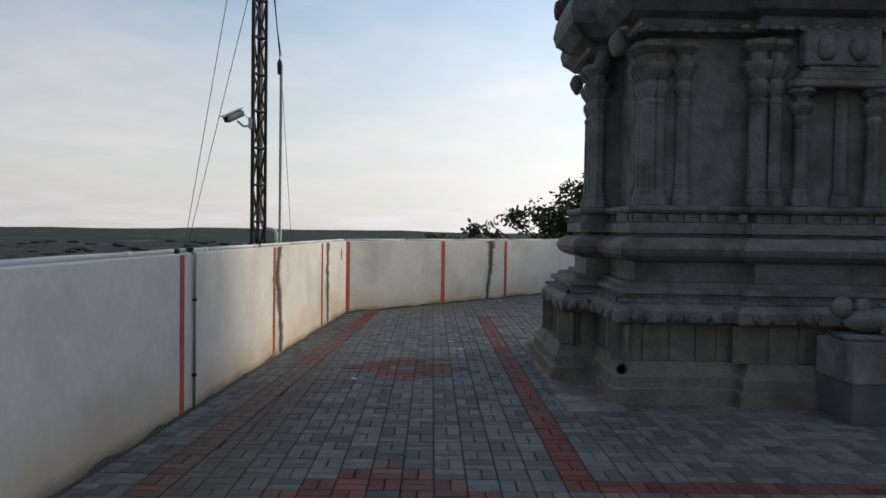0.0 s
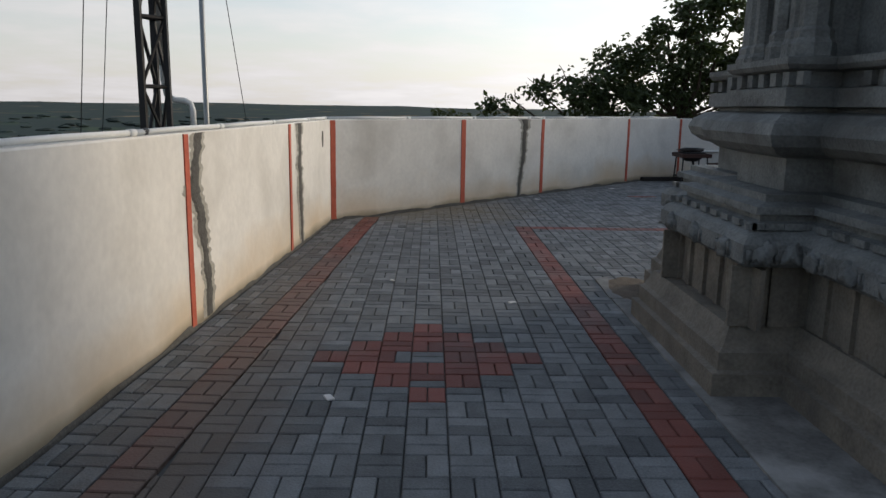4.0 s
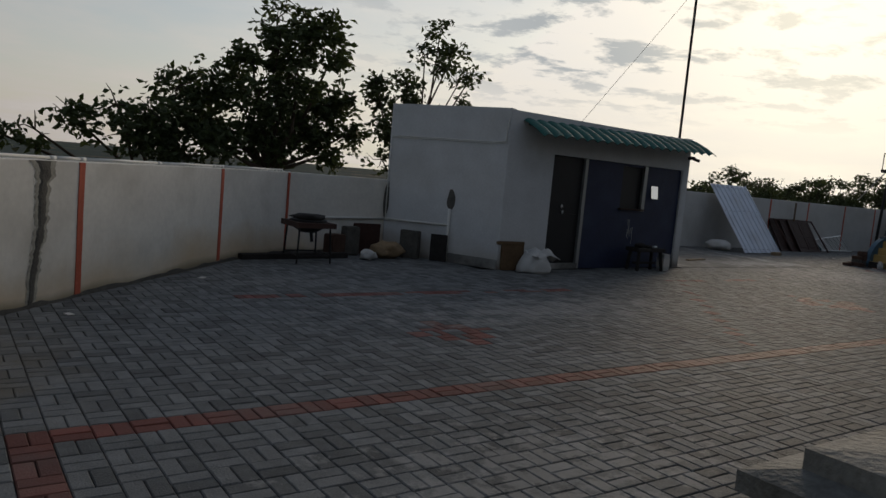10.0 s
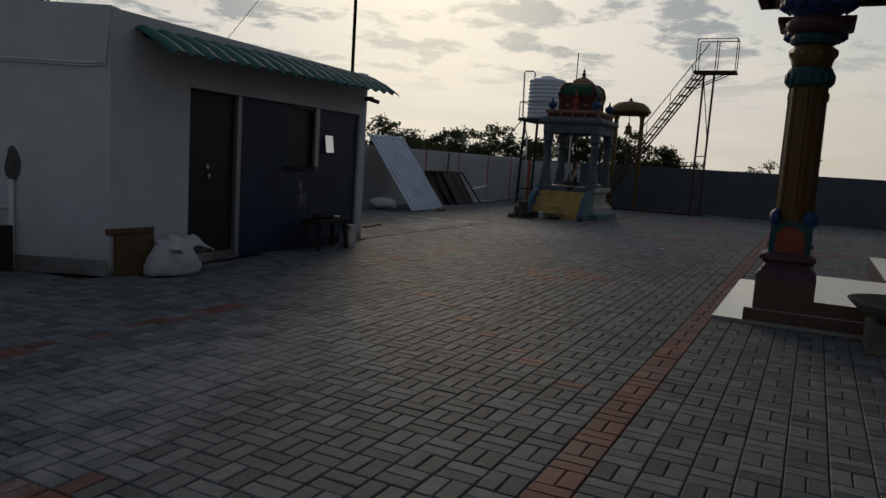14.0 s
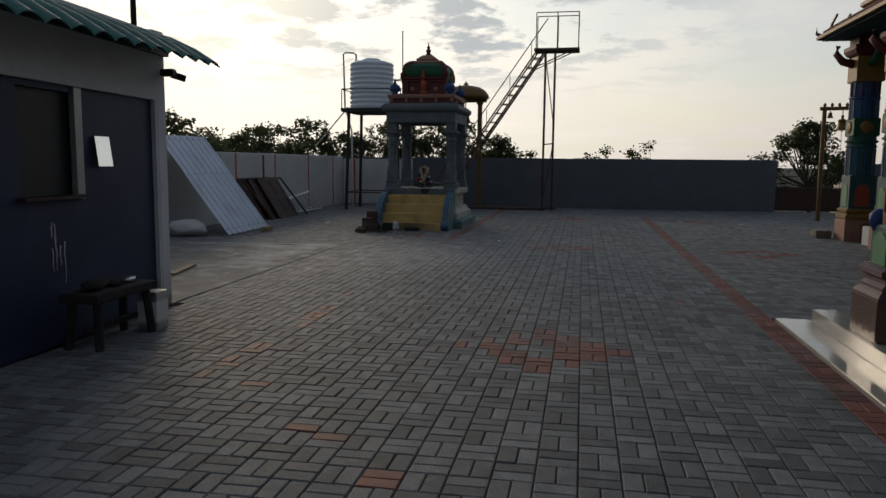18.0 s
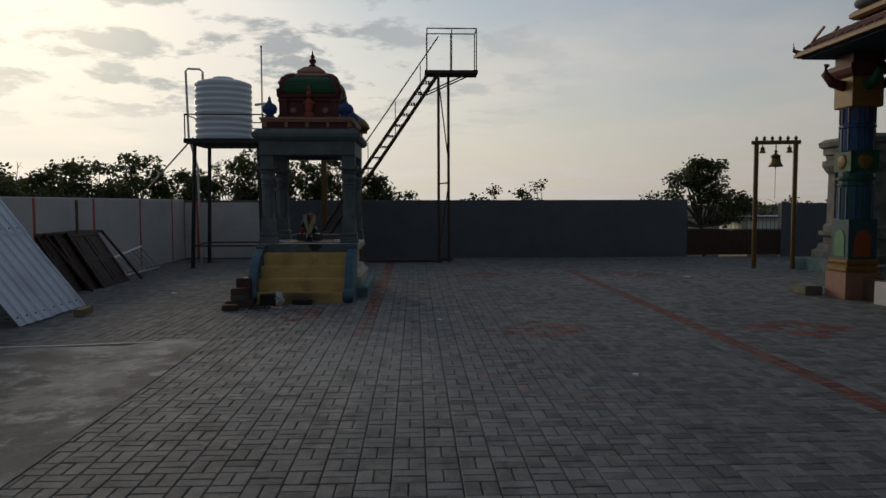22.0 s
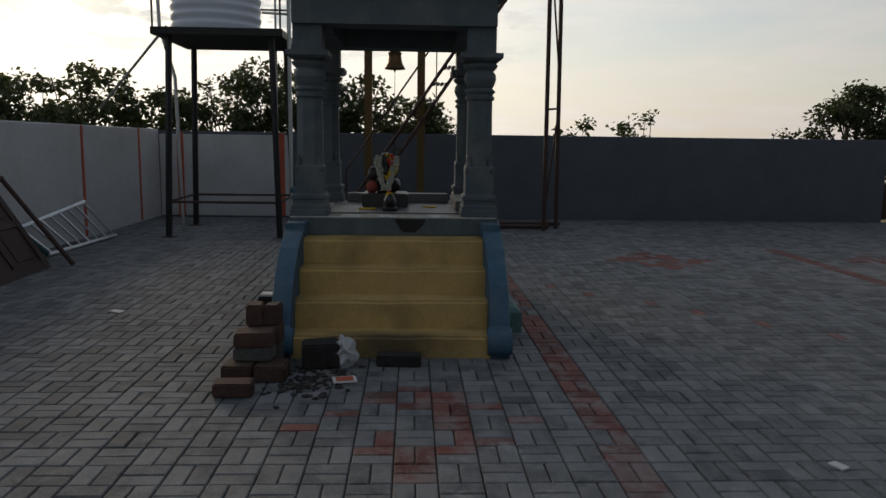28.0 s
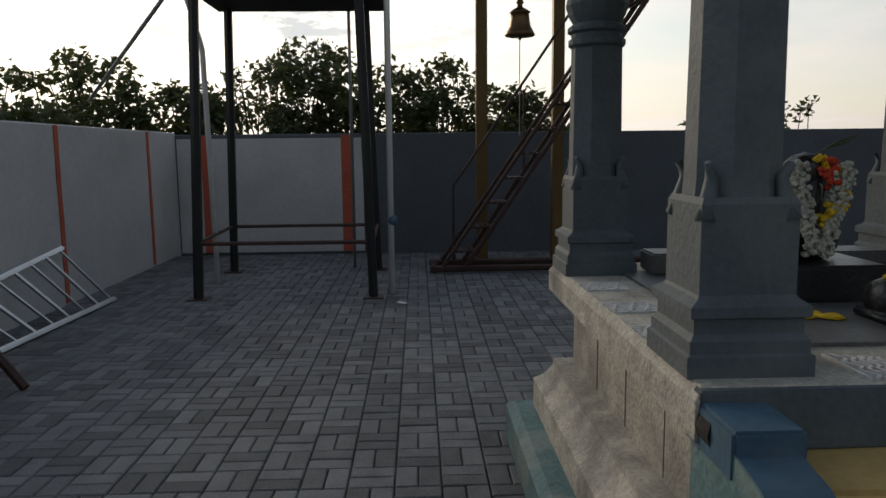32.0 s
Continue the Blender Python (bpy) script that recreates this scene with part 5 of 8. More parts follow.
roof_sheet = corrugated(0.95, 1.55, 0.236, 0.028)
upper_sheet = corrugated(0.95, 1.1, 0.236, 0.028)
bmesh.ops.translate(upper_sheet, verts=list(upper_sheet.verts), vec=(0.006, 1.4, 0.012))
lean = math.degrees(math.atan2(1.72, 1.55))
for k in range(2):
    ob = thing("roof_sheet", (0, 0, 0), "", "")
    part("sheet", roof_sheet.copy(), M_TIN, ob)
    part("sheet", upper_sheet.copy(), M_TIN, ob)
    for x in (0.09, 0.32, 0.55, 0.78):
        for y in (0.12, 1.5, 2.4):
            part("screw", lathe([(0.012, 0), (0.012, 0.012), (0.0, 0.016)], 6, (x, y, 0.0 if y < 1.4 else 0.012)), M_RUST, ob)
    ob.matrix_world = pose(20.5 + 0.96 * k, 23.4, 0.02 + 0.012 * k, 52.5, 0, 0)
    tagged(ob, "ribbed blue-grey metal roofing sheet leaning on the wall", "sheet", "leaning roofing sheets")
roof_sheet.free()
upper_sheet.free()
loose_block("wood_block", (21.65, 23.1, 0), (0.42, 0.14, 0.1), 6, M_WOOD, "rough wooden block under the sheets", "block", 7)
heap = tagged(part("rolled_mat", roughen(blob((0.3, 0.4, 0.17), (0, 0, 0.16), 0.3, 3.3, 3), 0.02, 7), M_SACK, smooth=True), "grey rolled mat stored under the sheets", "mat")
heap.location = (20.3, 24.2, 0)
loose_block("plank", (15.9, 21.75, 0.008), (0.9, 0.1, 0.03), 12, M_WOOD, "short pale plank lying on the concrete", "plank", 8)
# old panelled door leaves leaning on the wall
def old_door(at, lean_deg, turn):
    d = thing("old_door", at, "old dark brown panelled door leaf leaning on the wall", "door", "stacked old doors")
    part("stile", boxes((0.0, 0.12, 0.0, 0.045, 0, 1.25), bevel=0.004), M_WOOD_DARK, d)
    part("stile", boxes((1.28, 1.4, 0.0, 0.045, 0, 1.25), bevel=0.004), M_WOOD_DARK, d)
    part("stile", boxes((0.64, 0.76, 0.0, 0.045, 0.12, 1.13), bevel=0.004), M_WOOD_DARK, d)
    for z in (0.0, 1.13):
        part("rail", boxes((0.12, 1.28, 0.0, 0.045, z, z + 0.12), bevel=0.004), M_WOOD_DARK, d)
    for x in (0.12, 0.76):
        for z0, z1 in ((0.12, 0.58), (0.66, 1.13)):
            part("door_panel", boxes((x, x + 0.52, 0.014, 0.032, z0, z1), (x + 0.06, x + 0.46, 0.006, 0.014, z0 + 0.06, z1 - 0.06)), M_WOOD_DARK, d)
        part("rail", boxes((x, x + 0.52, 0.0, 0.045, 0.58, 0.66)), M_WOOD_DARK, d)
    d.matrix_world = pose(*at, lean_deg, 0, turn)
    return d


old_door((24.12, 24.38, 0.0), -30, 2)
old_door((24.6, 24.29, 0.0), -31, 1)
old_door((25.02, 24.2, 0.0), -32, 2)
prop = thing("leaning_doorframe", (0, 0, 0), "dark steel door frame leaning on the wall", "doorframe")
part("post", tube(bmesh.new(), [(26.45, 24.02, 0.03), (26.7, 24.92, 1.02)], 0.03, 6), M_RUST, prop)
part("post", tube(bmesh.new(), [(24.3, 24.1, 0.03), (24.3, 24.92, 1.04)], 0.03, 6), M_RUST, prop)
part("head", tube(bmesh.new(), [(26.72, 24.92, 1.02), (24.28, 24.92, 1.04)], 0.03, 6), M_RUST, prop)
loose_block("wooden_prop", (25.45, 24.86, 0.0), (0.07, 0.03, 1.66), 0, M_BOARD, "weathered plank standing against the wall", "plank", 9)
# aluminium step ladder lying against the wall
lad = thing("aluminium_ladder", (0, 0, 0), "aluminium step ladder lying on its side by the wall", "ladder")
LB, LT = (Vector((27.2, 24.66, 0.03)), Vector((29.22, 24.6, 0.03))), (Vector((26.95, 24.92, 0.38)), Vector((28.92, 24.92, 0.57)))
up_l = (LT[0] - LB[0]).normalized()


def flat_bar(a, b, wide, thick):
    """A flat bar from a to b; its width lies in the plane of the ladder."""
    d = (b - a).normalized()
    side = (up_l - d * up_l.dot(d)).normalized() if abs(up_l.dot(d)) < 0.7 else LB[1] - LB[0]
    side = (side - d * side.dot(d)).normalized()
    out = d.cross(side)
    bm = bmesh.new()
    m = Matrix((( d.x, side.x, out.x, a.x), (d.y, side.y, out.y, a.y), (d.z, side.z, out.z, a.z), (0, 0, 0, 1)))
    box(bm, 0, (b - a).length, -wide / 2, wide / 2, -thick / 2, thick / 2, m)
    return bm


for a, b in (LB, LT):
    part("rail", flat_bar(a, b, 0.042, 0.03), M_ALU, lad)
    part("rail_lip", flat_bar(a + Vector((0, -0.016, 0.008)), b + Vector((0, -0.016, 0.008)), 0.012, 0.012), M_ALU, lad)
for k in range(8):
    u = (k + 0.35) / 7.6
    part("tread", flat_bar(LB[0].lerp(LB[1], u), LT[0].lerp(LT[1], u), 0.034 if k % 2 == 0 else 0.02, 0.02), M_ALU, lad)
part("foot_bar", tube(bmesh.new(), [(27.16, 24.65, 0.04), (26.93, 24.9, 0.38)], 0.034, 6), M_TEAL, lad, "green plastic ladder foot")

# ---- pillared shrine with steps ----
CX, CY = 24.53, 20.17
HALF, HY, PLAT = 0.84, 0.77, 0.9
shrine = thing("shrine", (0, 0, 0), "small open pillared shrine painted slate blue with a green dome", "shrine")
SQ = [(CX - HALF, CY - HY), (CX + HALF, CY - HY), (CX + HALF, CY + HY), (CX - HALF, CY + HY)]
part("base_plinth", swept(SQ, [(0.26, -0.03), (0.26, 0.16), (0.22, 0.19), (0.1, 0.2)]), M_TURQ, shrine, "worn turquoise plinth")
part("base_course", swept(SQ, [(0.14, 0.19), (0.14, 0.33), (0.1, 0.36), (0.06, 0.42), (0.06, 0.45), (-0.02, 0.46), (-0.02, 0.72), (0.03, 0.73), (0.05, 0.76)]), M_CREAM, shrine, "cream washed granite course")
part("floor_slab", swept(SQ, [(0.05, 0.755), (0.08, 0.78), (0.08, 0.87), (0.06, PLAT), (-0.2, PLAT)]), M_CREAM, shrine)
part("sanctum_floor", boxes((CX - 0.6, CX + 0.6, CY - 0.6, CY + 0.6, PLAT - 0.02, PLAT + 0.012)), M_GRANITE, shrine, "polished granite floor")
for x0, x1, y0, y1 in ((CX + 0.48, CX + 0.66, CY - 0.5, CY + 0.5), (CX - 0.45, CX + 0.47, CY - 0.72, CY - 0.52)):
    part("floor_kerb", boxes((x0, x1, y0, y1, PLAT + 0.014, PLAT + 0.1), bevel=0.008), M_GRANITE, shrine)
part("front_fascia", boxes((CX - HALF - 0.086, CX - HALF - 0.04, CY - 0.84, CY + 0.84, 0.757, PLAT - 0.004), bevel=0.004), M_SHRINE, shrine, "slate-coloured slab edge")
# joints of the base slabs
for k in range(1, 4):
    y = CY + HY + 0.02
    part("slab_joint", boxes((CX - HALF + 0.4 * k, CX - HALF + 0.404 * k, y - 0.05, y - 0.038, 0.47, 0.72)), M_CEMENT_DARK, shrine)
# drain spout on the side
bm = lathe([(0.05, 0), (0.05, 0.12), (0.03, 0.12), (0.03, 0.02)], 12)
bmesh.ops.transform(bm, matrix=Matrix.Translation((CX - HALF - 0.03, CY + 0.8, 0.82)) @ Matrix.Rotation(radians(-90), 4, "Y"), verts=list(bm.verts))
part("drain_spout", bm, M_SOOT, shrine)
bm = bmesh.new()
rim_a = [(0.13, 0.0), (0.105, -0.045), (0.08, -0.085), (0.05, -0.105), (-0.04, -0.108), (-0.075, -0.08), (-0.1, -0.04), (-0.125, 0.0)]
fr = [bm.verts.new((CX - HALF - 0.089, CY - 0.13 + u + 0.006 * math.sin(40 * v), PLAT - 0.01 + v)) for u, v in rim_a]
bk = [bm.verts.new((CX - HALF - 0.08, CY - 0.13 + u, PLAT - 0.01 + v)) for u, v in rim_a]
bm.faces.new(fr)
for k in range(8):
    bm.faces.new((fr[k], fr[(k + 1) % 8], bk[(k + 1) % 8], bk[k]))
bmesh.ops.recalc_face_normals(bm, faces=list(bm.faces))
part("soot_patch", bm, M_SOOT, shrine, "black soot patch on the platform edge")
PIL = [(CX + sx * 0.7, CY + sy * 0.695) for sx in (-1, 1) for sy in (-1, 1)]


def shrine_pillar(x, y):
    z = PLAT
    rows = [(0.15, 0.0), (0.15, 0.05), (0.142, 0.055), (0.142, 0.085), (0.13, 0.1), (0.13, 0.135), (0.142, 0.14), (0.142, 0.165), (0.12, 0.18), (0.114, 0.19)]
    part("pillar_foot", square(rows, (x, y, z)), M_SHRINE, shrine)
    part("pillar_die", square([(0.115, 0.185), (0.115, 0.4), (0.108, 0.415)], (x, y, z)), M_SHRINE, shrine)
    for sx in (-1, 1):
        for sy in (-1, 1):
            bm = tube(bmesh.new(), [(x + sx * 0.1, y + sy * 0.1, z + 0.36), (x + sx * 0.088, y + sy * 0.088, z + 0.42), (x + sx * 0.083, y + sy * 0.083, z + 0.46), (x + sx * 0.098, y + sy * 0.098, z + 0.495)], 0.026, 6, 0.01)
            part("leaf_ornament", bm, M_SHRINE, shrine, smooth=True)
    shaft = lathe([(0.116, 0.4), (0.112, 0.45), (0.107, 0.94), (0.107, 0.955)], 8, (x, y, z), math.pi / 8)
    part("pillar_shaft", shaft, M_SHRINE, shrine)
    cap = [(0.108, 0.95), (0.12, 0.96), (0.12, 0.98), (0.108, 0.988), (0.108, 1.005), (0.124, 1.015), (0.124, 1.03), (0.1, 1.048), (0.118, 1.08), (0.132, 1.12), (0.126, 1.16), (0.108, 1.185), (0.136, 1.215), (0.144, 1.235), (0.116, 1.248), (0.116, 1.262)]
    part("pillar_capital", lathe(cap, 16, (x, y, z)), M_SHRINE, shrine, smooth=False)
    part("pillar_abacus", square([(0.14, 1.258), (0.168, 1.28), (0.168, 1.318), (0.116, 1.322), (0.116, BZ - PLAT + 0.02)], (x, y, z)), M_SHRINE, shrine)


BZ = 2.42
for x, y in PIL:
    shrine_pillar(x, y)
ring = [(CX - 0.87, CY - 0.81), (CX + 0.87, CY - 0.81), (CX + 0.87, CY + 0.81), (CX - 0.87, CY + 0.81)]
for x0, x1, y0, y1 in ((-0.87, -0.59, -0.81, 0.81), (0.59, 0.87, -0.81, 0.81), (-0.59, 0.59, -0.81, -0.53), (-0.59, 0.59, 0.53, 0.81)):
    part("beam", boxes((CX + x0, CX + x1, CY + y0, CY + y1, BZ, BZ + 0.3)), M_SHRINE, shrine)
part("ceiling_slab", boxes((CX - 0.86, CX + 0.86, CY - 0.8, CY + 0.8, BZ + 0.2, BZ + 0.29)), M_SHRINE, shrine)
part("eave", swept(ring, [(0.0, BZ + 0.24), (0.06, BZ + 0.25), (0.1, BZ + 0.3), (0.1, BZ + 0.36), (0.04, BZ + 0.42), (0.0, BZ + 0.44)]), M_SHRINE, shrine)
RZ = BZ + 0.44
part("parapet_recess", swept(ring, [(-0.06, RZ - 0.01), (-0.06, RZ + 0.03), (-0.085, RZ + 0.035), (-0.085, RZ + 0.13), (-0.05, RZ + 0.13)]), M_REDP, shrine, "dark red parapet recess")
part("parapet_rail", swept(ring, [(-0.06, RZ + 0.115), (-0.03, RZ + 0.12), (-0.03, RZ + 0.15), (-0.01, RZ + 0.155), (-0.01, RZ + 0.19), (-0.05, RZ + 0.2), (-0.3, RZ + 0.2)]), M_PINKP, shrine, "pale salmon parapet rail")
for k in range(5):
    for s in (-1, 1):
        x = CX - 0.77 + 0.385 * k
        part("parapet_post", boxes((x - 0.025, x + 0.025, CY + s * 0.74 - 0.02, CY + s * 0.74 + 0.02, RZ + 0.03, RZ + 0.12)), M_PINKP, shrine)
        y = CY - 0.71 + 0.355 * k
        part("parapet_post", boxes((CX + s * 0.8 - 0.02, CX + s * 0.8 + 0.02, y - 0.025, y + 0.025, RZ + 0.03, RZ + 0.12)), M_PINKP, shrine)
DZ = RZ + 0.19
part("dome_neck", square([(0.52, 0.0), (0.52, 0.035), (0.47, 0.05), (0.47, 0.26), (0.51, 0.28), (0.51, 0.31), (0.55, 0.33), (0.56, 0.37), (0.5, 0.385)], (CX, CY, DZ)), M_REDP, shrine, "dark red dome neck")
part("dome", square([(0.47, 0.38), (0.505, 0.4), (0.515, 0.47), (0.5, 0.54), (0.46, 0.6), (0.39, 0.645), (0.3, 0.665)], (CX, CY, DZ)), M_GREENP, shrine, "dark green painted square dome")
for k, r in enumerate((0.522, 0.516, 0.49)):
    part("dome_band", square([(r - 0.03, 0), (r, 0.006), (r, 0.02), (r - 0.03, 0.028)], (CX, CY, DZ + 0.43 + 0.06 * k)), M_GREENP, shrine)
for sx in (-1, 1):
    for sy in (-1, 1):
        rib = tube(bmesh.new(), [(CX + sx * r, CY + sy * r, DZ + z) for r, z in ((0.49, 0.37), (0.5, 0.44), (0.485, 0.52), (0.45, 0.585), (0.38, 0.64), (0.3, 0.665))], 0.075, 8, 0.05)
        part("dome_rib", rib, M_REDP, shrine, "dark red scrolled corner rib", smooth=True)
        part("neck_corner", square([(0.07, 0.03), (0.07, 0.24), (0.085, 0.27), (0.085, 0.31)], (CX + sx * 0.45, CY + sy * 0.45, DZ)), M_REDP, shrine)
part("dome_crown", square([(0.33, 0.65), (0.35, 0.67), (0.32, 0.7), (0.24, 0.72), (0.25, 0.75), (0.18, 0.8), (0.12, 0.835), (0.05, 0.85)], (CX, CY, DZ)), M_PINKP, shrine, "salmon lotus crown")
part("finial", lathe([(0.06, 0.84), (0.08, 0.86), (0.035, 0.89), (0.065, 0.92), (0.06, 0.95), (0.025, 0.98), (0.045, 1.0), (0.015, 1.04), (0.012, 1.08), (0.0, 1.1)], 12, (CX, CY, DZ)), M_REDP, shrine, smooth=True)
for a in range(4):
    m = Matrix.Translation((CX, CY, DZ)) @ Matrix.Rotation(math.pi / 2 * a, 4, "Z")
    fig = merge(blob((0.05, 0.075, 0.13), (0.55, 0, 0.2), 0.15, 2.0), blob((0.045, 0.05, 0.055), (0.56, 0, 0.37), 0.1, 3.0), blob((0.045, 0.1, 0.06), (0.55, 0, 0.06), 0.15, 4.0), blob((0.03, 0.11, 0.03), (0.57, 0.01, 0.24), 0.2, 5.0), blob((0.03, 0.035, 0.06), (0.56, 0.0, 0.44), 0.1, 6.0))
    bmesh.ops.transform(fig, matrix=m, verts=list(fig.verts))
    part("painted_figure", fig, M_ORANGE if a == 2 else M_GOLD, shrine, "orange painted standing figure", smooth=True)
    for s in (-1, 1):
        bm = blob((0.025, 0.06, 0.045), (0.475, 0.28 * s, 0.14), 0.3, a + 2.0)
        bmesh.ops.transform(bm, matrix=m, verts=list(bm.verts))
        part("neck_ornament", bm, M_PINKP, shrine, smooth=True)
for ob in shrine.children:
    if ob.name.split(".")[0] in ("dome_neck", "dome", "dome_band", "dome_rib", "neck_corner", "dome_crown", "finial", "painted_figure", "neck_ornament"):
        ob.data.transform(Matrix.Translation((0, 0, DZ)) @ Matrix.Diagonal((1, 1, 1.18, 1)) @ Matrix.Translation((0, 0, -DZ)))
for sx in (-1, 1):
    for sy in (-1, 1):
        at = (CX + sx * 0.7, CY + sy * 0.65, DZ)
        part("corner_dome", lathe([(0.07, 0.0), (0.09, 0.03), (0.06, 0.06), (0.12, 0.1), (0.135, 0.16), (0.11, 0.22), (0.05, 0.26), (0.03, 0.27)], 12, at), M_COBALT, shrine, "small cobalt blue corner dome", smooth=True)
        part("corner_finial", lathe([(0.025, 0.26), (0.045, 0.285), (0.02, 0.31), (0.03, 0.335), (0.006, 0.375), (0.0, 0.39)], 8, at), M_TEAL, shrine, smooth=True)
# steps and side walls
for k, (z0, z1) in enumerate(((-0.03, 0.157), (0.157, 0.362), (0.362, 0.557), (0.557, 0.756))):
    x = CX - HALF - 0.99 + 0.23 * k
    bm = boxes((x, CX - HALF + 0.02 - 0.001 * k, CY - 0.7, CY + 0.7, z0, z1))
    bmesh.ops.bevel(bm, geom=[e for e in bm.edges if abs(e.verts[0].co.x - x) < 1e-4 and abs(e.verts[1].co.x - x) < 1e-4 and min(e.verts[0].co.z, e.verts[1].co.z) > z1 - 0.01], offset=0.022, segments=3, affect="EDGES")
    bmesh.ops.subdivide_edges(bm, edges=[e for e in bm.edges if e.calc_length() > 0.5], cuts=22, use_grid_fill=True)
    roughen(bm, 0.006, 5, k)
    part("step", bm, M_YELLOW, shrine, "yellow painted cement step, soiled")
for sy in (-1, 1):
    y0, y1 = sorted((CY + sy * 0.7, CY + sy * 0.83))
    pts = [(CX - HALF - u, z) for u, z in ((0.03, -0.03), (0.98, -0.03), (1.02, 0.06), (1.02, 0.2), (0.97, 0.23), (0.93, 0.34), (0.84, 0.49), (0.72, 0.61), (0.56, 0.72), (0.36, 0.8), (0.2, 0.83), (0.03, 0.83))]
    bm = bmesh.new()
    a = [bm.verts.new((x, y0, z)) for x, z in pts]
    b = [bm.verts.new((x, y1, z)) for x, z in pts]
    for i in range(len(pts)):
        j = (i + 1) % len(pts)
        bm.faces.new((a[i], a[j], b[j], b[i]))
    bm.faces.new(a)
    bm.faces.new(b[::-1])
    bmesh.ops.recalc_face_normals(bm, faces=list(bm.faces))
    part("balustrade", bm, M_BLUEPAINT, shrine, "blue painted curved stair side wall")
    yo = y1 if sy > 0 else y0
    face = bmesh.new()
    fa = [face.verts.new((x, yo + sy * 0.001, z)) for x, z in pts]
    fb = [face.verts.new((x, yo + sy * 0.007, z)) for x, z in pts]
    for i in range(len(pts)):
        j = (i + 1) % len(pts)
        face.faces.new((fa[i], fa[j], fb[j], fb[i]))
    face.faces.new(fa[::-1])
    face.faces.new(fb)
    bmesh.ops.recalc_face_normals(face, faces=list(face.faces))
    part("side_face", face, M_TURQ, shrine, "peeling turquoise side of the stair wall")
    part("newel", boxes((CX - HALF - 0.26, CX - HALF + 0.0, y0 - 0.012, y1 + 0.012, 0.76, 0.87), bevel=0.008), M_BLUEPAINT, shrine)
    bm = lathe([(0.0, -0.085), (0.09, -0.085), (0.1, -0.07), (0.1, 0.07), (0.09, 0.085), (0.0, 0.085)], 20)
    bmesh.ops.transform(bm, matrix=Matrix.Translation((CX - HALF - 0.97, (y0 + y1) / 2, 0.115)) @ Matrix.Rotation(radians(90), 4, "X"), verts=list(bm.verts))
    part("scroll", bm, M_BLUEPAINT, shrine, smooth=True)
# chalk drawings on the floor edge: straight border lines with waves between
for k, (x, y) in enumerate(((CX - 0.8, CY + 0.36), (CX - 0.8, CY + 0.06), (CX - 0.8, CY - 0.36), (CX - 0.42, CY + 0.75), (CX - 0.08, CY + 0.75), (CX + 0.3, CY + 0.75))):
    front = k < 3
    for r in range(-3, 4):
        pts = []
        for i in range(15):
            u = (-0.1 + 0.2 * i / 14) * (1.0 if front else 0.8)
            v = r * 0.024 + (0.011 * math.sin(i * 1.3 + r) if abs(r) < 3 else 0.0)
            pts.append((x + (u + 0.3 * v if front else v), y + (v if front else u), PLAT + 0.002))
        part("chalk_line", tube(bmesh.new(), pts, 0.0055, 4), M_CHALK, shrine, "white chalk line drawing")
# idol and its flowers
GX, GY, GZ = 24.62, 20.265, PLAT + 0.012
idol = merge(boxes((-0.2, 0.22, -0.2, 0.22, 0.0, 0.125), bevel=0.01), blob((0.1, 0.14, 0.09), (0.02, 0, 0.2), 0.15, 1.0), blob((0.09, 0.1, 0.13), (0.03, 0, 0.31), 0.15, 2.0), blob((0.07, 0.085, 0.08), (0.0, 0, 0.42), 0.15, 3.0), blob((0.035, 0.04, 0.09), (-0.07, 0.01, 0.33), 0.2, 4.0), blob((0.05, 0.055, 0.07), (0.0, 0.12, 0.3), 0.2, 5.0))
idol_ob = tagged(part("stone_idol", idol, M_IDOL, smooth=False), "black oiled stone idol seated on a square block", "statue")
idol_ob.location = (GX, GY, GZ)


def flower_mass(name, material, spots, label, count, r=0.022):
    rng = random.Random(len(name) + count)
    bm = bmesh.new()
    for _ in range(count):
        c = Vector(rng.choice(spots)) + Vector([rng.uniform(-0.02, 0.02) for _ in range(3)])
        s = r * rng.uniform(0.7, 1.25)
        d = bmesh.ops.create_icosphere(bm, subdivisions=1, radius=s)
        bmesh.ops.translate(bm, verts=d["verts"], vec=c)
    return tagged(part(name, bm, material), label, "garland")


strand = [(GX - 0.1 - 0.025 * t, GY + s * (0.095 - 0.075 * t ** 1.4) * w, GZ + 0.45 - 0.27 * t - 0.03 * (1 - w)) for s in (-1, 1) for w in (1.0, 0.72) for t in (k / 14 for k in range(15))] + [(GX - 0.12, GY + 0.01 * k, GZ + 0.17) for k in (-3, -1, 1, 3)]
flower_mass("jasmine_garland", M_FLOWER_W, strand, "white jasmine garland hung in a deep loop on the idol", 760, 0.0095)
flower_mass("marigold_garland", M_FLOWER_Y, [(GX - 0.12 + 0.06 * t, GY - 0.01 - 0.08 * math.sin(3.0 * t), GZ + 0.27 + 0.2 * t) for t in (k / 12 for k in range(13))], "yellow marigolds tucked on the idol", 110, 0.012)
flower_mass("red_flower_bunch", M_FLOWER_R, [(GX - 0.09, GY - 0.03, GZ + 0.43), (GX - 0.1, GY - 0.04, GZ + 0.39), (GX - 0.08, GY - 0.06, GZ + 0.45)], "red flowers tucked on the idol", 40, 0.013)
tagged(part("idol_cloth", roughen(blob((0.06, 0.055, 0.06), (GX - 0.07, GY + 0.13, GZ + 0.18), 0.2, 1.0), 0.006, 14), M_CLOTH, smooth=True), "dull red cloth wrapped on the idol", "cloth")
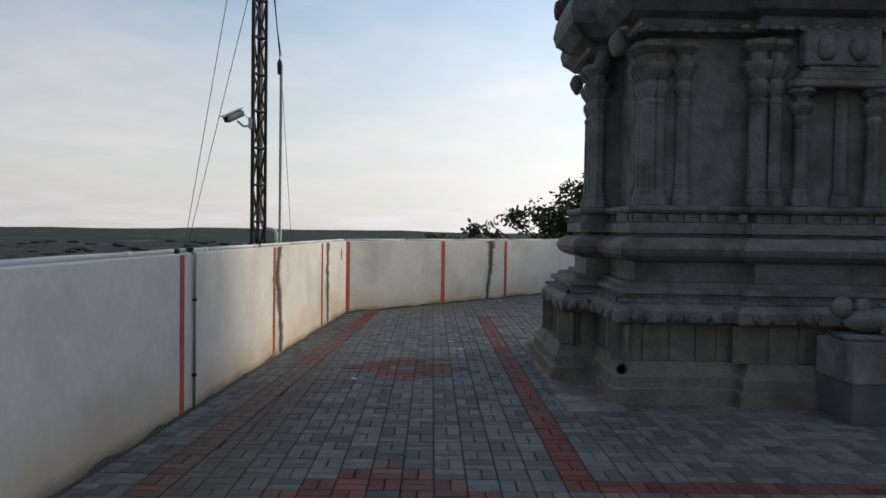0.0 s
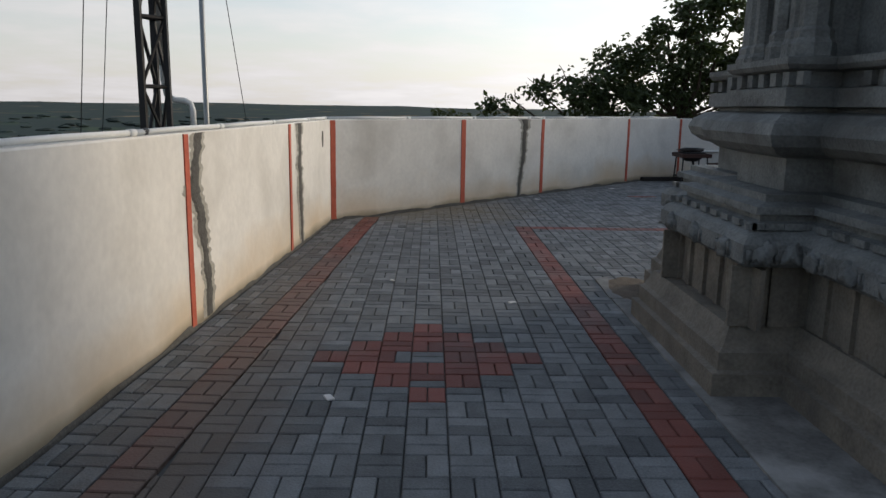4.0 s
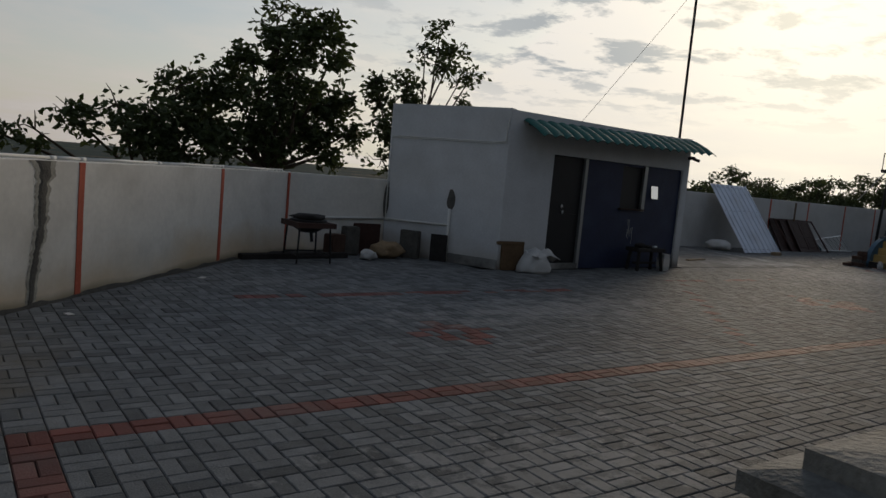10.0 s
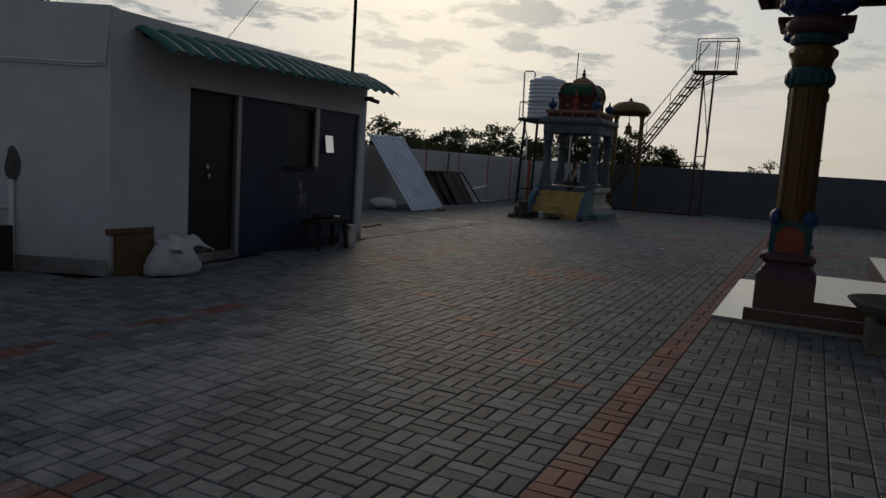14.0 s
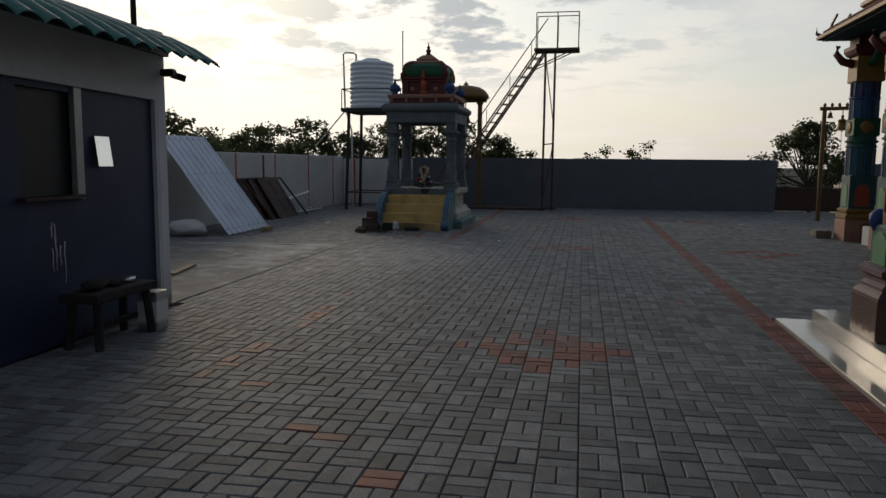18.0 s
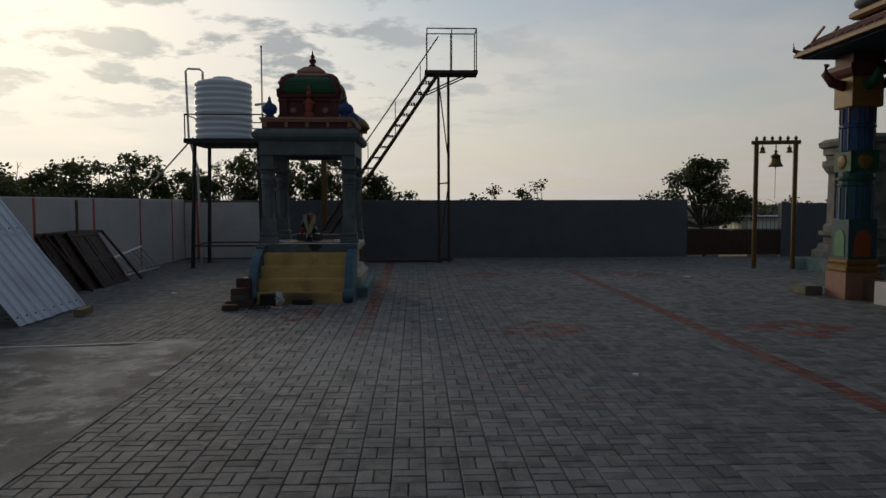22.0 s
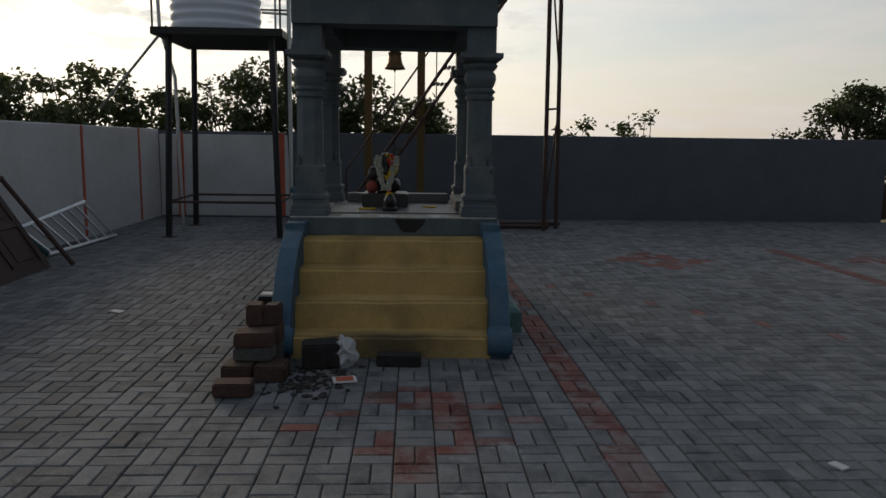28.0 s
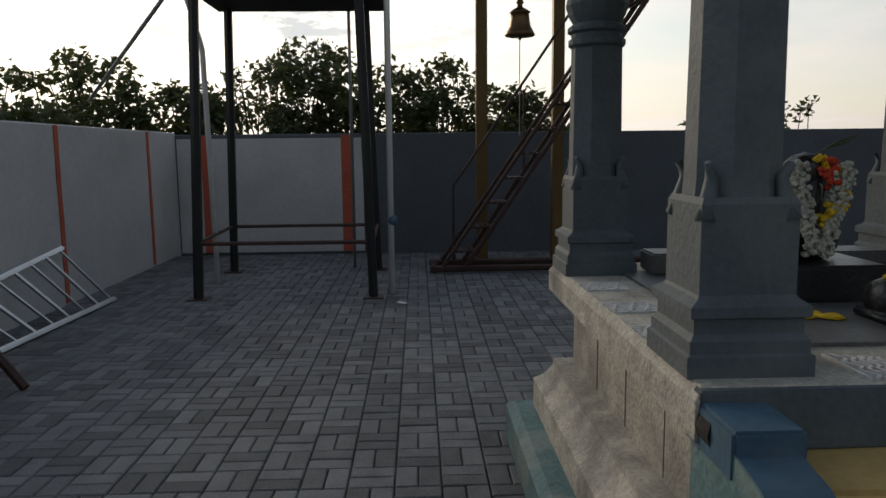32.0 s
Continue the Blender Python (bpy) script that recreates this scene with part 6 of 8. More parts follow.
rat = merge(blob((0.085, 0.06, 0.075), (0.02, 0, 0.06), 0.2, 2.0), blob((0.05, 0.045, 0.06), (-0.03, 0, 0.09), 0.2, 4.0), boxes((-0.1, 0.1, -0.065, 0.065, 0.0, 0.03), bevel=0.008))
rat = tagged(part("small_statue", rat, M_IDOL, smooth=True), "small black stone animal statue before the idol", "statue")
rat.location = (24.16, 20.22, PLAT + 0.012)
flower_mass("statue_flowers", M_FLOWER_Y, [(24.16, 20.21, PLAT + 0.15), (24.14, 20.24, PLAT + 0.15)], "yellow flowers laid on the small statue", 14, 0.011)
flower_mass("statue_flowers", M_FLOWER_R, [(24.15, 20.22, PLAT + 0.155)], "red flowers laid on the small statue", 8, 0.011)
for i, (x, y) in enumerate(((24.24, 20.42), (24.22, 20.46), (24.2, 20.38), (24.45, 19.84), (24.48, 19.89))):
    pet = tagged(part("petal", roughen(blob((0.035, 0.04, 0.007), (0, 0, 0.007), 0.5, i + 1.0), 0.004, 30), M_FLOWER_Y, smooth=True), "yellow petals strewn on the granite floor", "petal", "petals on the floor")
    pet.location = (x, y, PLAT + 0.012)
twig = bmesh.new()
for k in range(5):
    tube(twig, [(GX, GY, GZ + 0.47), (GX - 0.02, GY - 0.06 - 0.01 * k, GZ + 0.51 + 0.006 * k), (GX - 0.02, GY - 0.13 - 0.012 * k, GZ + 0.525 + 0.008 * k)], 0.0025, 4)
tagged(part("grass_sprig", twig, M_LEAF_B), "dry grass sprig on the idol's head", "sprig")

# ---- bricks and burnt things by the steps ----
BRICKS = ((21.95, 21.085, 0, 0.13, 0.235, 0.085, 4), (22.27, 21.12, 0, 0.22, 0.19, 0.105, -3), (22.27, 20.92, 0, 0.22, 0.2, 0.1, 2), (22.34, 21.04, 0.105, 0.16, 0.25, 0.09, -2), (22.35, 21.04, 0.195, 0.17, 0.245, 0.095, 3), (22.55, 21.02, 0, 0.2, 0.24, 0.15, 1), (22.55, 21.02, 0.15, 0.2, 0.235, 0.13, -2), (22.56, 21.075, 0.28, 0.14, 0.11, 0.145, 5), (22.57, 20.96, 0.28, 0.14, 0.105, 0.14, -4))
for i, (bx, by, z, sx, sy, sz, turn) in enumerate(BRICKS):
    grey = i in (3, 5)
    bm = boxes((-sx / 2, sx / 2, -sy / 2, sy / 2, 0, sz), bevel=0.01)
    roughen(bm, 0.007, 9, i * 2.0)
    ob = tagged(part("brick_block", bm, M_CEMENT_DARK if grey else M_BRICK), "grey cement block in the stack by the steps" if grey else "rough brown brick stacked beside the yellow steps", "brick", "brick stack by the steps")
    ob.matrix_world = pose(bx, by, z, 0, 0, turn)
loose_block("burnt_block", (22.53, 20.64, 0), (0.2, 0.25, 0.17), 8, M_SOOT, "hollow sooty block used as a small hearth", "block", 3)
loose_block("burnt_block", (22.55, 20.11, 0), (0.13, 0.3, 0.075), -3, M_SOOT, "sooty brick at the foot of the steps", "brick", 5)
rng = random.Random(15)
bm = bmesh.new()
for k in range(150):
    x, y = rng.gauss(22.2, 0.14), rng.gauss(20.68, 0.13)
    r = rng.uniform(0.008, 0.03) * (1.6 if k < 14 else 1.0)
    merge(bm, blob((r, r * rng.uniform(0.6, 1.2), 0.004 if k < 60 else 0.009), (x, y, 0.003), 0.5, k * 1.3, 1))
tagged(part("ash_litter", bm, M_SOOT), "black ash and charred bits scattered on the pavers", "ash", kind="stuff")
rng = random.Random(5)
bm = bmesh.new()
for _ in range(60):
    x, y, a = rng.gauss(22.2, 0.15), rng.gauss(20.6, 0.15), rng.uniform(0, 3.14)
    tube(bm, [(x, y, 0.01), (x + 0.035 * math.cos(a), y + 0.035 * math.sin(a), 0.012)], 0.0016, 4)
tagged(part("burnt_matches", bm, M_WOOD), "burnt match sticks scattered in ash", "sticks", kind="stuff")
bag2 = tagged(part("plastic_wrapper", roughen(roughen(blob((0.06, 0.075, 0.1), (0, 0, 0), 0.5, 8.0, 4), 0.03, 9), 0.02, 22), M_SACK, smooth=True), "crumpled white plastic wrapper on the hearth block", "wrapper")
bag2.location = (22.5, 20.46, 0.1)
packet = thing("printed_packet", (22.2, 20.45, 0.004), "small paper packet with a red printed picture", "packet")
part("sheet", boxes((-0.06, 0.06, -0.075, 0.075, 0, 0.01), bevel=0.002), M_PAPER, packet)
part("picture", boxes((-0.045, 0.045, -0.055, 0.055, 0.01, 0.012)), M_PAPER_RED, packet)
packet.rotation_euler = (0, 0, 0.2)
pk2 = tagged(part("paper_packet", roughen(boxes((-0.05, 0.05, -0.045, 0.045, 0, 0.02), bevel=0.002), 0.004, 9), M_PAPER), "folded pink and white paper packet on the bricks", "packet")
pk2.location = (23.12, 21.1, 0.358)
loose_block("ledge_block", (23.12, 21.1, 0), (0.16, 0.12, 0.36), 0, M_SOOT, "dark narrow block beside the steps", "block", 4)

# ---- water tank on its stand ----
stand = thing("tank_stand", (0, 0, 0), "tall dark steel stand with a railed top", "stand")
TL = ((29.26, 23.8), (29.23, 22.08), (30.94, 23.86), (30.95, 22.12))
for x, y in TL:
    part("leg", tube(bmesh.new(), [(x, y, 0), (x + (30.09 - x) * 0.1, y + (22.97 - y) * 0.1, 3.06)], 0.05, 6), M_DARK, stand)
    part("foot_plate", boxes((x - 0.1, x + 0.1, y - 0.1, y + 0.1, 0, 0.012)), M_RUST, stand)
for a, b in ((0, 1), (2, 3), (0, 2), (1, 3)):
    part("tie_bar", tube(bmesh.new(), [(*TL[a], 0.55), (*TL[b], 0.55)], 0.02, 6), M_RUST, stand)
part("deck", boxes((29.15, 31.05, 21.98, 23.93, 3.06, 3.17), bevel=0.006), M_DARK, stand)
for x, y in ((29.18, 23.9), (29.18, 22.01), (31.02, 23.9), (31.02, 22.01)):
    part("rail_post", tube(bmesh.new(), [(x, y, 3.17), (x, y, 3.75)], 0.016, 6), M_RUST, stand)
part("top_rail", tubes([[(29.18, 23.9, 3.75), (29.18, 22.01, 3.75)], [(29.18, 22.01, 3.75), (31.02, 22.01, 3.75)], [(31.02, 22.01, 3.75), (31.02, 23.9, 3.75)], [(31.02, 23.9, 3.75), (29.18, 23.9, 3.75)]], 0.016, 6), M_RUST, stand)
tank = thing("water_tank", (30.0, 23.16, 3.17), "white ribbed plastic water tank on a steel stand", "tank")
rows = [(0.02, 0.0), (0.68, 0.0), (0.7, 0.03)]
for k in range(9):
    z = 0.08 + 0.145 * k
    rows += [(0.7, z), (0.705, z + 0.02), (0.7, z + 0.04), (0.682, z + 0.065), (0.68, z + 0.09), (0.69, z + 0.115)]
rows += [(0.7, 1.4), (0.67, 1.44), (0.5, 1.5), (0.3, 1.53), (0.26, 1.53)]
part("shell", lathe(rows, 48), M_TANK, tank, smooth=True)
part("lid", lathe([(0.26, 1.5), (0.28, 1.52), (0.28, 1.56), (0.24, 1.59), (0.1, 1.61), (0.0, 1.61)], 28), M_TANK, tank, smooth=True)
feed = thing("feed_pipes", (0, 0, 0), "white plastic water pipes rising to the tank", "pipe")
part("riser", tube(bmesh.new(), [(30.13, 23.84, 0.0), (30.05, 23.86, 2.5), (29.75, 23.98, 3.25), (29.62, 23.98, 4.86), (29.64, 23.93, 4.92), (29.72, 23.66, 4.92), (29.74, 23.6, 4.86), (29.74, 23.6, 4.55)], 0.028, 8), M_PVC, feed, smooth=True)
part("riser", tube(bmesh.new(), [(29.3, 21.9, 0.02), (29.3, 21.9, 3.95), (29.45, 21.97, 4.05), (29.7, 22.3, 4.05)], 0.032, 8), M_PVC, feed, smooth=True)
part("cross_pipe", tube(bmesh.new(), [(29.3, 21.88, 3.4), (29.3, 22.3, 3.42)], 0.02, 8), M_PVC, feed, smooth=True)
part("valve", blob((0.05, 0.05, 0.06), (29.3, 21.88, 0.75), 0.2), M_BLUEPAINT, feed, "blue pipe valve", smooth=True)
part("overflow", tube(bmesh.new(), [(29.35, 23.75, 3.2), (30.6, 25.3, 2.02)], 0.022, 8), M_STEEL_GREY, feed, smooth=True)
rod = thing("lightning_rod", (0, 0, 0), "thin steel rod standing behind the tank", "rod")
part("rod", tube(bmesh.new(), [(31.1, 22.42, 0.0), (31.1, 22.42, 5.75)], 0.02, 8), M_STEEL_GREY, rod, smooth=True)
part("tip", lathe([(0.02, 0), (0.03, 0.03), (0.0, 0.06)], 8, (31.1, 22.42, 5.75)), M_DARK, rod)

# ---- steel stair to a high platform ----
stair = thing("steel_stair", (-0.15, -0.1, 0), "steep dark steel stair with a railed platform on posts", "stair")
S0, S1 = Vector((0, 21.18, 0.08)), Vector((0, 17.8, 5.02))
XA, XB = 30.72, 31.22
for x in (XA, XB):
    part("stringer", tube(bmesh.new(), [(x, S0.y, S0.z), (x, S1.y, S1.z)], 0.03, 6), M_RUST, stair)
    bm = bmesh.new()
    tube(bm, [(x, S0.y + 0.27, S0.z - 0.0), (x, S1.y + 0.27, S1.z - 0.0)], 0.024, 6)
    part("stringer", bm, M_RUST, stair)
for k in range(17):
    t = (k + 0.6) / 17.4
    y, z = S0.y + (S1.y - S0.y) * t, S0.z + (S1.z - S0.z) * t
    bm = bmesh.new()
    for j in range(4):
        box(bm, XA, XB, y + 0.005 + 0.068 * j, y + 0.055 + 0.068 * j, z - 0.012, z + 0.012)
    part("tread", bm, M_RUST, stair)
for x in (XB,):
    up = Vector((0, 0, 0.95))
    part("handrail", tube(bmesh.new(), [(x, S0.y + 0.12, 0.0), (x, S0.y + 0.12, 1.0), (x, S1.y - 0.02, S1.z + 1.05)], 0.017, 6), M_RUST, stair)
    for k in (0.22, 0.44, 0.66, 0.86):
        p = S0 + (S1 - S0) * k
        part("baluster", tube(bmesh.new(), [(x, p.y, p.z), (x, p.y, p.z + 0.98)], 0.012, 6), M_RUST, stair)
part("platform", boxes((30.68, 31.36, 16.76, 18.16, 5.0, 5.08)), M_RUST, stair)
for x, y in ((30.7, 18.1), (30.7, 17.45), (30.7, 16.8), (31.33, 18.1), (31.33, 16.8), (31.33, 17.45)):
    part("rail_post", tube(bmesh.new(), [(x, y, 5.08), (x, y, 6.16)], 0.016, 6), M_RUST, stair)
for x in (30.7, 31.33):
    part("top_rail", tube(bmesh.new(), [(x, 18.1, 6.16), (x, 16.8, 6.16)], 0.016, 6), M_RUST, stair)
part("top_rail", tube(bmesh.new(), [(30.7, 16.8, 6.16), (31.33, 16.8, 6.16)], 0.016, 6), M_RUST, stair)
part("post", tube(bmesh.new(), [(30.6, 17.8, 0), (30.75, 17.8, 5.0)], 0.04, 6), M_RUST, stair)
part("post", tube(bmesh.new(), [(30.95, 17.52, 0), (31.2, 17.52, 5.0)], 0.04, 6), M_RUST, stair)
part("brace", tubes([[(30.74, 17.8, 4.85), (31.09, 17.52, 2.7)], [(30.66, 17.8, 2.1), (31.06, 17.52, 2.14)], [(30.61, 17.8, 0.3), (31.05, 17.52, 2.1)], [(30.72, 18.12, 4.5), (30.72, 17.0, 5.0)], [(31.22, 18.12, 4.5), (31.22, 17.0, 5.0)]], 0.018, 6), M_RUST, stair)
part("base_frame", tubes([[(XA, 21.6, 0.06), (XA, 17.7, 0.06)], [(XB, 21.6, 0.06), (XB, 17.4, 0.06)], [(XA - 0.05, 21.55, 0.06), (XB + 0.05, 21.55, 0.06)]], 0.04, 6), M_RUST, stair)

# ---- bells ----
def bell(at, r, parent, label=""):
    rows = [(0.0, 0.0), (r * 0.92, 0.0), (r, r * 0.06), (r * 0.9, r * 0.25), (r * 0.72, r * 0.6), (r * 0.62, r * 1.1), (r * 0.6, r * 1.45), (r * 0.7, r * 1.5), (r * 0.55, r * 1.62), (r * 0.35, r * 1.75), (r * 0.2, r * 1.82), (r * 0.16, r * 2.0), (r * 0.26, r * 2.1), (r * 0.2, r * 2.25), (r * 0.08, r * 2.35)]
    b = part("bell", lathe(rows, 24, at), M_BRASS, parent, label or "brass temple bell", smooth=True)
    part("clapper", tube(bmesh.new(), [(at[0], at[1], at[2] + r * 0.3), (at[0], at[1], at[2] - r * 0.22)], r * 0.1, 8), M_BRASS, b)
    return b


canopy = thing("bell_canopy", (0, 0, 0), "domed bell canopy on two ochre posts", "canopy")
BCX, BCY = 31.42, 20.34
for y in (BCY - 0.48, BCY + 0.48):
    part("post", boxes((BCX - 0.07, BCX + 0.07, y - 0.07, y + 0.07, 0.0, 3.5), bevel=0.008), M_YPOST, canopy)
    part("post_head", square([(0.07, 3.4), (0.1, 3.46), (0.1, 3.5)], (BCX, y, 0)), M_YPOST, canopy)
part("cross_beam", boxes((BCX - 0.09, BCX + 0.09, BCY - 0.7, BCY + 0.7, 3.5, 3.62), bevel=0.01), M_YPOST, canopy)
part("dome", lathe([(0.74, 3.6), (0.78, 3.64), (0.76, 3.72), (0.66, 3.86), (0.48, 3.98), (0.24, 4.03), (0.08, 4.05), (0.06, 4.07), (0.09, 4.1), (0.04, 4.13), (0.02, 4.17), (0.0, 4.2)], 24, (BCX, BCY, 0)), M_YPOST, canopy, "ochre painted shallow dome", smooth=True)
part("hanger", tube(bmesh.new(), [(BCX, BCY, 3.5), (BCX, BCY, 3.24)], 0.015, 6), M_DARK, canopy)
bell((BCX, BCY, 2.82), 0.19, canopy)
part("pull_rope", tube(bmesh.new(), [(BCX, BCY, 2.8), (BCX + 0.01, BCY, 1.6)], 0.006, 5), M_STEEL_GREY, canopy)

gate = thing("bell_gantry", (0, 0, 0), "ochre bell gantry with one large and two small bells", "gantry")
P1, P2 = Vector((28.52, 10.1, 0)), Vector((28.3, 9.25, 0))
for p in (P1, P2):
    part("post", tube(bmesh.new(), [p, p + Vector((0, 0, 3.05))], 0.055, 8), M_YPOST, gate)
part("cross_beam", tube(bmesh.new(), [P1 + Vector((0, 0.12, 3.03)), P2 + Vector((0, -0.12, 3.03))], 0.05, 6), M_YPOST, gate)
for k in range(6):
    p = P1 + (P2 - P1) * k / 5
    part("knob", lathe([(0.02, 0), (0.045, 0.05), (0.03, 0.09), (0.0, 0.12)], 8, (p.x, p.y, 3.07)), M_YPOST, gate)
mid = (P1 + P2) / 2
part("hanger", tube(bmesh.new(), [(mid.x, mid.y, 3.0), (mid.x, mid.y, 2.85)], 0.012, 6), M_DARK, gate)
bell((mid.x, mid.y, 2.45), 0.17, gate)
for k in (0.16, 0.84):
    p = P1 + (P2 - P1) * k
    bell((p.x, p.y, 2.78), 0.08, gate)
part("pull_rope", tube(bmesh.new(), [(mid.x, mid.y, 2.42), (mid.x, mid.y, 1.7)], 0.006, 5), M_STEEL_GREY, gate)

# ---- painted porch beside the red line ----
porch = thing("porch", (0, 0, 0), "brightly painted temple porch with marble steps", "porch")
part("marble_step", boxes((11.02, 14.25, 13.2, 14.6, -0.03, 0.035), bevel=0.006), M_MARBLE, porch, "cream polished marble step")
part("marble_step", boxes((11.04, 14.12, 12.6, 14.31, 0.035, 0.16), bevel=0.006), M_MARBLE, porch, "cream polished marble step")
# dark sheet on the step's west end: its shade put in as colour
part("riser_shade", boxes((11.03, 11.041, 12.6, 14.305, 0.037, 0.15)), M_MARBLE_BROWN, porch)
part("granite_step", boxes((11.06, 13.4, 12.9, 13.99, 0.16, 0.29), bevel=0.006), M_MARBLE_BROWN, porch, "brown polished granite step")
part("porch_floor", boxes((11.06, 17.0, 7.0, 12.9, 0.0, 0.29), bevel=0.006), M_MARBLE_BROWN, porch)


def octagon(rows, at, segs=8):
    return lathe(rows, segs, at, math.pi / segs)


def painted_pillar(x, y, z0):
    at = (x, y, 0)
    part("pillar_block", boxes((x - 0.27, x + 0.27, y - 0.27, y + 0.27, z0, z0 + 0.32), bevel=0.01), M_MARBLE_BROWN, porch, "dark polished stone block")
    part("pillar_base", square([(0.27, 0.47), (0.27, 0.5), (0.25, 0.53), (0.23, 0.55), (0.23, 0.57), (0.2, 0.6), (0.2, 0.63), (0.25, 0.66), (0.25, 0.7), (0.2, 0.72)], at), M_PURPLE, porch, "mauve stepped pillar base")
    part("pillar_die", square([(0.185, 0.71), (0.185, 1.02), (0.17, 1.04)], at), M_TEAL, porch)
    for a in range(4):
        m = Matrix.Translation((x, y, 0)) @ Matrix.Rotation(math.pi / 2 * a, 4, "Z")
        bm = bmesh.new()
        pts = [(-0.13, 0.73), (0.13, 0.73)] + [(0.13 * math.cos(t), 0.88 + 0.11 * math.sin(t)) for t in (math.pi * k / 8 for k in range(9))]
        fr = [bm.verts.new((0.192, u, v)) for u, v in pts]
        bk = [bm.verts.new((0.18, u, v)) for u, v in pts]
        bm.faces.new(fr)
        for k in range(len(pts)):
            j = (k + 1) % len(pts)
            bm.faces.new((fr[k], fr[j], bk[j], bk[k]))
        bmesh.ops.transform(bm, matrix=m, verts=list(bm.verts))
        part("arched_panel", bm, M_MINT if a % 2 else M_ORANGE, porch)
        bm = blob((0.05, 0.07, 0.09), (0.155, 0.155, 1.07), 0.2, a + 1.0)
        bmesh.ops.transform(bm, matrix=m, verts=list(bm.verts))
        part("corner_leaf", bm, M_COBALT, porch, smooth=True)
    part("pillar_shaft", octagon([(0.172, 1.02), (0.172, 1.15), (0.165, 2.37)], at, 12), M_OCHRE, porch, "brown ochre octagonal shaft")
    for k in range(8):
        a = math.pi / 4 * k
        part("flute", tube(bmesh.new(), [(x + 0.162 * math.cos(a), y + 0.162 * math.sin(a), 1.14), (x + 0.156 * math.cos(a), y + 0.156 * math.sin(a), 2.35)], 0.022, 6), M_OCHRE, porch)
    part("teal_band", octagon([(0.19, 2.35), (0.205, 2.37), (0.205, 2.5), (0.19, 2.53)], at, 16), M_TEAL, porch, "teal fluted band")
    for k in range(16):
        a = math.pi / 8 * k
        part("band_petal", blob((0.022, 0.03, 0.075), (x + 0.2 * math.cos(a), y + 0.2 * math.sin(a), 2.43), 0.1, k, 1), M_TEAL, porch, smooth=True)
    part("neck", octagon([(0.17, 2.52), (0.18, 2.56), (0.2, 2.62), (0.2, 2.68), (0.18, 2.73), (0.15, 2.75)], at, 16), M_OCHRE, porch, smooth=True)
    for k in range(8):
        a = math.pi / 4 * k + 0.39
        part("neck_boss", blob((0.028, 0.028, 0.028), (x + 0.2 * math.cos(a), y + 0.2 * math.sin(a), 2.65), 0.1, k, 1), M_GOLD, porch, smooth=True)
    part("neck_ring", octagon([(0.15, 2.74), (0.2, 2.76), (0.22, 2.8), (0.2, 2.84), (0.16, 2.85)], at, 16), M_TEAL, porch)
    part("cushion", octagon([(0.17, 2.84), (0.24, 2.88), (0.27, 2.92), (0.27, 2.96), (0.22, 3.0), (0.17, 3.02)], at, 16), M_PURPLE, porch, smooth=True)
    part("lotus_bowl", octagon([(0.17, 3.01), (0.2, 3.03), (0.28, 3.1), (0.34, 3.18), (0.36, 3.22)], at, 16), M_COBALT, porch, "cobalt lotus capital")
    for k in range(12):
        a = math.pi / 6 * k
        part("lotus_petal", blob((0.045, 0.06, 0.07), (x + 0.29 * math.cos(a), y + 0.29 * math.sin(a), 3.13), 0.1, k, 1), M_COBALT, porch, smooth=True)
    part("abacus", square([(0.36, 3.22), (0.4, 3.24), (0.4, 3.29), (0.2, 3.3)], at), M_REDP, porch)
    part("upper_block", square([(0.2, 3.29), (0.2, 3.52)], at), M_PINKP, porch)


painted_pillar(11.31, 13.96, 0.16)
painted_pillar(13.02, 13.99, 0.16)
part("roof_beam", boxes((10.7, 13.5, 13.7, 14.25, 3.5, 3.72)), M_TEAL, porch)
part("roof_slab", boxes((10.2, 13.9, 8.0, 14.6, 3.72, 3.86)), M_SHRINE, porch)
part("eave_trim", boxes((10.2, 14.0, 14.6, 14.7, 3.66, 3.84)), M_REDP, porch)
part("eave_trim", boxes((13.9, 14.0, 8.0, 14.6, 3.66, 3.84)), M_REDP, porch)
part("eave_trim", boxes((10.1, 10.2, 8.0, 14.6, 3.66, 3.84)), M_REDP, porch)
part("roof_crest", boxes((10.5, 13.6, 8.2, 14.3, 3.86, 4.4), bevel=0.05), M_STONE, porch)
for k in range(9):
    part("eave_bracket", blob((0.12, 0.12, 0.1), (13.8, 14.4 - 0.6 * k, 3.7), 0.3, k), M_TEAL if k % 2 else M_PINKP, porch, smooth=True)
bowl = thing("stone_bowl", (10.6, 13.0, 0), "wide shallow stone bowl on a block beside the steps", "bowl")
part("block", boxes((-0.26, 0.26, -0.26, 0.26, 0, 0.26), bevel=0.012), M_STONE_BROWN, bowl)
part("bowl", lathe([(0.12, 0.26), (0.3, 0.31), (0.42, 0.42), (0.44, 0.45), (0.41, 0.45), (0.3, 0.36), (0.0, 0.32)], 24), M_STONE_BROWN, bowl, smooth=True)

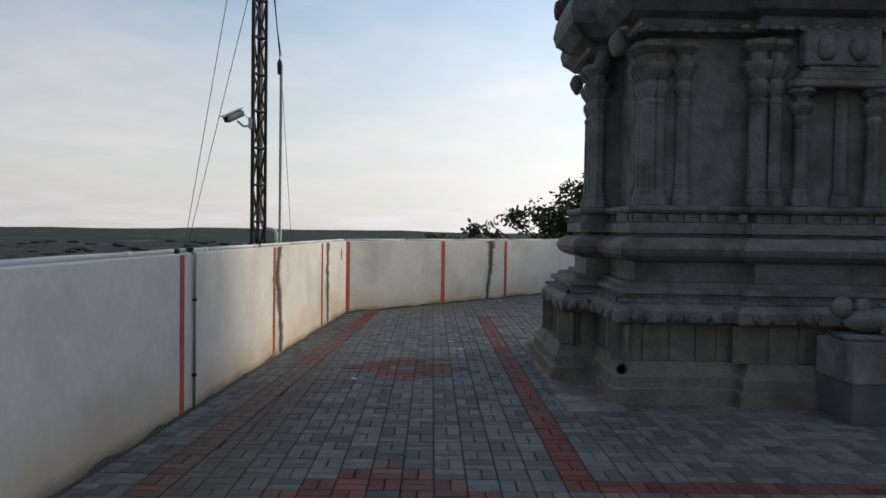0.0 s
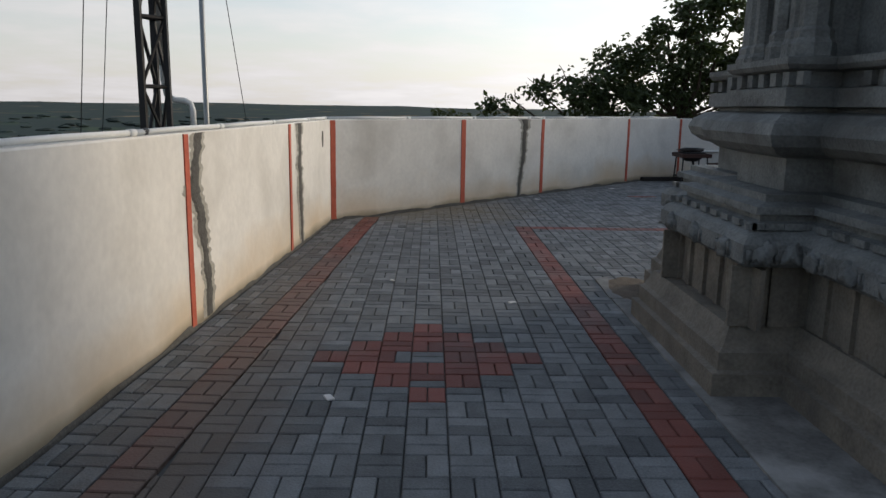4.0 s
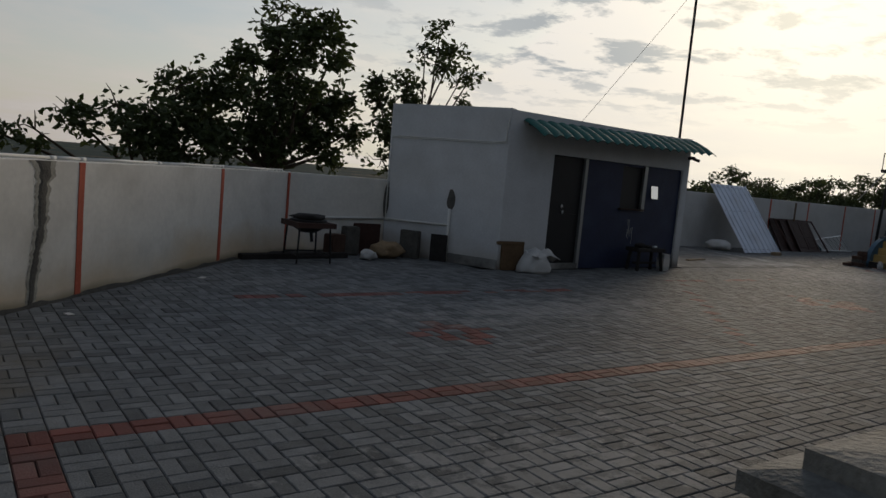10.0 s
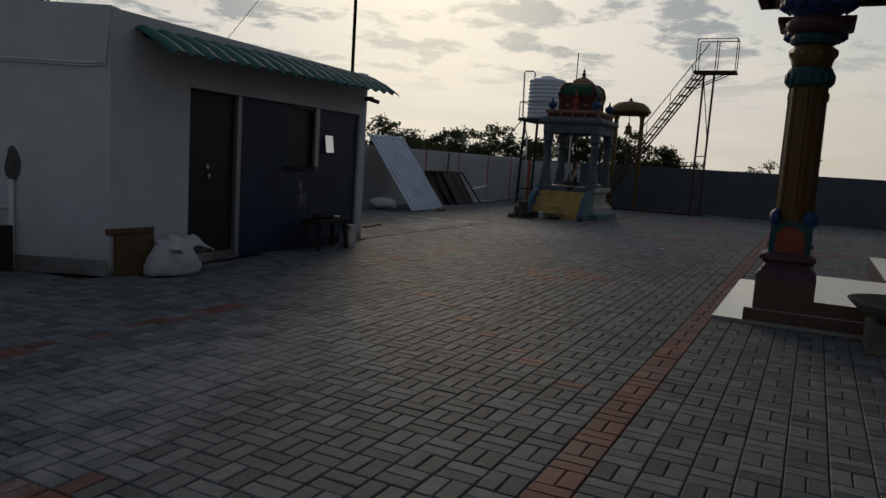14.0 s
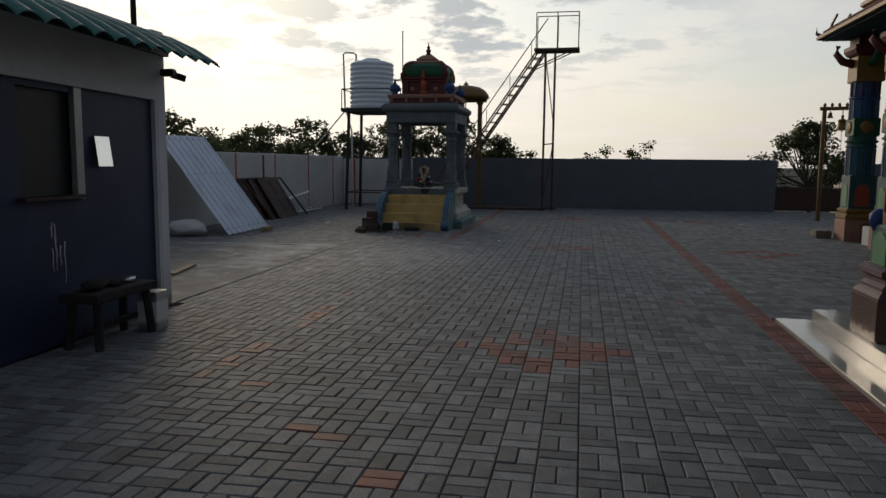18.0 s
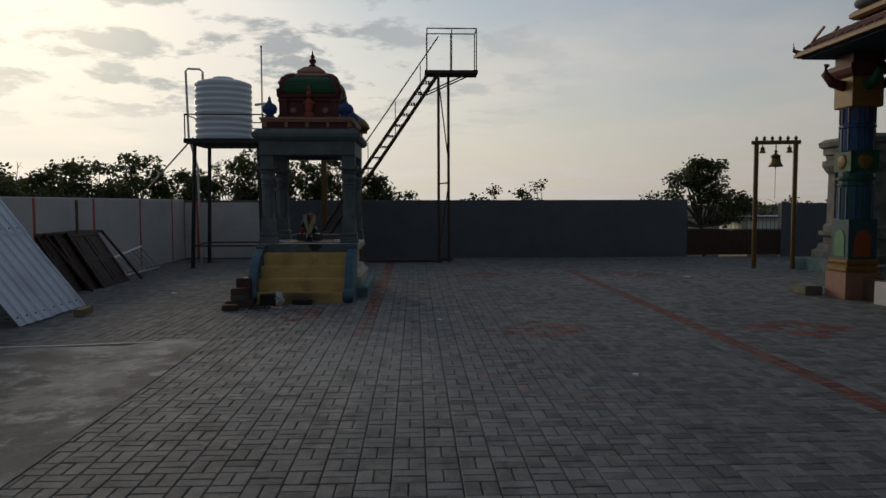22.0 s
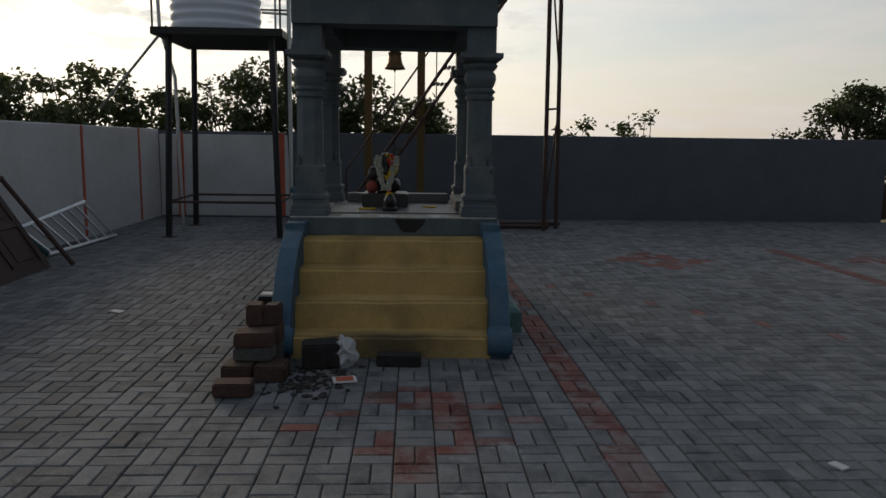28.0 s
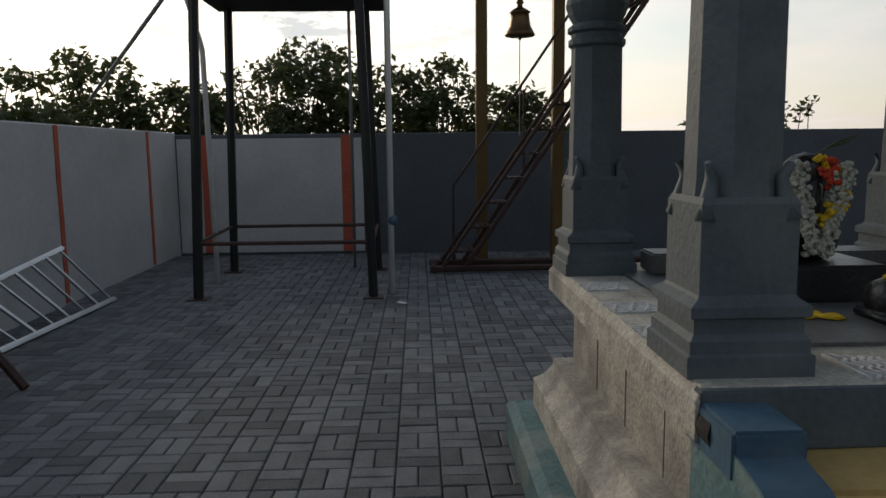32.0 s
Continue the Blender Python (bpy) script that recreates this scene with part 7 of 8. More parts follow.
# ---- long hall behind the porch, with the second painted corner ----
hall = thing("temple_hall", (0, 0, 0), "long temple hall with painted corner pillars and tiled eave", "hall")
HPLAN = [(8.0, 1.0), (22.0, 1.0), (22.0, 10.3), (8.0, 10.3)]
part("hall_plinth", swept(HPLAN, [(0.12, -0.03), (0.12, 0.2), (0.05, 0.24), (0.05, 0.5), (0.0, 0.55), (0.0, 0.6)]), M_STONE_BROWN, hall)
part("hall_wall", swept(HPLAN, [(-0.1, 0.58), (-0.1, 0.9), (0.0, 0.95), (0.0, 1.1), (-0.15, 1.15), (-0.15, 4.05)]), M_STONE, hall)
part("low_parapet", boxes((18.0, 22.95, 10.76, 11.0, 0.0, 0.36), bevel=0.01), M_MARBLE_BROWN, hall, "low brown granite parapet")
part("hall_floor", boxes((18.0, 22.85, 8.0, 10.76, 0.0, 0.28)), M_MARBLE_BROWN, hall)


def corner_pillar(x, y, first):
    at = (x, y, 0)
    part("pillar_foot", square([(0.3, 0.0), (0.3, 0.42), (0.24, 0.46)], at), M_PINKP, hall, "salmon pillar foot")
    part("pillar_base", square([(0.3, 0.46), (0.3, 0.52), (0.25, 0.55), (0.28, 0.6), (0.28, 0.64), (0.22, 0.66)], at), M_GOLD, hall)
    part("pillar_die", square([(0.24, 0.65), (0.24, 1.3), (0.22, 1.32)], at), M_TEAL, hall)
    for k in range(4):
        m = Matrix.Translation((x, y, 0)) @ Matrix.Rotation(math.pi / 2 * k, 4, "Z")
        b2 = bmesh.new()
        pts = [(-0.14, 0.7), (0.14, 0.7), (0.14, 0.98)] + [(0.14 * math.cos(t), 0.98 + 0.16 * math.sin(t)) for t in (math.pi * j / 6 for j in range(1, 6))] + [(-0.14, 0.98)]
        fr = [b2.verts.new((0.25, u, v)) for u, v in pts]
        bk = [b2.verts.new((0.238, u, v)) for u, v in pts]
        b2.faces.new(fr)
        for i in range(len(pts)):
            b2.faces.new((fr[i], fr[(i + 1) % len(pts)], bk[(i + 1) % len(pts)], bk[i]))
        bmesh.ops.transform(b2, matrix=m, verts=list(b2.verts))
        part("arched_panel", b2, M_MINT if k % 2 else M_ORANGE, hall)
    part("pillar_shaft", octagon([(0.26, 1.3), (0.26, 1.85), (0.28, 1.87), (0.28, 1.9), (0.26, 1.92), (0.26, 2.1)], at, 16), M_TEAL, hall, "teal fluted shaft")
    part("shaft_block", square([(0.22, 2.08), (0.24, 2.1), (0.24, 2.42), (0.22, 2.44)], at), M_GREENP, hall)
    for k in range(4):
        bm = blob((0.03, 0.13, 0.12), (0.24, 0, 2.26), 0.3, k + 4.0)
        bmesh.ops.transform(bm, matrix=Matrix.Translation((x, y, 0)) @ Matrix.Rotation(math.pi / 2 * k, 4, "Z"), verts=list(bm.verts))
        part("medallion", bm, M_GOLD, hall, "golden carved medallion", smooth=True)
    part("pillar_shaft", octagon([(0.26, 2.43), (0.26, 2.8), (0.28, 2.82), (0.28, 2.86), (0.25, 2.88), (0.25, 3.15)], at, 16), M_COBALT, hall, "blue fluted shaft")
    for k in range(12):
        a = 2 * math.pi * k / 12
        for z0, z1, mat in ((1.32, 1.84, M_COBALT), (2.44, 2.8, M_TEAL), (2.88, 3.14, M_PURPLE)):
            part("flute", tube(bmesh.new(), [(x + 0.255 * math.cos(a), y + 0.255 * math.sin(a), z0), (x + 0.255 * math.cos(a), y + 0.255 * math.sin(a), z1)], 0.02, 5), mat, hall)
    part("ring", octagon([(0.26, 1.95), (0.3, 1.97), (0.3, 2.0), (0.26, 2.02)], at, 16), M_GREENP, hall)
    part("shaft_block", square([(0.24, 3.14), (0.26, 3.16), (0.26, 3.62), (0.24, 3.64)], at), M_GOLD, hall)
    part("capital", square([(0.24, 3.63), (0.3, 3.68), (0.34, 3.76), (0.34, 3.84), (0.26, 3.86), (0.26, 4.02)], at), M_REDP, hall)
    for k in range(4):
        bm = tube(bmesh.new(), [(0.24, 0, 3.5), (0.45, 0, 3.55), (0.58, 0, 3.7), (0.55, 0, 3.85)], 0.09, 8, 0.05)
        bmesh.ops.transform(bm, matrix=Matrix.Translation((x, y, 0)) @ Matrix.Rotation(math.pi / 2 * k, 4, "Z"), verts=list(bm.verts))
        part("bracket_scroll", bm, M_REDP if k % 2 else M_GREENP, hall, smooth=True)


corner_pillar(22.98, 11.0, True)
corner_pillar(21.1, 11.0, False)
corner_pillar(19.1, 11.0, False)
corner_pillar(22.98, 8.7, False)
bm = bmesh.new()
part("roof_soffit", boxes((17.6, 23.5, 5.0, 11.7, 4.03, 4.1)), M_TEAL, hall)
ROOF = [(17.4, 4.8), (23.54, 4.8), (23.54, 11.75), (17.4, 11.75)]
part("eave", swept(ROOF, [(0.0, 4.05), (0.03, 4.07), (0.03, 4.15), (-0.04, 4.17), (-0.1, 4.2), (-0.3, 4.34), (-0.55, 4.45), (-0.7, 4.48), (-0.7, 4.56), (-0.62, 4.6), (-0.62, 4.68), (-0.8, 4.7)]), M_REDP, hall, "dark red curved eave")
part("eave_gold_line", swept(ROOF, [(0.02, 4.06), (0.05, 4.07), (0.05, 4.12), (0.02, 4.13)], cap=False), M_GOLD, hall, "gold painted eave line")
part("roof_crest", swept(ROOF, [(-0.6, 4.56), (-0.55, 4.6), (-0.55, 4.66), (-0.6, 4.7)], cap=False), M_GOLD, hall)
for k in range(28):
    y = 11.6 - 0.24 * k
    part("tile_rib", tube(bmesh.new(), [(23.51, y, 4.19), (23.26, y, 4.35), (23.0, y, 4.47)], 0.025, 5), M_PINKP, hall)
for k in range(26):
    x = 23.4 - 0.24 * k
    part("tile_rib", tube(bmesh.new(), [(x, 11.72, 4.19), (x, 11.47, 4.35), (x, 11.21, 4.47)], 0.025, 5), M_PINKP, hall)
part("eave_horn", tube(bmesh.new(), [(23.49, 11.7, 4.12), (23.58, 11.8, 4.2), (23.59, 11.8, 4.32)], 0.05, 6, 0.01), M_REDP, hall)
fig = merge(blob((0.2, 0.17, 0.26), (0, 0, 0.26), 0.1, 1.0, 3), blob((0.12, 0.11, 0.13), (0.02, 0.05, 0.62), 0.1, 2.0, 3), tube(bmesh.new(), [(0.05, 0.12, 0.45), (0.1, 0.36, 0.4), (0.1, 0.42, 0.62)], 0.05, 8), blob((0.2, 0.14, 0.1), (0.05, 0.08, 0.1), 0.1, 3.0))
roof_fig = tagged(part("roof_statue", fig, M_STONE, smooth=True), "dark painted seated figure on the roof edge", "statue")
roof_fig.matrix_world = pose(22.7, 11.0, 4.7, 0, 0, 0)
tagged(part("roof_ornament", tube(bmesh.new(), [(22.4, 10.9, 4.7), (22.35, 10.75, 4.95), (22.25, 10.4, 5.15), (22.15, 10.0, 5.3), (22.15, 9.6, 5.5)], 0.09, 8, 0.05), M_TEAL, smooth=True), "curved dark ornament on the roof edge", "ornament")
loose_block("white_board", (21.9, 11.1, 0), (0.5, 0.04, 0.36), 8, M_PAPER, "small white board leaning on the parapet", "board", 2)
for i in range(2):
    loose_block("stone_step", (23.45 + 0.22 * i, 11.5, 0), (0.4, 0.3, 0.16 - 0.07 * i), 0, M_STONE_BROWN, "small stone step at the pillar foot", "step", i + 1.0)

# ---- stone pavilion and the gap in the far wall ----
pav = thing("stone_pavilion", (0, 0, 0), "small grey stone pavilion on a stepped base", "pavilion")
PP = [(26.3, 6.7), (28.1, 6.7), (28.1, 8.6), (26.3, 8.6)]
part("plinth", swept(PP, [(0.5, -0.03), (0.5, 0.26), (0.3, 0.28)]), M_TURQ, pav, "blue-green washed plinth")
part("base", swept(PP, [(0.2, 0.27), (0.2, 0.45), (0.12, 0.5), (0.1, 0.62), (0.02, 0.64), (0.02, 0.8), (0.1, 0.82), (0.1, 0.92)]), M_STONE, pav)
for x in (26.46, 27.94):
    for y in (6.88, 8.42):
        part("pillar", square([(0.2, 0.91), (0.2, 1.05), (0.15, 1.1), (0.14, 2.25), (0.19, 2.32), (0.24, 2.44), (0.24, 2.56)], (x, y, 0)), M_STONE, pav)
part("roof", swept(PP, [(0.0, 2.54), (0.02, 2.68), (0.06, 2.7), (0.06, 2.84), (0.12, 2.88), (0.14, 2.98), (0.04, 3.06), (-0.2, 3.08)]), M_STONE, pav)
part("roof_underside", boxes((26.3, 28.1, 6.7, 8.6, 2.54, 2.58)), M_STONE, pav)
gatew = thing("low_gate", (0, 0, 0), "dark maroon sheet gate with a spiked grille", "gate")
part("sheet", boxes((32.6, 32.65, 7.4, 10.24, 0.04, 0.78)), M_RUST, gatew)
for k in range(24):
    y = 7.45 + 0.12 * k
    part("spike", tube(bmesh.new(), [(32.63, y, 0.78), (32.63, y, 1.3)], 0.009, 5, 0.004), M_DARK, gatew)
part("rail", tubes([[(32.63, 7.4, 1.15), (32.63, 10.24, 1.15)], [(32.63, 7.4, 0.8), (32.63, 10.24, 0.8)]], 0.014, 6), M_DARK, gatew)
wall_run("wall_10", (FAR_X, 7.4), (FAR_X, 2.6), FAR_TOP - 0.1, M_GREYWALL)
shed = thing("far_shed", (0, 0, 0), "distant white shed roof beyond the wall", "shed")
part("wall", boxes((36.5, 39.0, 4.0, 6.6, -0.6, 1.05)), M_WALL, shed)
part("roof", prism([(36.3, 3.8), (39.2, 3.8), (39.2, 6.8), (36.3, 6.8)], 1.05, 1.12), M_TIN, shed)

# ---- trees ----
def leaf_cloud(clumps, per, size, rng):
    """Folded leaves in tufts scattered through uneven clumps: (x, y, z, radius, squash)."""
    verts, faces = [], []
    for cx, cy, cz, r, squash in clumps:
        for _ in range(int(per * r * r)):
            while True:
                d = Vector((rng.gauss(0, 1), rng.gauss(0, 1), rng.gauss(0, 1)))
                if d.length > 0.1:
                    break
            d.normalize()
            k = r * (rng.random() ** 0.45)
            p = Vector((cx + d.x * k, cy + d.y * k, cz + d.z * k * squash))
            if noise.noise(p * 2.1) < -0.04:
                continue
            for _ in range(3):
                q = p + Vector((rng.gauss(0, 0.09), rng.gauss(0, 0.09), rng.gauss(0, 0.06)))
                s = size * rng.uniform(0.6, 1.3)
                a = Vector((rng.gauss(0, 1), rng.gauss(0, 1), rng.gauss(-0.3, 0.6))).normalized()
                b = a.cross(Vector((rng.gauss(0, 1), rng.gauss(0, 1), rng.gauss(0, 1)))).normalized()
                n = a.cross(b) * 0.18
                i = len(verts)
                verts += [q, q + a * s * 0.5 + b * s * 0.27 + n * s, q + a * s, q + a * s * 0.5 - b * s * 0.27 + n * s]
                faces += [(i, i + 1, i + 2), (i, i + 2, i + 3)]
    me = bpy.data.meshes.new("crown")
    me.from_pydata(verts, [], faces)
    return me


def tree(base, clumps, label, per=190, size=0.16, trunk=0.13, seed=1, leaf=None, category="tree"):
    rng = random.Random(seed)
    t = thing("tree" if category == "tree" else "bush", base, label, category)
    t.location = (0, 0, 0)
    bx, by, bz = base
    top = max(clumps, key=lambda c: c[2])
    fork = Vector((bx + (top[0] - bx) * 0.35, by + (top[1] - by) * 0.35, bz + (top[2] - bz) * 0.5))
    bm = bmesh.new()
    mid = (Vector(base) + fork) / 2 + Vector((rng.uniform(-0.2, 0.2), rng.uniform(-0.2, 0.2), 0))
    tube(bm, [Vector(base) - Vector((0, 0, 0.4)), mid, fork], trunk, 8, trunk * 0.65)
    for cx, cy, cz, r, q in clumps:
        c = Vector((cx, cy, cz))
        bend = fork.lerp(c, 0.5) + Vector((rng.uniform(-0.25, 0.25), rng.uniform(-0.25, 0.25), -0.15))
        tube(bm, [fork, bend, c], trunk * 0.5, 6, trunk * 0.16)
        for _ in range(5):
            e = c + Vector((rng.uniform(-1, 1), rng.uniform(-1, 1), rng.uniform(-0.6, 0.9))) * r * 0.95
            tube(bm, [c, c.lerp(e, 0.5) + Vector((0, 0, rng.uniform(-0.1, 0.1))), e], trunk * 0.15, 5, trunk * 0.05)
    part("trunk", bm, M_BARK, t, "dark trunk with spreading limbs")
    me = leaf_cloud(clumps, per, size, rng)
    me.materials.append(leaf or M_LEAF)
    crown = new("crown", me)
    crown.parent = t
    return t


# big dark trees beyond the west wall
tree((3.9, 28.0, -2.2), [(*c, 0.8) for c in [(1.4, 27.6, 1.6, 0.32), (2.1, 27.4, 1.7, 0.43), (2.9, 27.9, 2.0, 0.52), (3.6, 27.5, 2.4, 0.47), (3.8, 27.4, 1.8, 0.58), (4.6, 27.9, 2.2, 0.68), (5.1, 28.6, 3.0, 0.6), (5.9, 28.4, 3.3, 0.6), (4.7, 27.7, 1.6, 0.6)]], "spreading dark green tree behind the white wall", 620, 0.2, 0.12, 11)
tree((7.2, 28.2, -2.5), [(*c, 0.85) for c in [(5.9, 28.4, 2.5, 0.79), (6.7, 27.6, 2.9, 0.77), (6.7, 28.1, 3.8, 0.63), (7.2, 27.7, 4.2, 0.63), (8.0, 27.5, 4.7, 0.72), (7.6, 27.4, 3.5, 0.7), (8.5, 27.6, 4.1, 0.48), (9.1, 28.6, 3.1, 0.67), (8.3, 28.5, 2.5, 0.82), (9.4, 28.4, 2.3, 0.59), (7.2, 28.4, 1.9, 0.8), (5.7, 27.6, 1.8, 0.68), (8.9, 28.2, 1.8, 0.58), (7.4, 28.5, 5.0, 0.57)]], "large dark leafy tree behind the white wall", 620, 0.21, 0.15, 12)
tree((10.9, 28.1, -2.5), [(*c, 0.9) for c in [(10.5, 28.5, 3.4, 0.61), (10.2, 27.4, 2.7, 0.53), (10.1, 28.1, 3.8, 0.37), (11.1, 28.2, 3.9, 0.52), (11.2, 28.0, 3.4, 0.43), (10.5, 27.5, 2.2, 0.5), (10.4, 28.0, 1.8, 0.47), (11.6, 27.4, 4.4, 0.31), (13.1, 28.6, 4.2, 0.41), (13.5, 28.5, 4.5, 0.37), (12.5, 28.1, 4.9, 0.5), (11.3, 27.7, 4.7, 0.34), (13.3, 28.6, 3.7, 0.26), (12.0, 28.1, 5.5, 0.45)]], "thin tall tree with open crown behind the hut", 480, 0.18, 0.1, 13)
tree((0.3, 31.0, -2.0), [(0.1, 31.0, 1.25, 0.45, 0.6), (0.6, 31.0, 1.15, 0.4, 0.6)], "small round bush beyond the wall", 600, 0.16, 0.06, 14, category="bush")
# beyond the back wall and the far wall
tree((25.2, 27.6, -1.5), [(24.7, 27.6, 2.2, 0.45, 0.7), (25.4, 27.5, 2.5, 0.5, 0.6), (25.0, 27.6, 1.5, 0.5, 0.7)], "small tree beyond the back wall", 480, 0.16, 0.06, 15)
FAR_TREES = ((36.0, 29.4, 1.15, 3.1), (35.8, 27.6, 1.0, 3.35), (36.4, 26.1, 0.7, 2.75), (36.0, 24.5, 0.85, 3.3), (35.7, 23.4, 0.85, 3.5), (36.2, 22.1, 0.75, 3.15), (36.0, 21.1, 0.75, 3.2), (36.1, 19.7, 0.65, 2.65), (36.4, 18.5, 0.45, 2.05))
BACK_TREES = ((25.6, 28.7, 0.9, 2.25), (26.8, 29.3, 0.9, 2.4), (28.4, 28.5, 1.1, 2.6), (29.9, 28.7, 1.1, 2.75), (31.4, 29.0, 1.2, 2.8), (33.0, 28.7, 1.2, 2.85), (34.4, 28.9, 1.1, 2.9))
for k, (x, y, w, h) in enumerate(FAR_TREES + BACK_TREES):
    rng = random.Random(21 + k)
    cl = []
    for j in range(16):
        a = rng.uniform(0, 6.28)
        rr = w * 1.3 * math.sqrt(rng.random())
        top = h - 0.42 - 0.6 * (rr / (w * 1.3)) ** 2
        cl.append((x + rr * math.cos(a), y + rr * math.sin(a), top - rng.random() ** 0.9 * max(0.2, top - 0.9), rng.uniform(0.42, 0.66), 0.75))
    for j in range(7):
        a = rng.uniform(0, 6.28)
        rr = w * rng.uniform(0.1, 1.1)
        cl.append((x + rr * math.cos(a), y + rr * math.sin(a), h - 0.2 - 0.55 * (rr / w) ** 2, rng.uniform(0.18, 0.3), 0.7))
    tree((x, y, -1.6), cl, "leafy roadside tree standing beyond the boundary wall", 430, 0.15, 0.05, 21 + k, M_LEAF_B)
for x, y, h, seed in ((36.6, 15.95, 2.12, 41), (36.6, 14.35, 2.32, 42)):
    tree((x, y, -1.5), [(x - 0.1, y + 0.3, h - 0.4, 0.3, 0.5), (x, y - 0.3, h - 0.2, 0.26, 0.6), (x + 0.1, y, h - 0.65, 0.45, 0.6), (x, y - 0.45, h - 0.05, 0.14, 0.8)], "thin shrub top showing above the grey wall", 330, 0.15, 0.04, seed, M_LEAF_B, "bush")
rng = random.Random(77)
cl = []
for k in range(26):
    dy = -1.65 + 3.3 * (k + 0.5) / 26 + rng.uniform(-0.15, 0.15)
    top = 3.0 - (dy / 1.7) ** 2 * 1.2
    cl.append((37.3 + rng.uniform(-0.7, 0.7), 7.85 + dy, rng.uniform(1.0, max(1.2, top)), rng.uniform(0.38, 0.55), 0.75))
cl += [(37.3, 8.1, 3.05, 0.3, 0.7), (37.2, 7.6, 2.9, 0.35, 0.7), (37.4, 8.6, 2.5, 0.4, 0.7)]
tree((37.3, 7.9, -1.6), cl, "round dark tree behind the low gate", 560, 0.15, 0.09, 50)
for y, seed in ((4.6, 51), (2.5, 52)):
    tree((38.6, y, -1.6), [(38.6, y + 0.5, 1.1, 0.7, 0.7), (38.5, y - 0.4, 1.3, 0.7, 0.7), (38.7, y, 0.5, 0.9, 0.8)], "low tree beyond the far wall", 480, 0.17, 0.08, seed, M_LEAF_B)


# ---- far woods and houses on the plain ----
def far_woods():
    rng = random.Random(9)
    verts, faces = [], []
    for _ in range(8000):
        a = rng.uniform(0, 2 * math.pi)
        r = 150 * (16 ** (rng.random() ** 0.8))
        x, y = 15 + r * math.cos(a), 6 + r * math.sin(a)
        if noise.noise(Vector((x * 0.006, y * 0.006, 2.0))) < -0.12:
            continue
        z = hill_height(x, y)
        s = rng.uniform(2.2, 5.0) * (1 + r / 2500)
        i = len(verts)
        n = 6
        for lvl, (k, h) in enumerate(((0.7, -0.3), (1.15, 0.5), (0.75, 1.1))):
            for j in range(n):
                b = 2 * math.pi * (j + 0.5 * lvl) / n
                q = s * k * rng.uniform(0.75, 1.25)
                verts.append((x + 1.7 * q * math.cos(b), y + 1.7 * q * math.sin(b), z + 0.6 * s * h * rng.uniform(0.8, 1.15)))
        verts.append((x, y, z + 0.6 * s * rng.uniform(1.15, 1.45)))
        for lvl in range(2):
            for j in range(n):
                p, q = i + lvl * n + j, i + lvl * n + (j + 1) % n
                faces.append((p, q, q + n, p + n))
        for j in range(n):
            faces.append((i + 2 * n + j, i + 2 * n + (j + 1) % n, i + 3 * n))
    me = bpy.data.meshes.new("far_woods")
    me.from_pydata(verts, [], faces)
    me.materials.append(M_FARWOOD)
    return new("far_woods", me)


tagged(far_woods(), "dark scrub and woods scattered over the plain", "woods", kind="stuff")
rng = random.Random(31)
for k in range(26):
    a = radians(rng.uniform(60, 130))
    r = rng.uniform(380, 1100)
    x, y = 15 + r * math.cos(a), 6 + r * math.sin(a)
    z = hill_height(x, y)
    w, d, h = rng.uniform(6, 14), rng.uniform(5, 9), rng.uniform(3, 5.5)
    t = thing("village_house", (x, y, z), "far white village house among trees", "house", "village houses")
    part("wall", boxes((-w / 2, w / 2, -d / 2, d / 2, -2, h)), M_WALL, t)
    part("roof", boxes((-w / 2 - 0.4, w / 2 + 0.4, -d / 2 - 0.4, d / 2 + 0.4, h, h + 0.4)), M_TIN if k % 3 else M_PINKP, t)
    t.rotation_euler = (0, 0, rng.uniform(0, 3))

# ---- paving: basket-weave pairs, laid square to the temple ----
CELL = 0.2043
GX0, GY0 = 0.75, 14.8 - CELL
paving = thing("paving", (0, 0, 0), "grey concrete block paving in basket weave with red bands", "paving", kind="structure")


def clip_line(poly, a, d, keep):
    """Keep the part of a polygon that lies keep metres or more to the right of the line through a along d."""
    out = []
    side = [(p[0] - a[0]) * d[1] - (p[1] - a[1]) * d[0] - keep for p in poly]
    for i in range(len(poly)):
        j = (i + 1) % len(poly)
        if side[i] >= 0:
            out.append(poly[i])
        if side[i] * side[j] < 0:
            t = side[i] / (side[i] - side[j])
            out.append((poly[i][0] + (poly[j][0] - poly[i][0]) * t, poly[i][1] + (poly[j][1] - poly[i][1]) * t))
    return out


EDGES = []
for k in range(5):
    a, b = Vector(SEG[k][0]), Vector(SEG[k][1])
    EDGES.append((tuple(a), tuple((b - a).normalized()), 0.60 if k == 0 else 0.03))


def blocked(x, y):
    if 1.6 < x < 7.1 and 8.05 < y < 11.4:
        return True
    if CX - HALF - 0.1 < x < CX + HALF + 0.1 and CY - HY - 0.1 < y < CY + HY + 0.1:
        return True
    if 8.2 < x < 13.78 and y > 20.62 + (x - 13.78) * 0.07:
        return True
    if x > 13.9 and y > 20.8 and x < 18.9:
        return True
    if 7.5 < x < 8.9 and y > 22.45 - (x - 7.39) * 2.087 + 0.35:
        return True
    if 11.7 < x < 14.4 and y < 14.5:
        return True
    if x > 8.2 and x < 21.9 and y < 10.1:
        return True
    if 25.9 < x < 28.5 and y < 9.0 or x > 28.5 and y < 6.5:
        return True
    if x < 11.0 and y < 1.2 or x >= 11.0 and y < 6.5:
        return True
    return x > 32.45 or y > 24.95


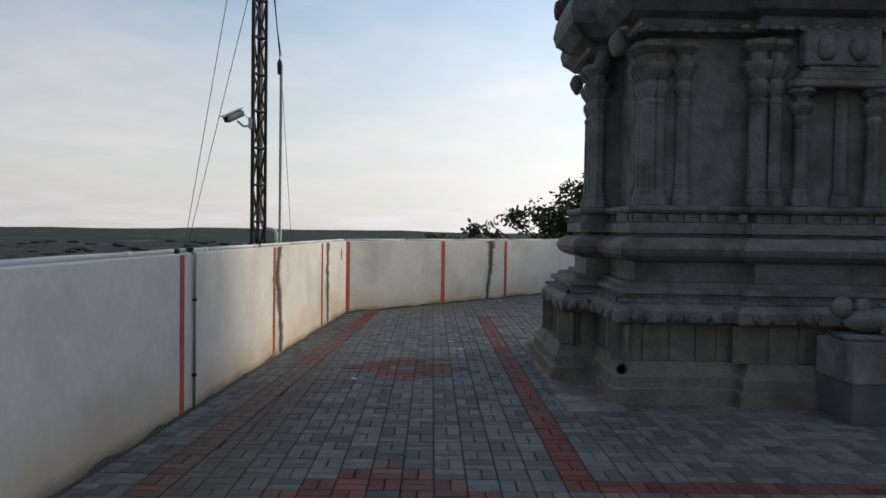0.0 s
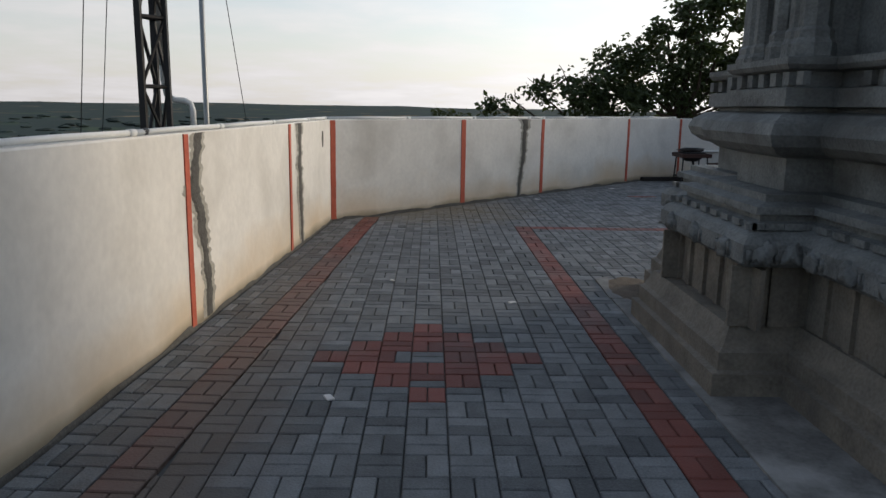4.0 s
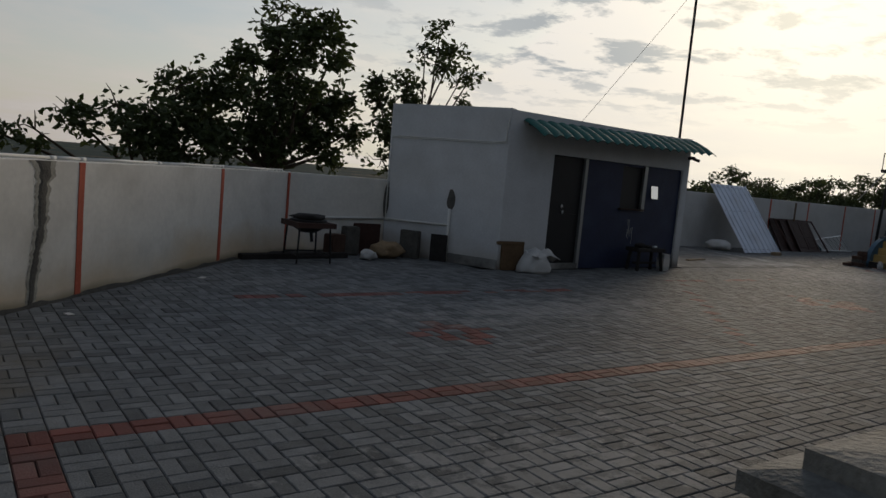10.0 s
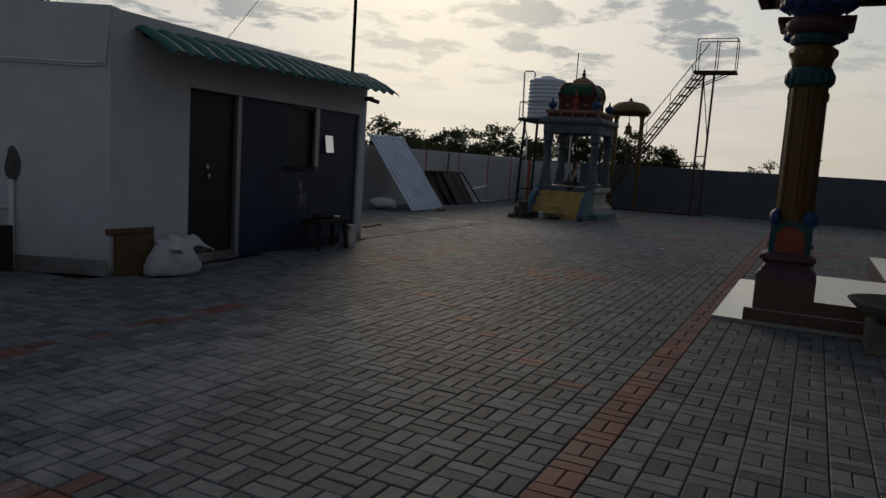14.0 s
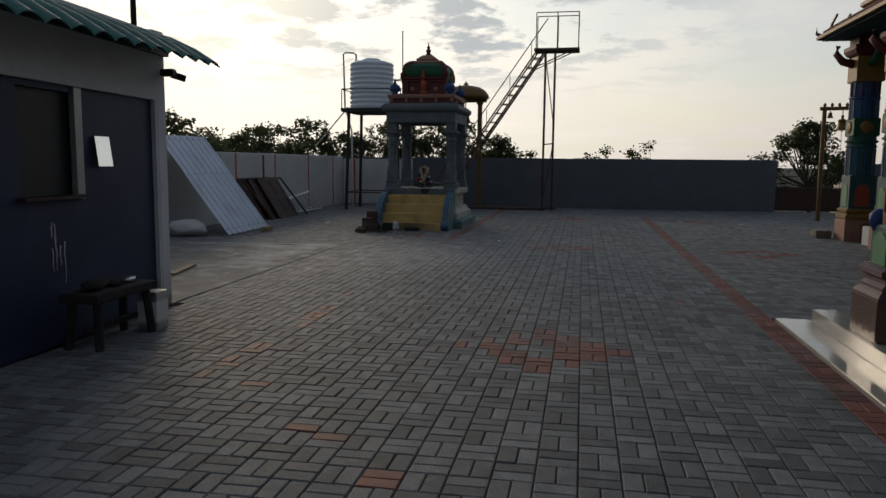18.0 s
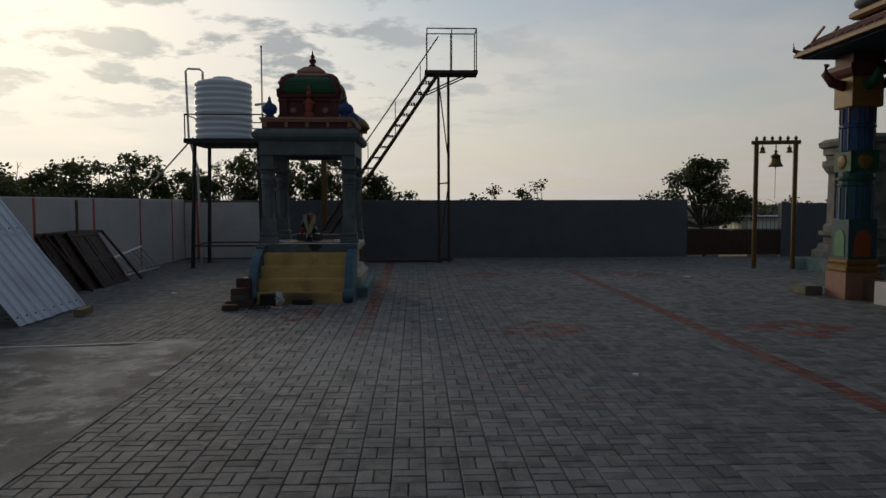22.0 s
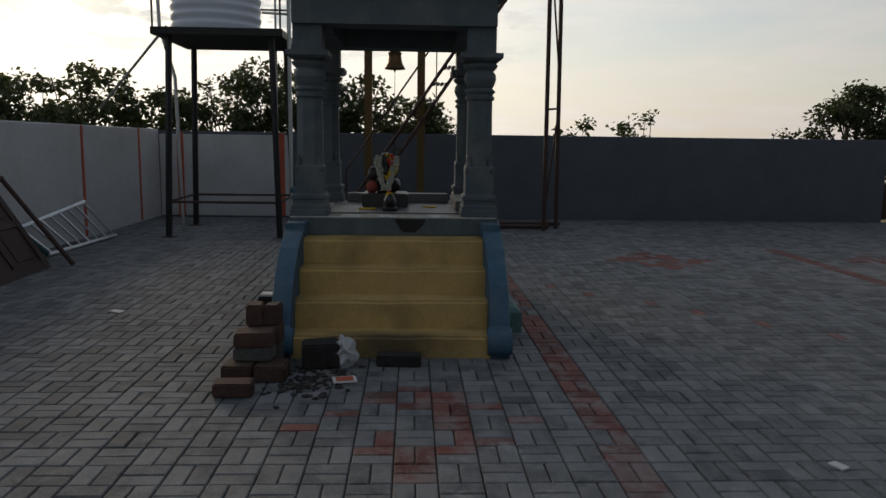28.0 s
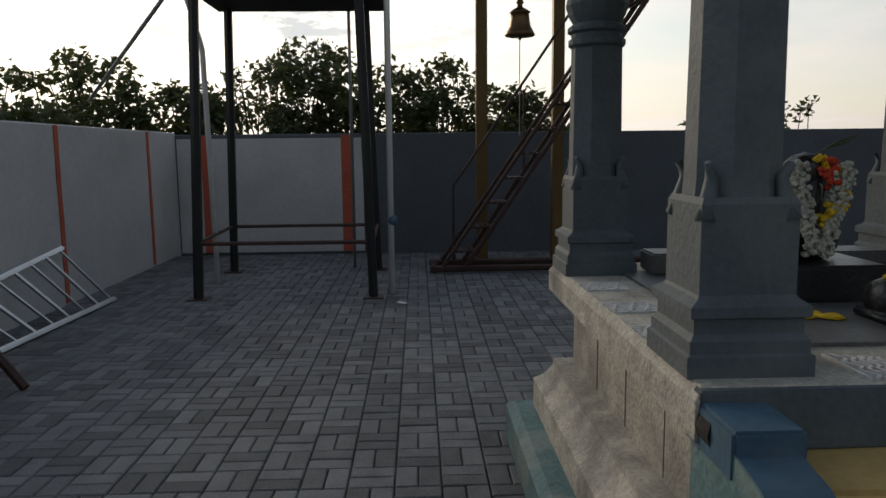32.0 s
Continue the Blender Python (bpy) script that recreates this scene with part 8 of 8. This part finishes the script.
DIAMONDS = [(-0.36, 9.6), (-0.42, 5.55), (4.65, 16.4), (12.72, 16.69), (20.07, 16.78), (21.45, 20.07), (27.2, 16.8), (20.1, 13.5), (27.2, 13.5)]
DCELLS = [(round((x - GX0) / CELL - 0.5), round((y - GY0) / CELL - 0.5)) for x, y in DIAMONDS]
J_SOUTH = round((5.62 - GY0) / CELL)
J_NORTH = round((18.8 - GY0) / CELL)


def is_red(i, j):
    x, y = GX0 + (i + 0.5) * CELL, GY0 + (j + 0.5) * CELL
    if i == 0 and J_SOUTH <= j <= 0:
        return True
    if j == 0 and 0 <= i and x < 28.4:
        return True
    if j == J_SOUTH and i >= 0:
        return True
    if j == 18 and 3.2 < x < 8.3:
        return True
    if j == J_NORTH and (11.4 < x < 14.9 or 19.7 < x < 31.3):
        return True
    if i - round((7.3 - GX0) / CELL) == j and 1 <= j < J_NORTH:
        return True
    if i - round((14.5 - GX0) / CELL) == j and 1 <= j < J_NORTH and i % 2 == 0:
        return True
    if i - round((21.3 - GX0) / CELL) == j and 1 <= j < J_NORTH and i % 2 == 0:
        return True
    return any(abs(i - a) + abs(j - b) <= (2 if n == 2 else 3) and not (i == a and j == b) for n, (a, b) in enumerate(DCELLS))


rng = random.Random(3)


def fade(i, j):
    """Share of greyed or replaced pavers in a red figure: the bands keep theirs, the rest is patchy."""
    if i == 0 or j == 0 or j == J_SOUTH:
        return 0.0
    if j == 18 and i < 38:
        return 0.12 if i < 28 else 0.45
    if j == J_NORTH:
        return 0.06 if i > 92 else 0.6
    if min(abs(i - a) + abs(j - b) for a, b in DCELLS) <= 3:
        return 0.02 if i < 5 else (0.45 if i > 92 and j > 20 else 0.2)
    return 0.72


def paver_rows():
    for i in range(-18, 159):
        for j in range(-70, 52):
            x, y = GX0 + i * CELL, GY0 + j * CELL
            if blocked(x + CELL / 2, y + CELL / 2):
                continue
            for h in (0, 1):
                if (i + j) % 2:
                    r = (x, x + CELL, y + h * CELL / 2, y + (h + 1) * CELL / 2)
                else:
                    r = (x + h * CELL / 2, x + (h + 1) * CELL / 2, y, y + CELL)
                yield i, j, h, r


GAP, CHAM = 0.0028, 0.006


def add_paver(verts, faces, poly, dz, tx, ty):
    """One paver from its outline (counter-clockwise), with chamfered top edges."""
    cx = sum(p[0] for p in poly) / len(poly)
    cy = sum(p[1] for p in poly) / len(poly)
    n = len(poly)
    b = len(verts)
    for inset, z in ((GAP, -0.03), (GAP, -CHAM), (GAP + CHAM, 0.0)):
        for px, py in poly:
            dx, dy = px - cx, py - cy
            sx = max(0.0, abs(dx) - inset) * (1 if dx > 0 else -1)
            sy = max(0.0, abs(dy) - inset) * (1 if dy > 0 else -1)
            verts.append((cx + sx, cy + sy, z + dz + tx * dx + ty * dy if z > -0.02 else z))
    faces.append(tuple(b + 2 * n + k for k in range(n)))
    for lvl in range(2):
        for k in range(n):
            m = (k + 1) % n
            faces.append((b + lvl * n + k, b + lvl * n + m, b + (lvl + 1) * n + m, b + (lvl + 1) * n + k))


def shared_paver(name, sx, sy, material):
    v, f = [], []
    add_paver(v, f, [(-sx / 2, -sy / 2), (sx / 2, -sy / 2), (sx / 2, sy / 2), (-sx / 2, sy / 2)], 0, 0, 0)
    me = bpy.data.meshes.new(name)
    me.from_pydata(v, [], f)
    me.materials.append(material)
    return me


SINGLE = {(o, red): shared_paver("paver", CELL if o else CELL / 2, CELL / 2 if o else CELL, M_RED if red else M_PAVER) for o in (0, 1) for red in (False, True)}
rest = {False: ([], []), True: ([], [])}
singles = {False: 0, True: 0}
for i, j, h, (x0, x1, y0, y1) in paver_rows():
    red = is_red(i, j) and fade(i, j) < rng.random()
    poly = [(x0, y0), (x1, y0), (x1, y1), (x0, y1)]
    whole = True
    for a, d, keep in EDGES if x0 < 9.5 else ():
        cut = clip_line(poly, a, d, keep)
        if len(cut) != 4 or cut != poly:
            whole = False
        poly = cut
        if len(poly) < 3:
            break
    if len(poly) < 3:
        continue
    xs, ys = [p[0] for p in poly], [p[1] for p in poly]
    if max(xs) - min(xs) < 0.03 or max(ys) - min(ys) < 0.03:
        continue
    dz, tx, ty = rng.gauss(0, 0.0012), rng.gauss(0, 0.006), rng.gauss(0, 0.006)
    near = -1.3 < x0 < 0.7 and 8.0 < y0 < 11.2
    if whole and near and singles[red] < 300:
        singles[red] += 1
        ob = new("paver", SINGLE[((i + j) % 2, red)])
        ob.parent = paving
        ob.location = ((x0 + x1) / 2, (y0 + y1) / 2, dz)
        ob.rotation_euler = (ty, -tx, 0)
    else:
        add_paver(*rest[red], poly, dz, tx, ty)
# rows laid along the wall, with their red band
d0 = Vector(SEG[0][1]) - Vector(SEG[0][0])
length0 = d0.length
s = along(SEG[0], -2.4, 1.0)
k = 0
while s < length0 + 0.3:
    for row, (o0, o1, red) in enumerate(((0.025, 0.17, False), (0.17, 0.375, False), (0.375, 0.595, True))):
        for h in (0, 1):
            if (k + row) % 2:
                a0, a1, b0, b1 = s, s + CELL, o0 + (o1 - o0) * h / 2, o0 + (o1 - o0) * (h + 1) / 2
            else:
                a0, a1, b0, b1 = s + CELL * h / 2, s + CELL * (h + 1) / 2, o0, o1
            poly = [tuple(on_wall(SEG[0], u, 0, v)[:2]) for u, v in ((a0, b0), (a0, b1), (a1, b1), (a1, b0))][::-1]
            poly = clip_line(poly, EDGES[1][0], EDGES[1][1], 0.03)
            if len(poly) > 2:
                cx, cy = sum(p[0] for p in poly) / len(poly), sum(p[1] for p in poly) / len(poly)
                poly = [(cx + (p[0] - cx) * 0.97, cy + (p[1] - cy) * 0.97) for p in poly]
                add_paver(*rest[red], poly, rng.gauss(0, 0.0012), rng.gauss(0, 0.006), rng.gauss(0, 0.006))
    s += CELL
    k += 1
for red, name in ((False, "paver_rest"), (True, "red_paver_rest")):
    me = bpy.data.meshes.new(name)
    me.from_pydata(rest[red][0], [], rest[red][1])
    me.validate()
    me.materials.append(M_RED if red else M_PAVER)
    ob = new(name, me)
    ob.parent = paving
    ob["kind"] = "stuff"
# litter: scraps of paper and stones on the paving
for x, y, s in ((1.45, 17.7, 0.05), (3.2, 19.6, 0.05), (0.3, 10.9, 0.03), (-0.9, 8.9, 0.035), (24.1, 22.6, 0.06), (28.9, 21.8, 0.05), (26.5, 12.5, 0.06), (20.9, 18.0, 0.04), (17.6, 16.3, 0.04), (-0.7, 11.6, 0.02)):
    bm = roughen(boxes((-s, s, -s * 0.6, s * 0.6, 0, 0.008)), 0.006, 30, x)
    ob = tagged(part("paper_scrap", bm, M_PAPER), "small white paper scrap on the paving", "litter", "litter on the paving")
    ob.matrix_world = pose(x, y, 0.004, 0, 0, x * 70)
